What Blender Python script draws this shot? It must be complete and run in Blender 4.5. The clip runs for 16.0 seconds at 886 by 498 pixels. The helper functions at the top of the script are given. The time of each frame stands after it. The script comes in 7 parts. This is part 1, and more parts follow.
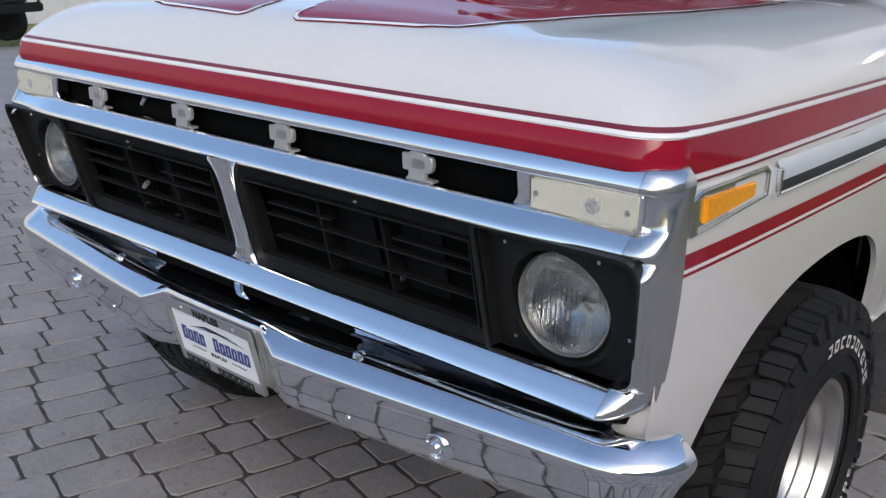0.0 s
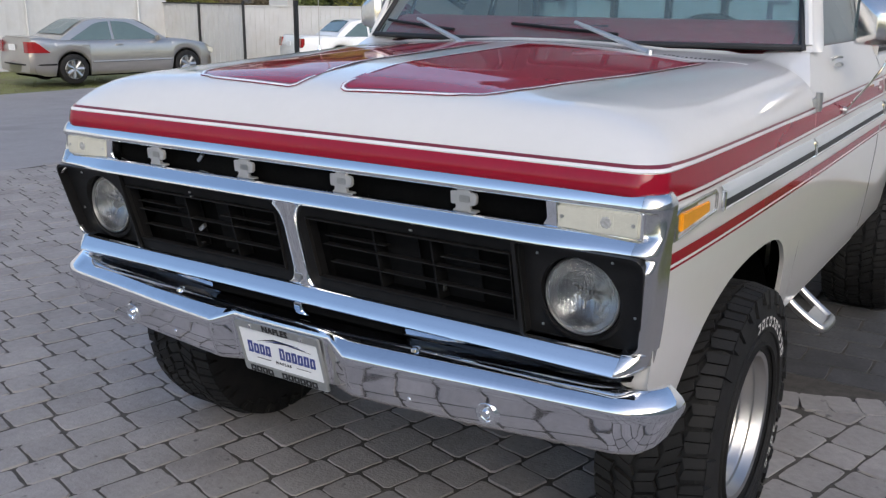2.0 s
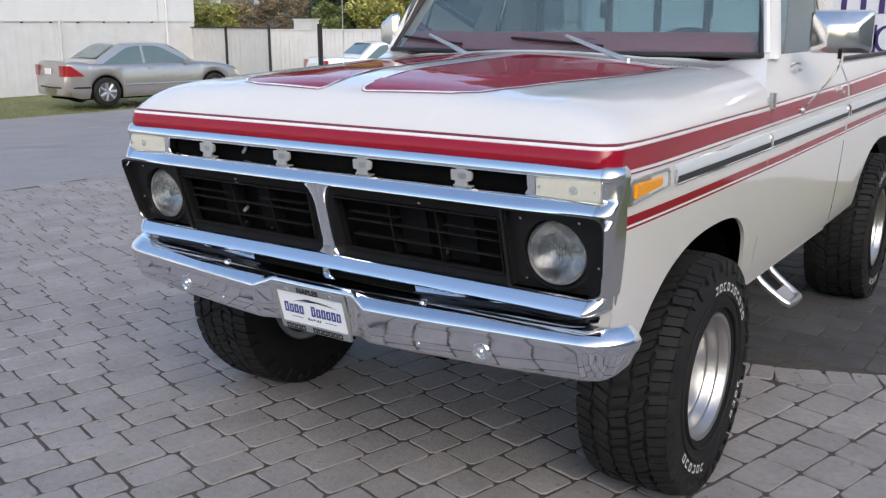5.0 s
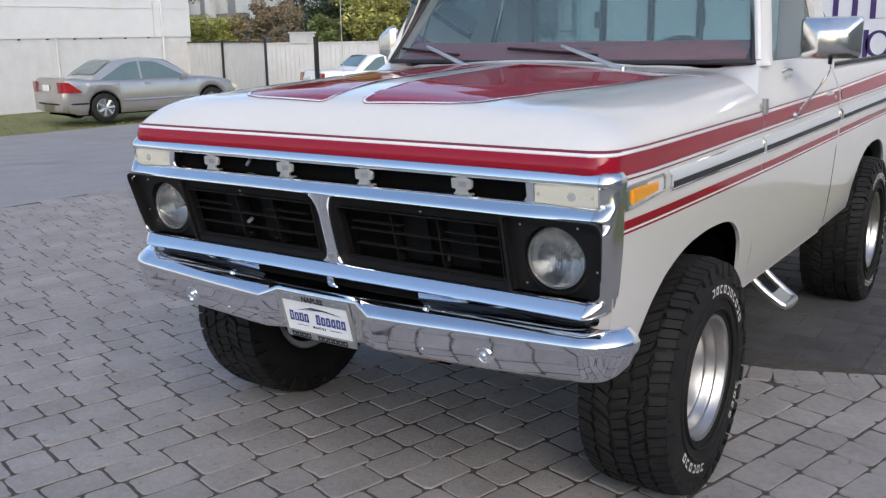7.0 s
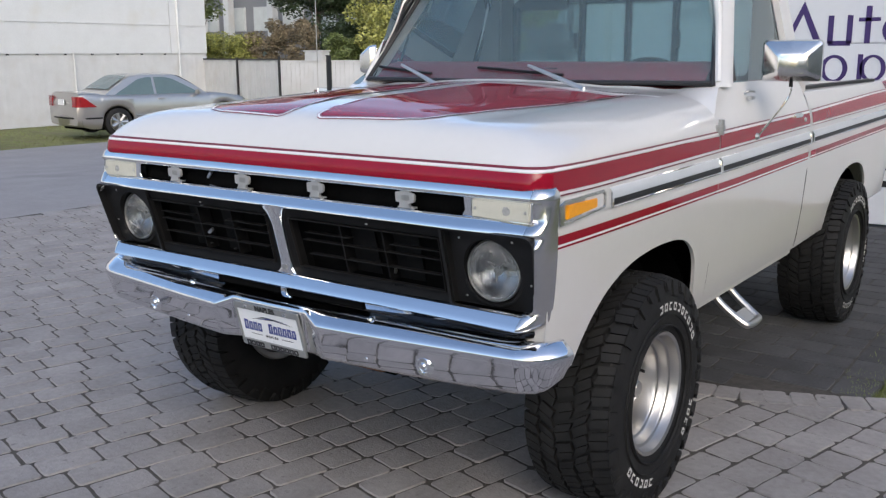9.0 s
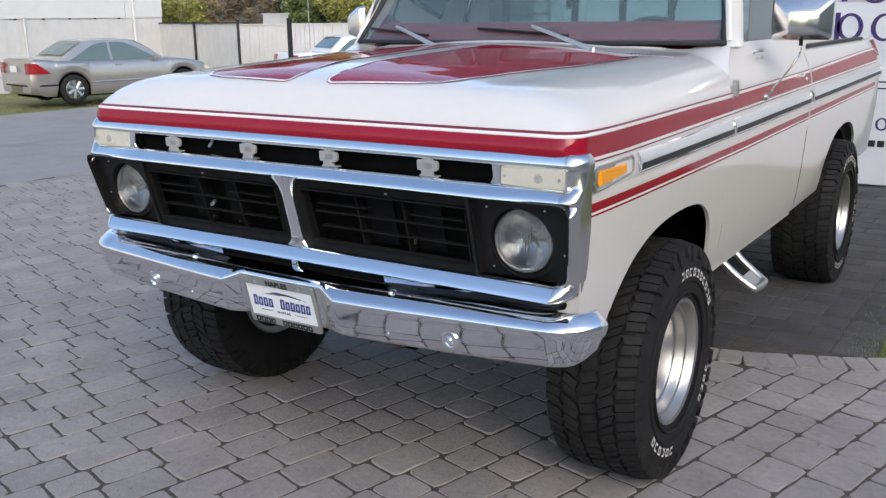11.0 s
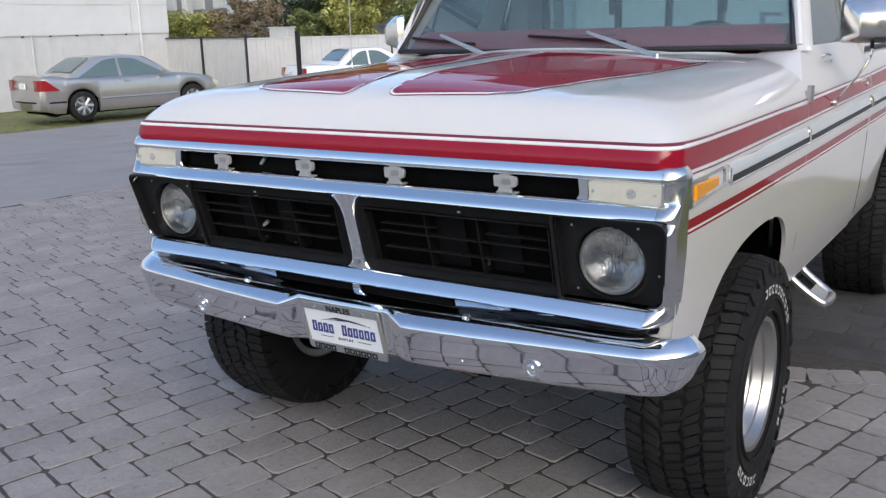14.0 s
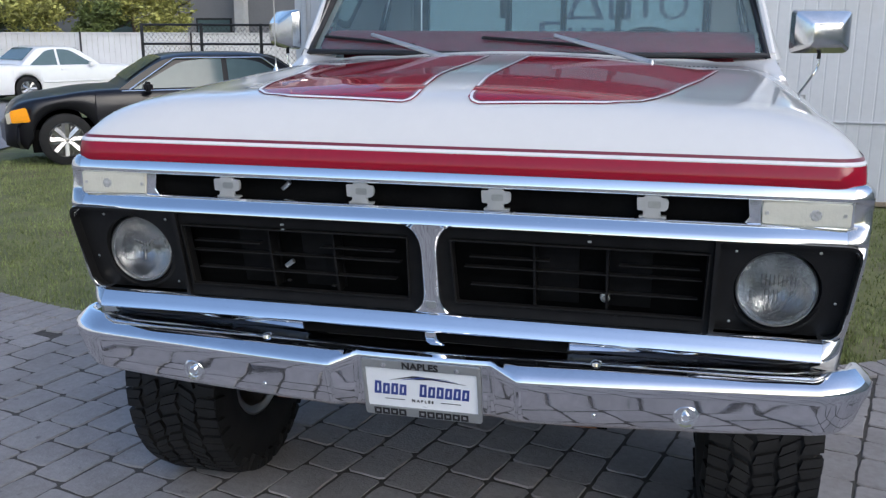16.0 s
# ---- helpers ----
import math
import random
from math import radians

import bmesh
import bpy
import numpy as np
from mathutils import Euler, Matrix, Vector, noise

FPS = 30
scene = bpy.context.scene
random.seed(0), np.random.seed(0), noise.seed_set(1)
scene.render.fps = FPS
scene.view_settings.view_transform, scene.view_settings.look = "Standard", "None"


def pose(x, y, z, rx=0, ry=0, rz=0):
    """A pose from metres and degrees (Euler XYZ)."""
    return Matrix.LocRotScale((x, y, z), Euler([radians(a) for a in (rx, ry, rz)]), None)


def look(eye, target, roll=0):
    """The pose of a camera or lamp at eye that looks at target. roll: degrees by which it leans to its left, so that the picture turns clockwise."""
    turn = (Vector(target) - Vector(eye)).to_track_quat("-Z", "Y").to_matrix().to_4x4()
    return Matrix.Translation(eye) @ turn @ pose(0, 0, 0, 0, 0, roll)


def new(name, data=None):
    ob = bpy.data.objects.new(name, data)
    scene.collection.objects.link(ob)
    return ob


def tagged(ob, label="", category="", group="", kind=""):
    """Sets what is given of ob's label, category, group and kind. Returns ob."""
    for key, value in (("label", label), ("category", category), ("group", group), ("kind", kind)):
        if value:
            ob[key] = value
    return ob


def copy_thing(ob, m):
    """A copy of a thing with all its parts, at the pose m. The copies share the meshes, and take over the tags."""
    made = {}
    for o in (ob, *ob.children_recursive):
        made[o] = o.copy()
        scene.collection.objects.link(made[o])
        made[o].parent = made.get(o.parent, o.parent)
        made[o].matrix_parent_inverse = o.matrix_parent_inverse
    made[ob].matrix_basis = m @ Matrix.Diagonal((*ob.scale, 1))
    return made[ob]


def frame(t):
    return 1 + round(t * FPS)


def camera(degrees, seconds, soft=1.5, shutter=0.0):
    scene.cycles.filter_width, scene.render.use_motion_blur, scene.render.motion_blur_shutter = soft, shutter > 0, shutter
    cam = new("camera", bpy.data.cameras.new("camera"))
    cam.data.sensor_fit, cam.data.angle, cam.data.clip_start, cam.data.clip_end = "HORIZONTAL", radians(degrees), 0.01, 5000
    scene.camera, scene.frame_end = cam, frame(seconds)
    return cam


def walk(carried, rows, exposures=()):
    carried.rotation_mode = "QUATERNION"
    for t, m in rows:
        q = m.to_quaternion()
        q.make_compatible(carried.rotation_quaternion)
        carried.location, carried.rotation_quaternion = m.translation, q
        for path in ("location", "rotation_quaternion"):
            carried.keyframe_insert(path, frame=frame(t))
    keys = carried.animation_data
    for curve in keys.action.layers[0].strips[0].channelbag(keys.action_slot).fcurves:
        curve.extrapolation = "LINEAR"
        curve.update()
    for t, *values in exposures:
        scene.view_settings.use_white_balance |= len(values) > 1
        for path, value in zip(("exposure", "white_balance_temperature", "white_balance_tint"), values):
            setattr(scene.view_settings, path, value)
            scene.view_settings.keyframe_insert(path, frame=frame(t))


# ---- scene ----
cam = camera(51.4, 16.0, 1.35)
PATH = [
    (0, (1.623, -1.189, 1.56), (0.384, 0.26, 0.957), 1.5),
    (0.5, (1.529, -1.394, 1.628), (0.33, 0.102, 1.057), 1.0),
    (1, (1.595, -1.671, 1.607), (0.501, -0.084, 1.073), 0.4),
    (1.5, (1.632, -1.757, 1.654), (0.583, -0.149, 1.094), 0.2),
    (2, (1.679, -1.807, 1.663), (0.614, -0.196, 1.141), 0.5),
    (2.5, (1.828, -1.83, 1.618), (0.662, -0.276, 1.143), 0.6),
    (3, (1.945, -1.971, 1.623), (0.763, -0.447, 1.097), 2.8),
    (3.5, (1.966, -2.161, 1.628), (0.843, -0.594, 1.094), 2.1),
    (4, (2.006, -2.186, 1.644), (0.895, -0.594, 1.164), 1.6),
    (4.5, (2.008, -2.197, 1.641), (0.878, -0.619, 1.156), 1.1),
    (5, (2.018, -2.205, 1.642), (0.905, -0.613, 1.165), -0.1),
    (7.5, (2.062, -2.267, 1.647), (0.952, -0.664, 1.204), -1.0),
    (8, (2.111, -2.255, 1.645), (1.011, -0.638, 1.223), -0.7),
    (8.5, (2.245, -2.193, 1.648), (1.126, -0.587, 1.24), -0.1),
    (8.7, (2.28, -2.185, 1.641), (1.129, -0.6, 1.235), -0.2),
    (10.8, (2.042, -2.204, 1.634), (0.981, -0.575, 1.161), -0.5),
    (11, (2.044, -2.205, 1.634), (0.978, -0.585, 1.143), -0.7),
    (11.5, (2.04, -2.227, 1.642), (0.971, -0.614, 1.134), -0.4),
    (12, (2.026, -2.24, 1.638), (0.955, -0.623, 1.152), -0.8),
    (12.5, (2.018, -2.243, 1.64), (0.947, -0.627, 1.147), -0.9),
    (13, (2.01, -2.242, 1.641), (0.939, -0.624, 1.155), -0.8),
    (13.5, (1.95, -2.249, 1.638), (0.88, -0.631, 1.153), 0.3),
    (14, (1.772, -2.167, 1.624), (0.696, -0.548, 1.156), -1.6),
    (14.5, (1.525, -2.119, 1.626), (0.459, -0.489, 1.169), -1.0),
    (15, (1.251, -2.294, 1.615), (0.423, -0.525, 1.185), 0.0),
    (15.5, (0.916, -2.323, 1.613), (0.382, -0.449, 1.162), 2.5),
    (16, (0.558, -2.193, 1.614), (0.106, -0.302, 1.147), 0.2),
]
EXPOSURES = [(0, 0.67, 6200, 10), (0.8, 0.66, 6200, 10), (1.5, 0.80, 6250, 10), (2, 0.70, 6250, 10), (2.5, 0.71, 6250, 10), (3.5, 0.95, 6300, 10), (4, 0.97, 6300, 10), (5, 0.95, 6300, 10), (7.5, 0.81, 6250, 10), (8.5, 0.75, 6250, 10), (11, 0.97, 6300, 10), (13, 0.99, 6300, 10), (14.5, 0.81, 6150, 10), (15.5, 0.81, 5950, 9), (16, 0.71, 5850, 9)]
walk(cam, [(t, look(eye, target, roll)) for t, eye, target, roll in PATH], EXPOSURES)

# ---- world and light ----
world = bpy.data.worlds.new("sky")
scene.world = world
world.use_nodes = True
wt = world.node_tree
sky = wt.nodes.new("ShaderNodeTexSky")
sky.sky_type, sky.sun_disc = "NISHITA", False
sky.sun_elevation, sky.sun_rotation = radians(33), radians(132)
sky.air_density, sky.dust_density, sky.ozone_density = 1.0, 2.1, 1.0
wt.links.new(sky.outputs[0], wt.nodes["Background"].inputs[0])
wt.nodes["Background"].inputs[1].default_value = 0.15
sun = new("sun", bpy.data.lights.new("sun", "SUN"))
sun.data.energy, sun.data.angle, sun.data.color = 0.47, radians(40), (1.0, 0.89, 0.72)
sun.matrix_world = look((6.0, -5.4, 5.2), (0, 0, 0))

# ---- materials ----


def material(name, colour, rough=0.5, metal=0.0, vary=0.0, scale=8.0, bump=0.0, bump_scale=120.0, coat=0.0, random_by="", spread=0.0, stain=None, stain_scale=1.5, stain_edge=(0.5, 0.7), rough_vary=0.0):
    """A node material: base colour with noise at two scales, an optional stain colour, piece-to-piece variation and bump."""
    m = bpy.data.materials.new(name)
    m.use_nodes = True
    t = m.node_tree
    b = t.nodes["Principled BSDF"]
    b.inputs["Roughness"].default_value, b.inputs["Metallic"].default_value = rough, metal
    b.inputs["Coat Weight"].default_value = coat
    b.inputs["Coat Roughness"].default_value = 0.04
    geo = t.nodes.new("ShaderNodeNewGeometry")
    rgb = t.nodes.new("ShaderNodeRGB")
    rgb.outputs[0].default_value = (*colour, 1)
    out = rgb.outputs[0]

    def noise_tex(s, detail=4.0):
        n = t.nodes.new("ShaderNodeTexNoise")
        n.inputs["Scale"].default_value, n.inputs["Detail"].default_value = s, detail
        t.links.new(geo.outputs["Position"], n.inputs["Vector"])
        return n.outputs["Fac"]

    def scaled(value, low, high):
        r = t.nodes.new("ShaderNodeMapRange")
        r.inputs["From Min"].default_value, r.inputs["From Max"].default_value = 0.25, 0.75
        r.inputs["To Min"].default_value, r.inputs["To Max"].default_value = low, high
        t.links.new(value, r.inputs["Value"])
        return r.outputs[0]

    def times(colour_socket, factor):
        x = t.nodes.new("ShaderNodeVectorMath")
        x.operation = "SCALE"
        t.links.new(colour_socket, x.inputs[0])
        t.links.new(factor, x.inputs["Scale"])
        return x.outputs[0]

    if vary:
        out = times(out, scaled(noise_tex(scale), 1 - vary, 1 + vary))
        out = times(out, scaled(noise_tex(scale * 11, 6), 1 - vary * 0.7, 1 + vary * 0.7))
    if random_by:
        if random_by == "object":
            r = t.nodes.new("ShaderNodeObjectInfo").outputs["Random"]
        else:
            r = geo.outputs["Random Per Island"]
        mr = t.nodes.new("ShaderNodeMapRange")
        mr.inputs["To Min"].default_value, mr.inputs["To Max"].default_value = 1 - spread, 1 + spread
        t.links.new(r, mr.inputs["Value"])
        out = times(out, mr.outputs[0])
    if stain:
        mix = t.nodes.new("ShaderNodeMix")
        mix.data_type = "RGBA"
        ramp = t.nodes.new("ShaderNodeMapRange")
        ramp.inputs["From Min"].default_value, ramp.inputs["From Max"].default_value = stain_edge
        t.links.new(noise_tex(stain_scale, 5), ramp.inputs["Value"])
        t.links.new(ramp.outputs[0], mix.inputs["Factor"])
        t.links.new(out, mix.inputs["A"])
        mix.inputs["B"].default_value = (*stain, 1)
        out = mix.outputs["Result"]
    t.links.new(out, b.inputs["Base Color"])
    if rough_vary:
        t.links.new(scaled(noise_tex(scale * 1.7), rough - rough_vary, rough + rough_vary), b.inputs["Roughness"])
    if bump:
        bp = t.nodes.new("ShaderNodeBump")
        bp.inputs["Strength"].default_value, bp.inputs["Distance"].default_value = bump, 0.01
        t.links.new(noise_tex(bump_scale, 5), bp.inputs["Height"])
        t.links.new(bp.outputs[0], b.inputs["Normal"])
    return m


def soften(m, level):
    """Lowers the surface gloss of a dark material."""
    m.node_tree.nodes["Principled BSDF"].inputs["Specular IOR Level"].default_value = level
    return m


def glass_material(name, tint, gloss_rough=0.0, ior=1.5, ribs=0.0, haze=0.0, veil=(0.62, 0.64, 0.66)):
    """A pane: clear with a tint, mirror-like at grazing angles; haze mixes in a flat veil painted for reflected light.
    """
    m = bpy.data.materials.new(name)
    m.use_nodes = True
    t = m.node_tree
    t.nodes.remove(t.nodes["Principled BSDF"])
    clear, gloss, mix, fres = (t.nodes.new("ShaderNode" + n) for n in ("BsdfTransparent", "BsdfGlossy", "MixShader", "Fresnel"))
    clear.inputs[0].default_value = (*tint, 1)
    gloss.inputs["Roughness"].default_value = gloss_rough
    fres.inputs["IOR"].default_value = ior
    t.links.new(fres.outputs[0], mix.inputs[0])
    t.links.new(clear.outputs[0], mix.inputs[1])
    t.links.new(gloss.outputs[0], mix.inputs[2])
    t.links.new(mix.outputs[0], t.nodes["Material Output"].inputs[0])
    if haze:
        dull, both = t.nodes.new("ShaderNodeBsdfDiffuse"), t.nodes.new("ShaderNodeMixShader")
        dull.inputs[0].default_value = (*veil, 1)
        both.inputs[0].default_value = haze
        t.links.new(clear.outputs[0], both.inputs[1])
        t.links.new(dull.outputs[0], both.inputs[2])
        t.links.new(both.outputs[0], mix.inputs[1])
    if ribs:
        wave, bp, tc = t.nodes.new("ShaderNodeTexWave"), t.nodes.new("ShaderNodeBump"), t.nodes.new("ShaderNodeNewGeometry")
        wave.inputs["Scale"].default_value = ribs
        wave.inputs["Distortion"].default_value = 1.0
        bp.inputs["Strength"].default_value, bp.inputs["Distance"].default_value = 0.6, 0.004
        t.links.new(tc.outputs["Position"], wave.inputs["Vector"])
        t.links.new(wave.outputs["Fac"], bp.inputs["Height"])
        t.links.new(bp.outputs[0], gloss.inputs["Normal"])
        t.links.new(bp.outputs[0], fres.inputs["Normal"])
    return m


WHITE_PAINT = material("white paint", (0.665, 0.65, 0.625), 0.3, vary=0.015, scale=3, coat=1.0)
RED_PAINT = soften(material("red paint", (0.27, 0.006, 0.021), 0.5, vary=0.05, scale=4, coat=0.8), 0.0)
DARK_RED = material("dark red pinstripe", (0.16, 0.008, 0.02), 0.35, vary=0.05, coat=0.5)
PIN_WHITE = material("white pinstripe", (0.82, 0.80, 0.79), 0.35, vary=0.02, coat=0.5)
CHROME = material("chrome", (0.93, 0.94, 0.95), 0.05, 1.0, vary=0.02, scale=14, rough_vary=0.02, bump=0.004, bump_scale=9)
WORN_CHROME = material("hazy worn chrome", (0.74, 0.735, 0.72), 0.2, 1.0, vary=0.06, scale=16, rough_vary=0.06, bump=0.01, bump_scale=30)
SATIN = material("bright satin metal", (0.56, 0.56, 0.56), 0.32, 0.7, vary=0.05, scale=30)
BUMPER_CHROME = material("worn bumper chrome", (0.82, 0.82, 0.84), 0.045, 1.0, vary=0.04, scale=20, bump=0.035, bump_scale=6, rough_vary=0.025)
DULL_METAL = material("polished aluminium", (0.50, 0.49, 0.475), 0.36, 1.0, vary=0.03, scale=12, bump=0.015, bump_scale=40, rough_vary=0.05)
STEEL = material("dull steel", (0.45, 0.45, 0.44), 0.4, 1.0, vary=0.1, scale=30)
BLACK_PLASTIC = soften(material("black plastic", (0.012, 0.012, 0.0125), 0.42, vary=0.2, scale=20, bump=0.05, bump_scale=200), 0.2)
GLOSS_BLACK = material("gloss black paint", (0.006, 0.006, 0.007), 0.12, vary=0.2, scale=10)
GRILLE_BLACK = soften(material("matt grille black", (0.010, 0.010, 0.0105), 0.55, vary=0.25, scale=25), 0.08)
GRILLE_EDGE = soften(material("worn grille edge", (0.012, 0.0115, 0.011), 0.45, vary=0.3, scale=60), 0.3)
# underbody colour, also used on sheets that stand in for deep shade
DEEP_BLACK = soften(material("underbody and painted shade black", (0.006, 0.006, 0.006), 0.8, vary=0.3, scale=8), 0.0)
RUBBER = soften(material("tyre rubber", (0.0135, 0.0135, 0.0138), 0.7, vary=0.25, scale=18, bump=0.12, bump_scale=160, stain=(0.019, 0.0185, 0.018), stain_scale=7), 0.25)
SEAL = material("rubber seal", (0.012, 0.012, 0.014), 0.55, vary=0.2)
WHITE_RUBBER = material("raised white lettering", (0.62, 0.61, 0.57), 0.6, vary=0.12, scale=60)
LAMP_LENS = material("milky lamp lens", (0.56, 0.545, 0.46), 0.22, vary=0.05, scale=30, bump=0.15, bump_scale=90, coat=0.6)
LAMP_BULB = material("lamp bulb behind the lens", (0.36, 0.36, 0.35), 0.2, vary=0.25, scale=120, bump=0.3, bump_scale=200, coat=0.6)
AMBER = material("amber lens", (0.90, 0.36, 0.004), 0.2, vary=0.1, scale=70, bump=0.2, bump_scale=150, coat=0.6)
REFLECTOR = material("frosted lamp reflector", (0.80, 0.81, 0.82), 0.12, 1.0, vary=0.06, scale=40, bump=0.35, bump_scale=45)
RED_LENS = material("red lens", (0.26, 0.012, 0.015), 0.2, vary=0.1, coat=0.5)
MAROON = material("maroon dash vinyl", (0.27, 0.014, 0.038), 0.5, vary=0.15, scale=20, bump=0.1)
PLATE_WHITE = material("plate white", (0.78, 0.79, 0.80), 0.35, vary=0.03)
PLATE_BLUE = material("plate blue ink", (0.03, 0.05, 0.22), 0.4, vary=0.1)
PLATE_GREY = material("grey plastic frame", (0.30, 0.31, 0.31), 0.35, 0.4, vary=0.08)
BLACK_INK = material("black ink", (0.012, 0.012, 0.014), 0.5)
RUST = material("rusty bracket", (0.16, 0.07, 0.035), 0.8, vary=0.3, scale=40)
PAVER = material("grey concrete paver", (0.27, 0.253, 0.245), 0.85, vary=0.17, scale=3.2, bump=0.35, bump_scale=90, random_by="object", spread=0.08, stain=(0.12, 0.114, 0.11), stain_scale=19, stain_edge=(0.66, 0.76))
PAVER_FAR = material("grey concrete pavers", (0.27, 0.253, 0.245), 0.85, vary=0.17, scale=3.2, bump=0.35, bump_scale=90, random_by="island", spread=0.08, stain=(0.12, 0.114, 0.11), stain_scale=19, stain_edge=(0.66, 0.76))
DARK_PAVER = material("charcoal paver", (0.062, 0.062, 0.064), 0.85, vary=0.28, scale=5, bump=0.3, bump_scale=90, random_by="object", spread=0.2)
JOINT = material("sand joint", (0.062, 0.056, 0.049), 0.95, vary=0.3, scale=20, bump=0.3)
ASPHALT = material("weathered asphalt", (0.27, 0.262, 0.268), 0.9, vary=0.10, scale=1.3, bump=0.5, bump_scale=140, stain=(0.20, 0.195, 0.20), stain_scale=0.8, stain_edge=(0.6, 0.8))
SOIL = material("grassy soil", (0.15, 0.158, 0.062), 0.95, vary=0.3, scale=3, bump=0.5, bump_scale=60, stain=(0.15, 0.125, 0.08), stain_scale=1.6, stain_edge=(0.55, 0.7))
GRASS = material("grass blades", (0.185, 0.215, 0.07), 0.7, vary=0.25, scale=1.5, random_by="island", spread=0.35)
WALL_WHITE = material("white painted metal siding", (0.60, 0.61, 0.62), 0.5, vary=0.04, scale=2, stain=(0.56, 0.55, 0.525), stain_scale=1.2, stain_edge=(0.58, 0.85))
DOOR_WHITE = material("white door panel", (0.65, 0.66, 0.69), 0.5, vary=0.03, scale=2, stain=(0.63, 0.64, 0.66), stain_scale=1.0)
PURPLE = material("purple sign paint", (0.045, 0.022, 0.12), 0.5, vary=0.08)
FENCE_WHITE = material("weathered white fence", (0.54, 0.545, 0.55), 0.6, vary=0.06, scale=3, stain=(0.50, 0.49, 0.475), stain_scale=1.8, stain_edge=(0.5, 0.8))
FENCE_BLACK = material("black fence steel", (0.015, 0.015, 0.017), 0.5, vary=0.2)
PALE_BLIND = material("pale window blind", (0.55, 0.57, 0.56), 0.35, vary=0.08, scale=2)
GREY_RENDER = material("grey render", (0.21, 0.215, 0.23), 0.85, vary=0.06, scale=1)
# warm mottled colour of the added east wall, for its bounce light
SHADE_WALL = material("unseen shade wall", (0.45, 0.42, 0.35), 0.85, vary=0.15, scale=1)
BARK = material("bark", (0.13, 0.10, 0.075), 0.9, vary=0.3, scale=20, bump=0.6, bump_scale=40)
LEAF_GREEN = material("green leaves", (0.13, 0.165, 0.05), 0.55, vary=0.3, scale=1.2, random_by="island", spread=0.45)
LEAF_YELLOW = material("yellow-green leaves", (0.31, 0.31, 0.085), 0.55, vary=0.3, scale=1.5, random_by="island", spread=0.5)
LEAF_BROWN = material("dusty brown leaves", (0.20, 0.16, 0.10), 0.6, vary=0.3, scale=1.5, random_by="island", spread=0.5)
# leaf green darkened so that the colour itself carries the trees' shade
LEAF_SHADED = material("leaves with shade in their colour", (0.035, 0.055, 0.02), 0.6, vary=0.3, scale=1, random_by="island", spread=0.4)
SILVER_PAINT = material("silver car paint", (0.42, 0.40, 0.375), 0.28, 0.75, vary=0.03, coat=1.0)
CAR_WHITE = material("white car paint", (0.78, 0.78, 0.77), 0.3, vary=0.02, coat=0.7)
CAR_BLACK = soften(material("black car paint", (0.008, 0.008, 0.011), 0.3, vary=0.05, coat=0.2), 0.3)
# opaque tint, lightened to teal in place of reflected sky and see-through
CAR_GLASS = material("tinted car glass with painted reflection", (0.10, 0.145, 0.15), 0.10, vary=0.05)
TRIM_GREY = material("pale grey cab lining", (0.34, 0.34, 0.36), 0.7, vary=0.1, scale=6)
INTERIOR = material("grey cab trim", (0.16, 0.15, 0.15), 0.7, vary=0.15, scale=10)
# teal haze brightens the panes in place of light they would reflect
GLASS = glass_material("windscreen glass", (0.60, 0.72, 0.74), ior=1.45, haze=0.16, veil=(0.36, 0.52, 0.58))
# a little pale haze lifts the lamp glass the same way
LAMP_GLASS = glass_material("headlight glass", (0.76, 0.78, 0.79), 0.08, 1.5, ribs=60, haze=0.06)
MIRROR = material("mirror glass", (0.9, 0.9, 0.9), 0.0, 1.0)

# ---- mesh helpers ----


def bm_box(x0, x1, y0, y1, z0, z1, bevel=0.0, seg=2):
    bm = bmesh.new()
    bmesh.ops.create_cube(bm, size=1)
    for v in bm.verts:
        v.co = Vector((x0 + (v.co.x + 0.5) * (x1 - x0), y0 + (v.co.y + 0.5) * (y1 - y0), z0 + (v.co.z + 0.5) * (z1 - z0)))
    if bevel:
        bmesh.ops.bevel(bm, geom=bm.edges[:], offset=bevel, segments=seg, affect="EDGES")
    return bm


def bm_grid(rows, closed=False, caps=False):
    """A skin through rows of points of equal length; closed joins each row's ends."""
    bm = bmesh.new()
    vs = [[bm.verts.new(p) for p in row] for row in rows]
    n = len(rows[0])
    for a, b in zip(vs, vs[1:]):
        for i in range(n if closed else n - 1):
            j = (i + 1) % n
            try:
                bm.faces.new((a[i], a[j], b[j], b[i]))
            except ValueError:
                pass
    if caps:
        bm.faces.new(list(reversed(vs[0])))
        bm.faces.new(vs[-1])
    bmesh.ops.remove_doubles(bm, verts=bm.verts[:], dist=1e-6)
    bmesh.ops.recalc_face_normals(bm, faces=bm.faces[:])
    return bm


def bm_prism(poly, axis, c0, c1, bevel=0.0):
    """A polygon in the plane across axis (x: y,z; y: x,z; z: x,y), drawn out from c0 to c1."""
    place = {"x": lambda a, b, c: (c, a, b), "y": lambda a, b, c: (a, c, b), "z": lambda a, b, c: (a, b, c)}[axis]
    bm = bmesh.new()
    lo = [bm.verts.new(place(a, b, c0)) for a, b in poly]
    hi = [bm.verts.new(place(a, b, c1)) for a, b in poly]
    n = len(poly)
    bm.faces.new(lo)
    bm.faces.new(hi)
    for i in range(n):
        bm.faces.new((lo[i], lo[(i + 1) % n], hi[(i + 1) % n], hi[i]))
    bmesh.ops.recalc_face_normals(bm, faces=bm.faces[:])
    if bevel:
        bmesh.ops.bevel(bm, geom=bm.edges[:], offset=bevel, segments=2, affect="EDGES")
    return bm


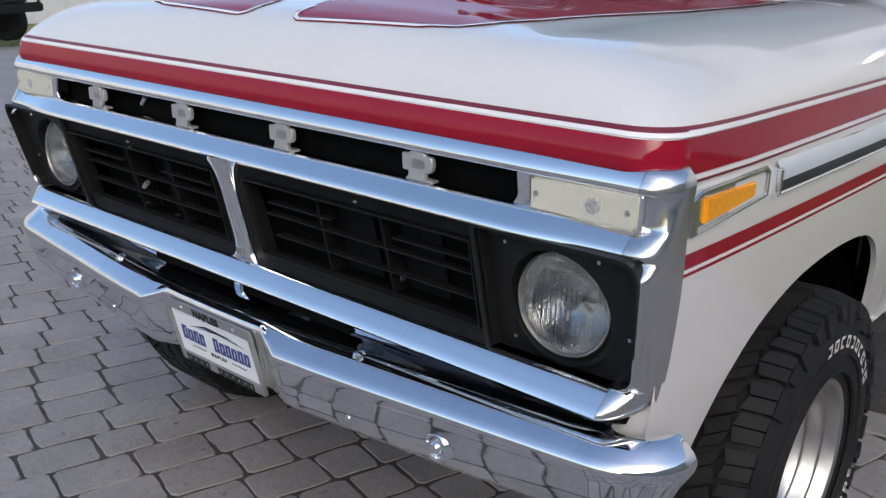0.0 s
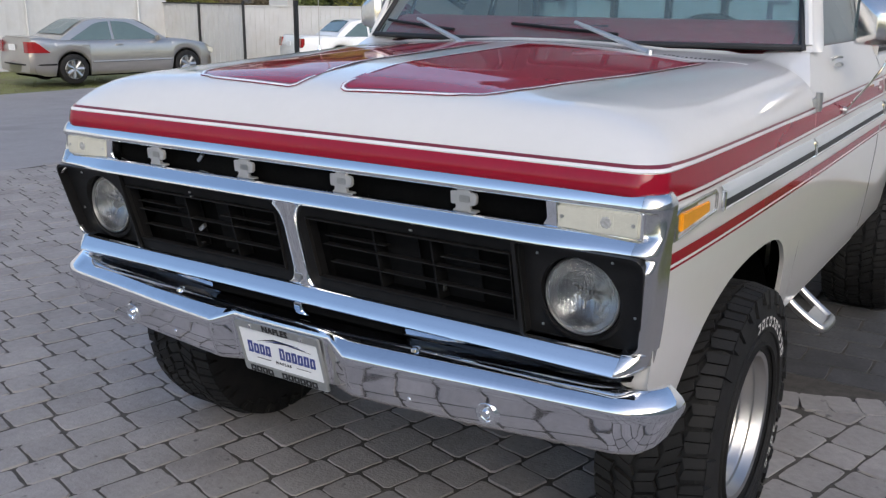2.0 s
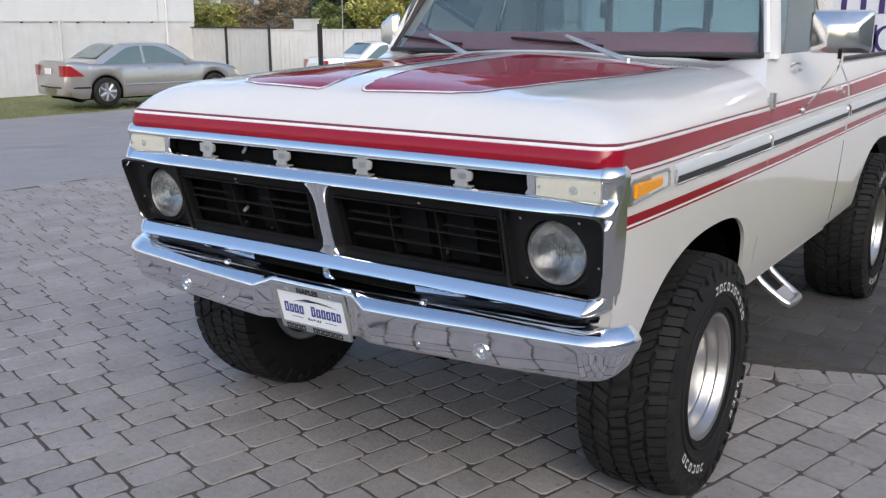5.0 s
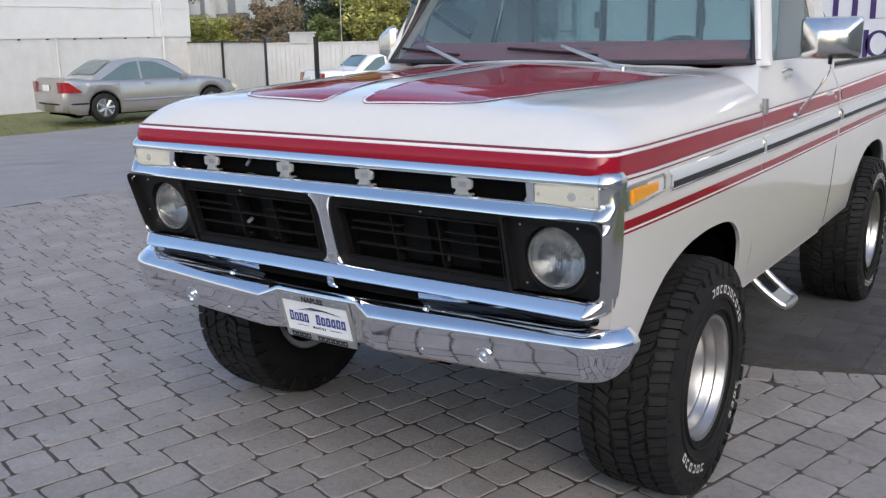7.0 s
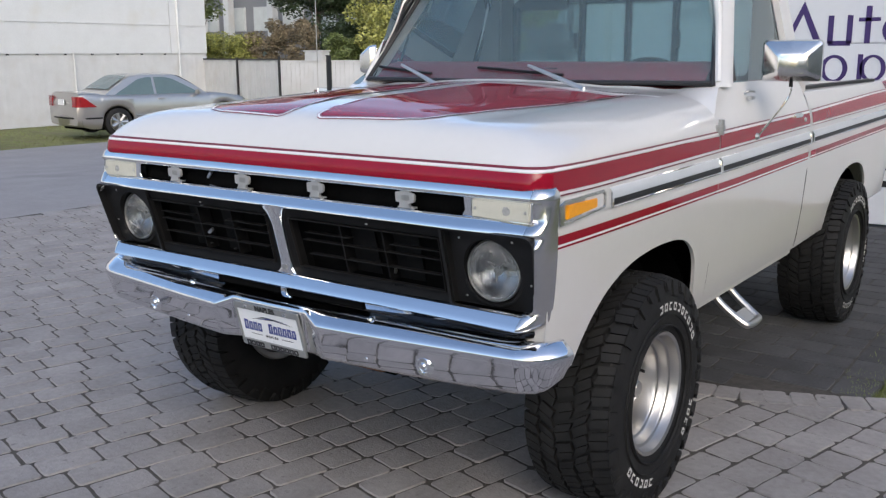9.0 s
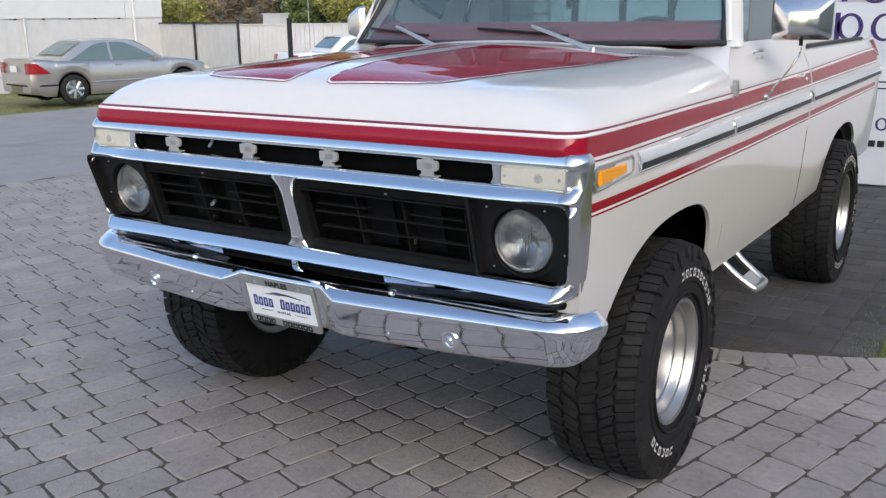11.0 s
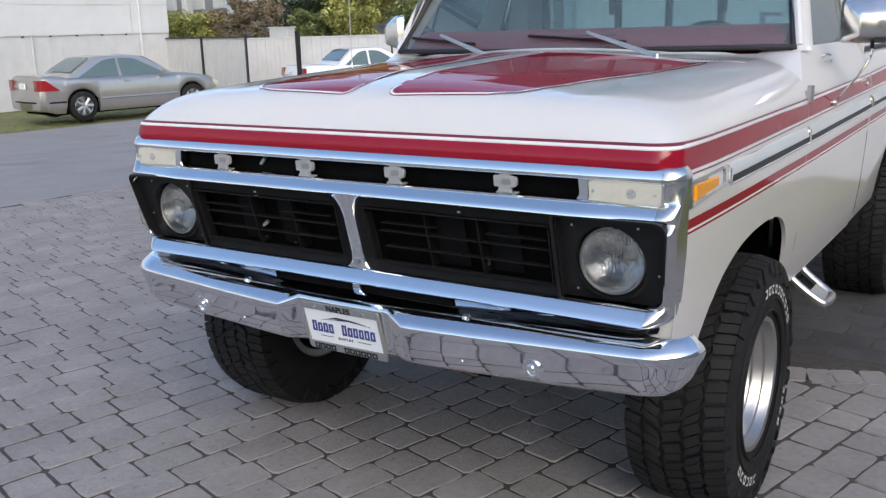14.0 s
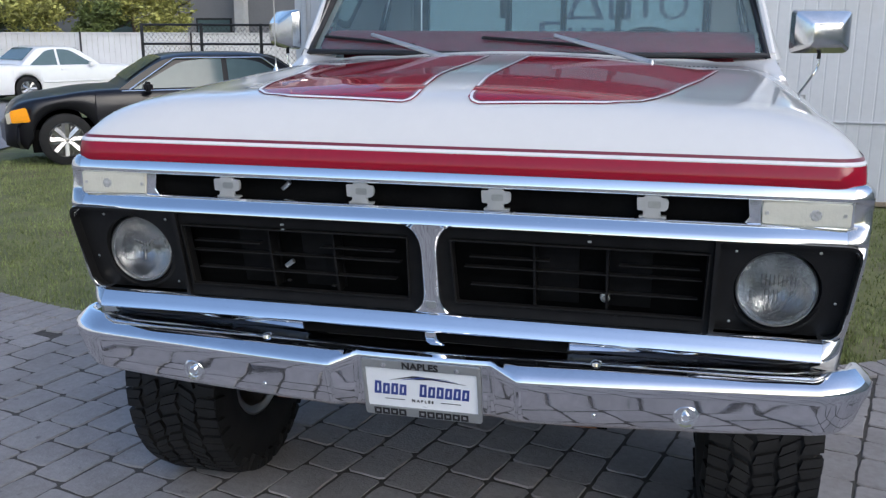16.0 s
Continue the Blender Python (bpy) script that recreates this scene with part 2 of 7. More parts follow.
def bm_frame(outer, inner, axis, c0, c1, bevel=0.0):
    """A ring between two outlines with the same number of corners, drawn out from c0 to c1."""
    place = {"x": lambda a, b, c: (c, a, b), "y": lambda a, b, c: (a, c, b), "z": lambda a, b, c: (a, b, c)}[axis]
    bm = bmesh.new()
    n = len(outer)
    o0, i0, o1, i1 = ([bm.verts.new(place(a, b, c)) for a, b in some] for some, c in ((outer, c0), (inner, c0), (outer, c1), (inner, c1)))
    for k in range(n):
        j = (k + 1) % n
        for q in ((o0[k], o0[j], i0[j], i0[k]), (o1[k], i1[k], i1[j], o1[j]), (o0[k], o1[k], o1[j], o0[j]), (i0[k], i0[j], i1[j], i1[k])):
            bm.faces.new(q)
    bmesh.ops.recalc_face_normals(bm, faces=bm.faces[:])
    if bevel:
        bmesh.ops.bevel(bm, geom=[e for e in bm.edges if e.is_manifold and e.calc_face_angle(0) > 0.6], offset=bevel, segments=2, affect="EDGES")
    return bm


def rounded(a0, a1, b0, b1, r, n=5):
    """A rectangle with rounded corners, as corner points."""
    pts = []
    for ca, cb, s in ((a1 - r, b1 - r, 0), (a0 + r, b1 - r, 90), (a0 + r, b0 + r, 180), (a1 - r, b0 + r, 270)):
        for k in range(n + 1):
            w = radians(s + 90 * k / n)
            pts.append((ca + r * math.cos(w), cb + r * math.sin(w)))
    return pts


def rounded_poly(corners, radii, n=6):
    """A polygon whose corners are rounded by arcs, each with its own radius."""
    pts = []
    for k, (x, y) in enumerate(corners):
        p = Vector((x, y))
        u = (Vector(corners[k - 1]) - p).normalized()
        v = (Vector(corners[(k + 1) % len(corners)]) - p).normalized()
        a, b = p + u * radii[k], p + v * radii[k]
        for j in range(n + 1):
            t = j / n
            q = (1 - t) ** 2 * a + 2 * t * (1 - t) * p + t * t * b
            pts.append((q.x, q.y))
    return pts


def bm_lathe(profile, axis="x", seg=48, centre=(0, 0, 0)):
    """Profile of (radius, along) turned round the axis through centre."""
    cx, cy, cz = centre
    rows = []
    for k in range(seg + 1):
        w = 2 * math.pi * k / seg
        row = []
        for r, h in profile:
            c, s = r * math.cos(w), r * math.sin(w)
            row.append({"x": (cx + h, cy + c, cz + s), "y": (cx + c, cy + h, cz + s), "z": (cx + c, cy + s, cz + h)}[axis])
        rows.append(row)
    return bm_grid(rows)


def bm_tube(points, r, seg=8, taper=None):
    pts = [Vector(p) for p in points]
    rows = []
    up = Vector((0.13, 0.21, 0.97)).normalized()
    for i, p in enumerate(pts):
        d = (pts[min(i + 1, len(pts) - 1)] - pts[max(i - 1, 0)]).normalized()
        a = d.cross(up)
        a = a.normalized() if a.length > 1e-4 else Vector((1, 0, 0))
        b = d.cross(a)
        rr = r if taper is None else r + (taper - r) * i / (len(pts) - 1)
        rows.append([p + rr * (math.cos(2 * math.pi * k / seg) * a + math.sin(2 * math.pi * k / seg) * b) for k in range(seg)])
    return bm_grid(rows, closed=True, caps=True)


def arc3(points, n=6):
    """A smooth line through points (Catmull-Rom)."""
    p = [Vector(q) for q in points]
    p = [2 * p[0] - p[1]] + p + [2 * p[-1] - p[-2]]
    out = []
    for i in range(1, len(p) - 2):
        for k in range(n):
            t = k / n
            out.append(0.5 * (2 * p[i] + (p[i + 1] - p[i - 1]) * t + (2 * p[i - 1] - 5 * p[i] + 4 * p[i + 1] - p[i + 2]) * t * t + (3 * p[i] - p[i - 1] - 3 * p[i + 1] + p[i + 2]) * t ** 3))
    out.append(p[-2])
    return out


def table(x, pairs):
    """The value at x of a broken line through pairs, with smooth bends."""
    for (a, u), (b, v) in zip(pairs, pairs[1:]):
        if x <= b:
            return u + (v - u) * max(0.0, (x - a) / (b - a))
    return pairs[-1][1]


def joined(*meshes):
    bm = meshes[0]
    for other in meshes[1:]:
        me = bpy.data.meshes.new("tmp")
        other.to_mesh(me)
        bm.from_mesh(me)
        bpy.data.meshes.remove(me)
    return bm


def mesh_of(name, bm, mat, angle=35.0):
    me = bpy.data.meshes.new(name)
    bm.to_mesh(me)
    bm.free()
    me.materials.append(mat)
    if angle:
        me.polygons.foreach_set("use_smooth", [True] * len(me.polygons))
        me.set_sharp_from_angle(angle=radians(angle))
    return me


def part(name, bm, mat, parent, label="", angle=35.0):
    """Links a bmesh as one mesh object under a thing or under a part."""
    ob = new(name, mesh_of(name, bm, mat, angle))
    ob.parent = parent
    return tagged(ob, label)


def thing(name, at, label, category, group="", turn=0.0):
    ob = new(name)
    ob.matrix_basis = pose(*at, 0, 0, turn)
    return tagged(ob, label, category, group)


def facing(bm, way):
    """Turns a sheet's faces towards a direction."""
    if sum((f.normal * f.calc_area() for f in bm.faces), Vector()).dot(Vector(way)) < 0:
        bmesh.ops.reverse_faces(bm, faces=bm.faces[:])
    return bm


def single(name, bm, mat, label="", category="", group="", kind="", angle=35.0):
    return tagged(new(name, mesh_of(name, bm, mat, angle)), label, category, group, kind)

# ---- the pickup truck ----
truck = thing("pickup_truck", (0, 0, 0.05), "white lifted pickup truck with red stripes and chrome grille", "pickup truck")
BASE_Z, CORNER = 1.262, 0.94


def front_line(x):
    """Where the bonnet's front edge lies: straight, and swept back round the corners."""
    a = abs(x)
    return 0.012 if a < CORNER else 0.012 + 0.07 * (1 - math.sqrt(max(0.0, 1 - ((a - CORNER) / 0.075) ** 2)))


def side_x(y):
    return 1.028 - 0.012 * math.exp(-max(0.0, y - 0.05) / 0.25)


def top_z(x, y):
    """The height of bonnet and wings."""
    d = max(0.0, y - front_line(x))
    rise = table(d, [(0, 0), (0.012, 0.22), (0.03, 0.42), (0.05, 0.58), (0.08, 0.75), (0.12, 0.87), (0.2, 0.95), (0.4, 1.0), (2, 1.0)])
    s = max(0.0, (abs(x) - 0.62) / (side_x(y) - 0.62))
    g = min(1.0, max(0.0, (y - 0.25) / 1.0))
    across = max(0.0, 1 - s ** (2.3 + 0.6 * g)) ** (0.5 - 0.02 * g)
    crown = (0.042 * max(0.0, 1 - (x / 0.66) ** 2) - 0.014 * min(1.0, max(0.0, (0.92 - abs(x)) / 0.26))) * min(1.0, d / 0.35)
    return BASE_Z + 0.012 * min(1, y / 1.3) + (0.136 + 0.030 * y) * rise * across + crown - 0.006 * min(1.0, d / 0.3)


def top_grid(xs, lift=0.0, y_end=1.22):
    ds = [0, 0.004, 0.012, 0.02, 0.03, 0.04, 0.05, 0.065, 0.08, 0.1, 0.12, 0.16, 0.2, 0.28, 0.4, 0.55, 0.7, 0.85, 1.0, 1.1]
    rows = []
    for d in ds + [None]:
        row = []
        for x in xs:
            y = y_end if d is None else front_line(x) + d
            row.append((x, y, top_z(x, y) + lift))
        rows.append(row)
    return rows


def edge_xs(a, b, n):
    return [a + (b - a) * k / n for k in range(n + 1)]


hood = part("hood", bm_grid(top_grid(sorted(edge_xs(-0.83, 0.83, 40) + [-0.828, -0.822, -0.812, 0.812, 0.822, 0.828]))), WHITE_PAINT, truck, "white bonnet with two red panels")
WING_D = [0, 0.004, 0.012, 0.02, 0.03, 0.04, 0.05, 0.065, 0.08, 0.1, 0.12, 0.16, 0.2, 0.28, 0.4, 0.55, 0.7, 0.85, 1.0, 1.1]
for s in (1, -1):
    rows = []
    for d in WING_D + [None]:
        row = []
        for k in [0, 0.15, 0.5] + list(range(1, 31)):
            g = 1 - (1 - k / 30) ** 2.6
            y = 1.3835 if d is None else front_line(0.83 + 0.1835 * g) + d
            x = 0.83 + ((side_x(y) - 0.0025 if y > 0.09 else 1.0135) - 0.83) * g
            row.append((s * x, y, top_z(0.83 + (side_x(y) - 0.83) * g, y)))
        rows.append(row)
    part("wing_top", bm_grid(rows), WHITE_PAINT, truck)

# cowl behind the bonnet, with its vent slots
def scuttle_z(x, y):
    """The height beside the cowl: it leads from the wing's top up to the foot of the windscreen pillar."""
    g = min(1.0, max(0.0, (abs(x) - 0.80) / 0.195))
    h = min(1.0, max(0.0, (y - 1.3835) / 0.2265))
    h = h * h * (3 - 2 * h)
    return (1 - h) * top_z(0.80 + 0.195 * g, min(y, 1.3835)) + h * (1.450 + 0.015 * g)


def cowl_z(x, f):
    crown = top_z(min(abs(x), 0.8), 1.2)
    level = table(f, [(0, crown + 0.0005), (0.2, max(1.434, crown + 0.002)), (1, max(1.448, crown + 0.004))])
    g = min(1.0, max(0.0, (abs(x) - 0.58) / 0.22))
    y = 1.228 + f * (0.17 + 0.15 * (x / 0.92) ** 2)
    return level + (scuttle_z(max(0.80, abs(x)), y) + 0.0006 - level) * g * g * (3 - 2 * g)


rows = [[(x, 1.196, top_z(x, 1.196) - 0.02) for x in edge_xs(-0.834, 0.834, 34)]]
for k in range(13):
    f = k / 12
    rows.append([(x, 1.228 + f * (0.17 + 0.15 * (x / 0.92) ** 2), cowl_z(x, f) + (0.006 if f > 0.95 and abs(x) < 0.7 else 0.0)) for x in edge_xs(-0.834, 0.834, 34)])
cowl = part("cowl_panel", bm_grid(rows), WHITE_PAINT, truck, "white cowl panel with vent slots")
for side in (-1, 1):
    for k in range(44):
        x = side * (0.06 + 0.0155 * k)
        if abs(abs(x) - 0.505) > 0.03:
            # solid black blocks paint the shaded holes of the slots
            part("vent_slot", bm_box(x - 0.0038, x + 0.0038, 1.268, 1.277, 1.425, cowl_z(x, 0.24) + 0.0012, 0.001, 1), BLACK_INK, cowl)


# red panels on the bonnet
def panel_front(x):
    return table(x, [(0.06, 0.15), (0.075, 0.112), (0.10, 0.10), (0.42, 0.122), (0.50, 0.145), (0.545, 0.20), (0.58, 0.33), (0.735, 1.15)])


def bonnet_panel(s):
    xs = [0.066, 0.07, 0.08, 0.10] + edge_xs(0.14, 0.40, 8) + edge_xs(0.43, 0.58, 10) + edge_xs(0.60, 0.725, 8)
    rows = []
    for k in range(25):
        rows.append([(s * x, panel_front(x) + (1.155 - panel_front(x)) * (k / 24) ** 1.4, 0) for x in xs])
    return bm_grid([[(x, y, top_z(x, y) + 0.0022) for x, y, _ in row] for row in rows])


def ribbon(line, width, lift, height):
    """A flat band along a line in plan, laid on a surface."""
    rows = []
    for i, (x, y) in enumerate(line):
        (xa, ya), (xb, yb) = line[max(0, i - 1)], line[min(len(line) - 1, i + 1)]
        d = Vector((xb - xa, yb - ya)).normalized()
        n = Vector((d.y, -d.x))
        rows.append([(x + n.x * w, y + n.y * w, height(x + n.x * w, y + n.y * w) + lift) for w in (-width / 2, 0, width / 2)])
    return bm_grid(rows)


def shifted(line, off):
    out = []
    for i, (x, y) in enumerate(line):
        (xa, ya), (xb, yb) = line[max(0, i - 1)], line[min(len(line) - 1, i + 1)]
        d = Vector((xb - xa, yb - ya)).normalized()
        out.append((x + d.y * off, y - d.x * off))
    return out


for s in (1, -1):
    part("red_panel", bonnet_panel(s), RED_PAINT, hood, "red painted bonnet panel")
    outline = [(0.066, 1.155 - 0.1 * k) for k in range(11)] + [(x, panel_front(x)) for x in [0.07, 0.08, 0.1] + edge_xs(0.14, 0.42, 8) + edge_xs(0.44, 0.59, 12) + edge_xs(0.61, 0.728, 8)]
    for off, w, mt, nm in ((0.006, 0.008, PIN_WHITE, "white_pinstripe"), (0.0135, 0.006, DARK_RED, "dark_pinstripe")):
        line = [(s * x, y) for x, y in shifted(outline, -off)]
        part(nm, ribbon(line, w, 0.0035, top_z), mt, hood)

def body_x(z, y):
    return side_x(y) + table(z, [(0.5, -0.055), (0.58, -0.045), (0.64, -0.032), (0.8, -0.014), (1.0, -0.001), (1.08, 0.0), (1.2, -0.001), (1.262, -0.003), (1.30, -0.012), (1.36, -0.034), (1.42, -0.062), (1.47, -0.088)])


# the red band under the bonnet's edge, with its pinstripes; it rolls over into the bonnet and turns round the corners
LIP = [(1.2625, 0.0), (1.254, -0.0035), (1.244, -0.0065), (1.233, -0.0085), (1.222, -0.0085), (1.214, -0.006), (1.208, 0.001), (1.205, 0.012)]


def band_front():
    rows = []
    for z, dy in LIP:
        row = []
        reach = body_x(z, 0.083) + 0.0024 - 0.94

        def corner(w):
            r = radians(w)
            d = dy * math.cos(r)
            return (math.copysign(0.94 + (reach - d) * math.sin(r), w), 0.083 - (0.071 - d) * math.cos(r), z)

        row += [(-corner(90 - 7.5 * k)[0], corner(90 - 7.5 * k)[1], z) for k in range(12)]
        row += [(x, 0.012 + dy, z) for x in edge_xs(-0.94, 0.94, 40)]
        row += [corner(7.5 * (k + 1)) for k in range(12)]
        rows.append(row)
    return bm_grid(rows)


front_band = part("front_band", band_front(), RED_PAINT, truck, "red band across the bonnet lip")


def at_height(point, z):
    """Slides outwards along a line over the bonnet's edge until the surface has sunk to a height."""
    a, b = 0.2, 1.0
    for _ in range(30):
        m = (a + b) / 2
        a, b = (m, b) if top_z(*point(m)) > z else (a, m)
    return point(a + 0.018)


for d0, d1, mt, nm in ((0.002, 0.0085, PIN_WHITE, "white_pinstripe"), (0.009, 0.0165, DARK_RED, "dark_pinstripe")):
    rows = []
    for d in (d0, (d0 + d1) / 2, d1):
        z = 1.2625 + d
        half = [(*at_height(lambda f: (0.94 + 0.0745 * f * math.sin(radians(w)), 0.083 - 0.071 * f * math.cos(radians(w))), z), z + 0.0008) for w in range(0, 91, 6)]
        flat = [(x, at_height(lambda f: (x, 0.083 - 0.071 * f), z)[1], z + 0.0008) for x in edge_xs(-0.93, 0.93, 40)]
        rows.append([(-x, y, h) for x, y, h in reversed(half)] + flat + half)
    part(nm, bm_grid(rows), mt, front_band)


# body sides
FRONT_ARCH = [(0.10, 0.640), (0.255, 0.640), (0.30, 0.71), (0.365, 0.785), (0.46, 0.85), (0.60, 0.900), (0.76, 0.922), (0.92, 0.924), (1.05, 0.910), (1.14, 0.875), (1.20, 0.82), (1.235, 0.74), (1.255, 0.64), (1.262, 0.578), (1.39, 0.574)]
FRONT_ARCH = FRONT_ARCH[:2] + [(p.x, p.y) for p in arc3([(a, b, 0) for a, b in FRONT_ARCH[1:-1]], 5)][1:] + FRONT_ARCH[-1:]
REAR_ARCH = [(2.73, 0.585), (3.27, 0.60), (3.285, 0.68), (3.33, 0.77), (3.41, 0.845), (3.53, 0.90), (3.68, 0.928), (3.84, 0.93), (3.98, 0.91), (4.09, 0.865), (4.17, 0.80), (4.225, 0.71), (4.25, 0.62), (4.86, 0.63)]
REAR_ARCH = REAR_ARCH[:1] + [(p.x, p.y) for p in arc3([(a, b, 0) for a, b in REAR_ARCH[1:-1]], 5)] + REAR_ARCH[-1:]

DOOR_TOP = [(1.3865, 1.346), (1.42, 1.371), (1.46, 1.398), (1.50, 1.424), (1.54, 1.446), (1.58, 1.459), (1.62, 1.465), (2.8, 1.465)]


def side_panel(s, y0, y1, low, high, out=0.0):
    ys = sorted({round(y0 + (y1 - y0) * k / 60, 4) for k in range(61)} | {y for y, _ in low if y0 <= y <= y1}) if len(low) > 2 else edge_xs(y0, y1, 60)
    rows = []
    for y in ys:
        lo, hi = table(y, low), table(y, high)
        rows.append([(s * (body_x(lo + (hi - lo) * k / 22, y) + out), y, lo + (hi - lo) * k / 22) for k in range(23)])
    inner = [[(s * (abs(row[0][0]) - 0.014), row[0][1], row[0][2] + 0.002), row[0]] for row in rows]
    return joined(bm_grid(rows), bm_grid(inner))


for s in (1, -1):
    wing = part("front_wing", side_panel(s, 0.066, 1.383, FRONT_ARCH, [(0, 1.2615), (1.3, 1.273)]), WHITE_PAINT, truck, "white front wing")
    door = part("door", joined(side_panel(s, 1.3865, 2.70, [(1.3, 0.58), (2.8, 0.585)], DOOR_TOP),
                               bm_grid([[(s * body_x(table(y, DOOR_TOP), y), y, table(y, DOOR_TOP)), (s * 0.90, y, table(y, DOOR_TOP) + 0.002), (s * 0.86, y, 1.34), (s * 0.86, y, 0.6)] for y in edge_xs(1.60, 2.70, 12)])), WHITE_PAINT, truck, "white door with red stripes")
    bed_side = part("bed_side", joined(side_panel(s, 2.712, 4.85, REAR_ARCH, [(2.7, 1.39), (4.9, 1.39)]),
                                       bm_grid([[(s * body_x(1.39, y), y, 1.39), (s * 0.96, y, 1.402), (s * 0.925, y, 1.402), (s * 0.915, y, 1.38), (s * 0.915, y, 0.95)] for y in edge_xs(2.712, 4.85, 6)])), WHITE_PAINT, truck, "white load bed side")
    # the shoulder that leads from the wing up to the windscreen pillar
    rows = []
    for y in edge_xs(1.3835, 1.61, 16):
        xe, ze = body_x(table(y, DOOR_TOP), y), table(y, DOOR_TOP)
        row = []
        for k in range(17):
            g = 1 - (1 - k / 16) ** 2.2
            row.append((s * (0.80 + (xe - 0.80) * g), y, scuttle_z(0.80 + 0.195 * g, y) + (ze - scuttle_z(0.995, y)) * g ** 2.5))
        rows.append(row)
    part("scuttle_corner", bm_grid(rows), WHITE_PAINT, truck)
    sill = part("rocker_sill", bm_box(min(s * 0.90, s * 0.972), max(s * 0.90, s * 0.972), 1.30, 2.72, 0.548, 0.590, 0.012), WHITE_PAINT, truck)
    part("seam_filler", bm_box(min(s * 0.93, s * 0.972), max(s * 0.93, s * 0.972), 1.37, 1.40, 0.6, 1.26), DEEP_BLACK, truck)
    part("wing_front", facing(bm_grid([[(s * x, 0.075 + 0.03 * (x < 0.9), z) for x in (0.70, 0.86, 0.93, body_x(z, 0.07) - 0.001)] for z in (0.60, 0.70, 0.80, 0.84)]), (0, -1, 0)), WHITE_PAINT, truck)
    part("seam_filler", bm_box(min(s * 0.90, s * 0.93), max(s * 0.90, s * 0.93), 2.66, 2.76, 0.6, 1.38), DEEP_BLACK, truck)

    def stripe(parent, y0, y1, z_low, z_high, mt, nm, out, lift=0.0):
        rows = []
        for y in edge_xs(y0, y1, 24):
            a, b = table(y, z_low), table(y, z_high)
            rows.append([(s * (body_x(a + (b - a) * k / 4, y) + out), y, a + (b - a) * k / 4) for k in range(5)])
        part(nm, bm_grid(rows), mt, parent)

    red_low = [(0, 1.205), (0.3, 1.2045), (1.36, 1.219), (4.6, 1.262), (4.85, 1.27)]
    red_high = [(0, 1.2625), (0.25, 1.2625), (1.32, 1.2725), (2.7, 1.290), (4.2, 1.325), (4.85, 1.335)]
    for panel, y0, y1 in ((wing, 0.083, 1.383), (door, 1.387, 2.70), (bed_side, 2.745, 4.70)):
        stripe(panel, y0, y1, red_low, red_high, RED_PAINT, "red_stripe", 0.0022)
        for dz, h, mt, nm in ((0.002, 0.008, PIN_WHITE, "white_pinstripe"), (0.0105, 0.006, DARK_RED, "dark_pinstripe")):
            if panel is wing:
                continue
            stripe(panel, y0, y1, [(y, z + dz) for y, z in red_high], [(y, z + dz + h) for y, z in red_high], mt, nm, 0.0022)
        stripe(panel, y0, y1, [(y, z - 0.009) for y, z in red_low], [(y, z - 0.002) for y, z in red_low], PIN_WHITE, "white_pinstripe", 0.0022)
        stripe(panel, y0, y1, [(y, z - 0.014) for y, z in red_low], [(y, z - 0.0095) for y, z in red_low], DARK_RED, "dark_pinstripe", 0.0022)
        low_z = [(0, 1.050), (1.6, 1.056), (4.9, 1.095)]
        ya = max(y0, 0.067)
        stripe(panel, ya, y1, low_z, [(y, z + 0.026) for y, z in low_z], RED_PAINT, "red_stripe", 0.0022)
        stripe(panel, ya, y1, [(y, z - 0.013) for y, z in low_z], [(y, z - 0.007) for y, z in low_z], RED_PAINT, "red_pinstripe", 0.0022)
        stripe(panel, ya, y1, [(y, z - 0.0065) for y, z in low_z], [(y, z - 0.0005) for y, z in low_z], PIN_WHITE, "white_pinstripe", 0.0026)
    # wing pinstripes lie on the rounded shoulder
    def shoulder(y, z):
        a, b = 0.8, side_x(y)
        for _ in range(30):
            m = (a + b) / 2
            a, b = (m, b) if top_z(m, y) > z else (a, m)
        return (a + b) / 2

    for d0, d1, mt, nm in ((0.002, 0.010, PIN_WHITE, "white_pinstripe"), (0.0105, 0.0165, DARK_RED, "dark_pinstripe")):
        rows = []
        for y in edge_xs(0.083, 1.38, 44):
            z0 = table(y, red_high)
            rows.append([(s * (shoulder(y, z0 + d) + 0.0015), y, z0 + d + 0.0008) for d in (d0, (d0 + d1) / 2, d1)])
        part(nm, bm_grid(rows), mt, wing)
    # the red sweep that climbs at the bed's rear end
    rows = []
    for k in range(12):
        f = k / 11
        z = 1.29 + 0.105 * f
        rows.append([(s * (body_x(z, 4.6) + 0.0024), 4.70 - 0.05 * f + w, z) for w in (-0.03 * f - 0.0, 0.05, 0.10)])
    part("red_sweep", bm_grid(rows), RED_PAINT, bed_side)
    # side moulding: bright strip with a dark insert
    for panel, y0, y1 in ((wing, 0.415, 1.379), (door, 1.395, 2.696), (bed_side, 2.75, 4.84)):
        zc = lambda y: table(y, [(0, 1.142), (1.6, 1.149), (4.9, 1.183)])
        mould = part("side_moulding", bm_grid([[(s * (body_x(1.14, y) + dx), y, zc(y) + dz) for dx, dz in ((0, -0.027), (0.009, -0.026), (0.012, -0.022), (0.009, -0.019), (0.0095, 0.000), (0.0125, 0.003), (0.0115, 0.012), (0.009, 0.022), (0.005, 0.031), (0.001, 0.036), (0, 0.037))] for y in edge_xs(y0, y1, 20)], caps=False), CHROME, panel, "bright trim strip with black insert")
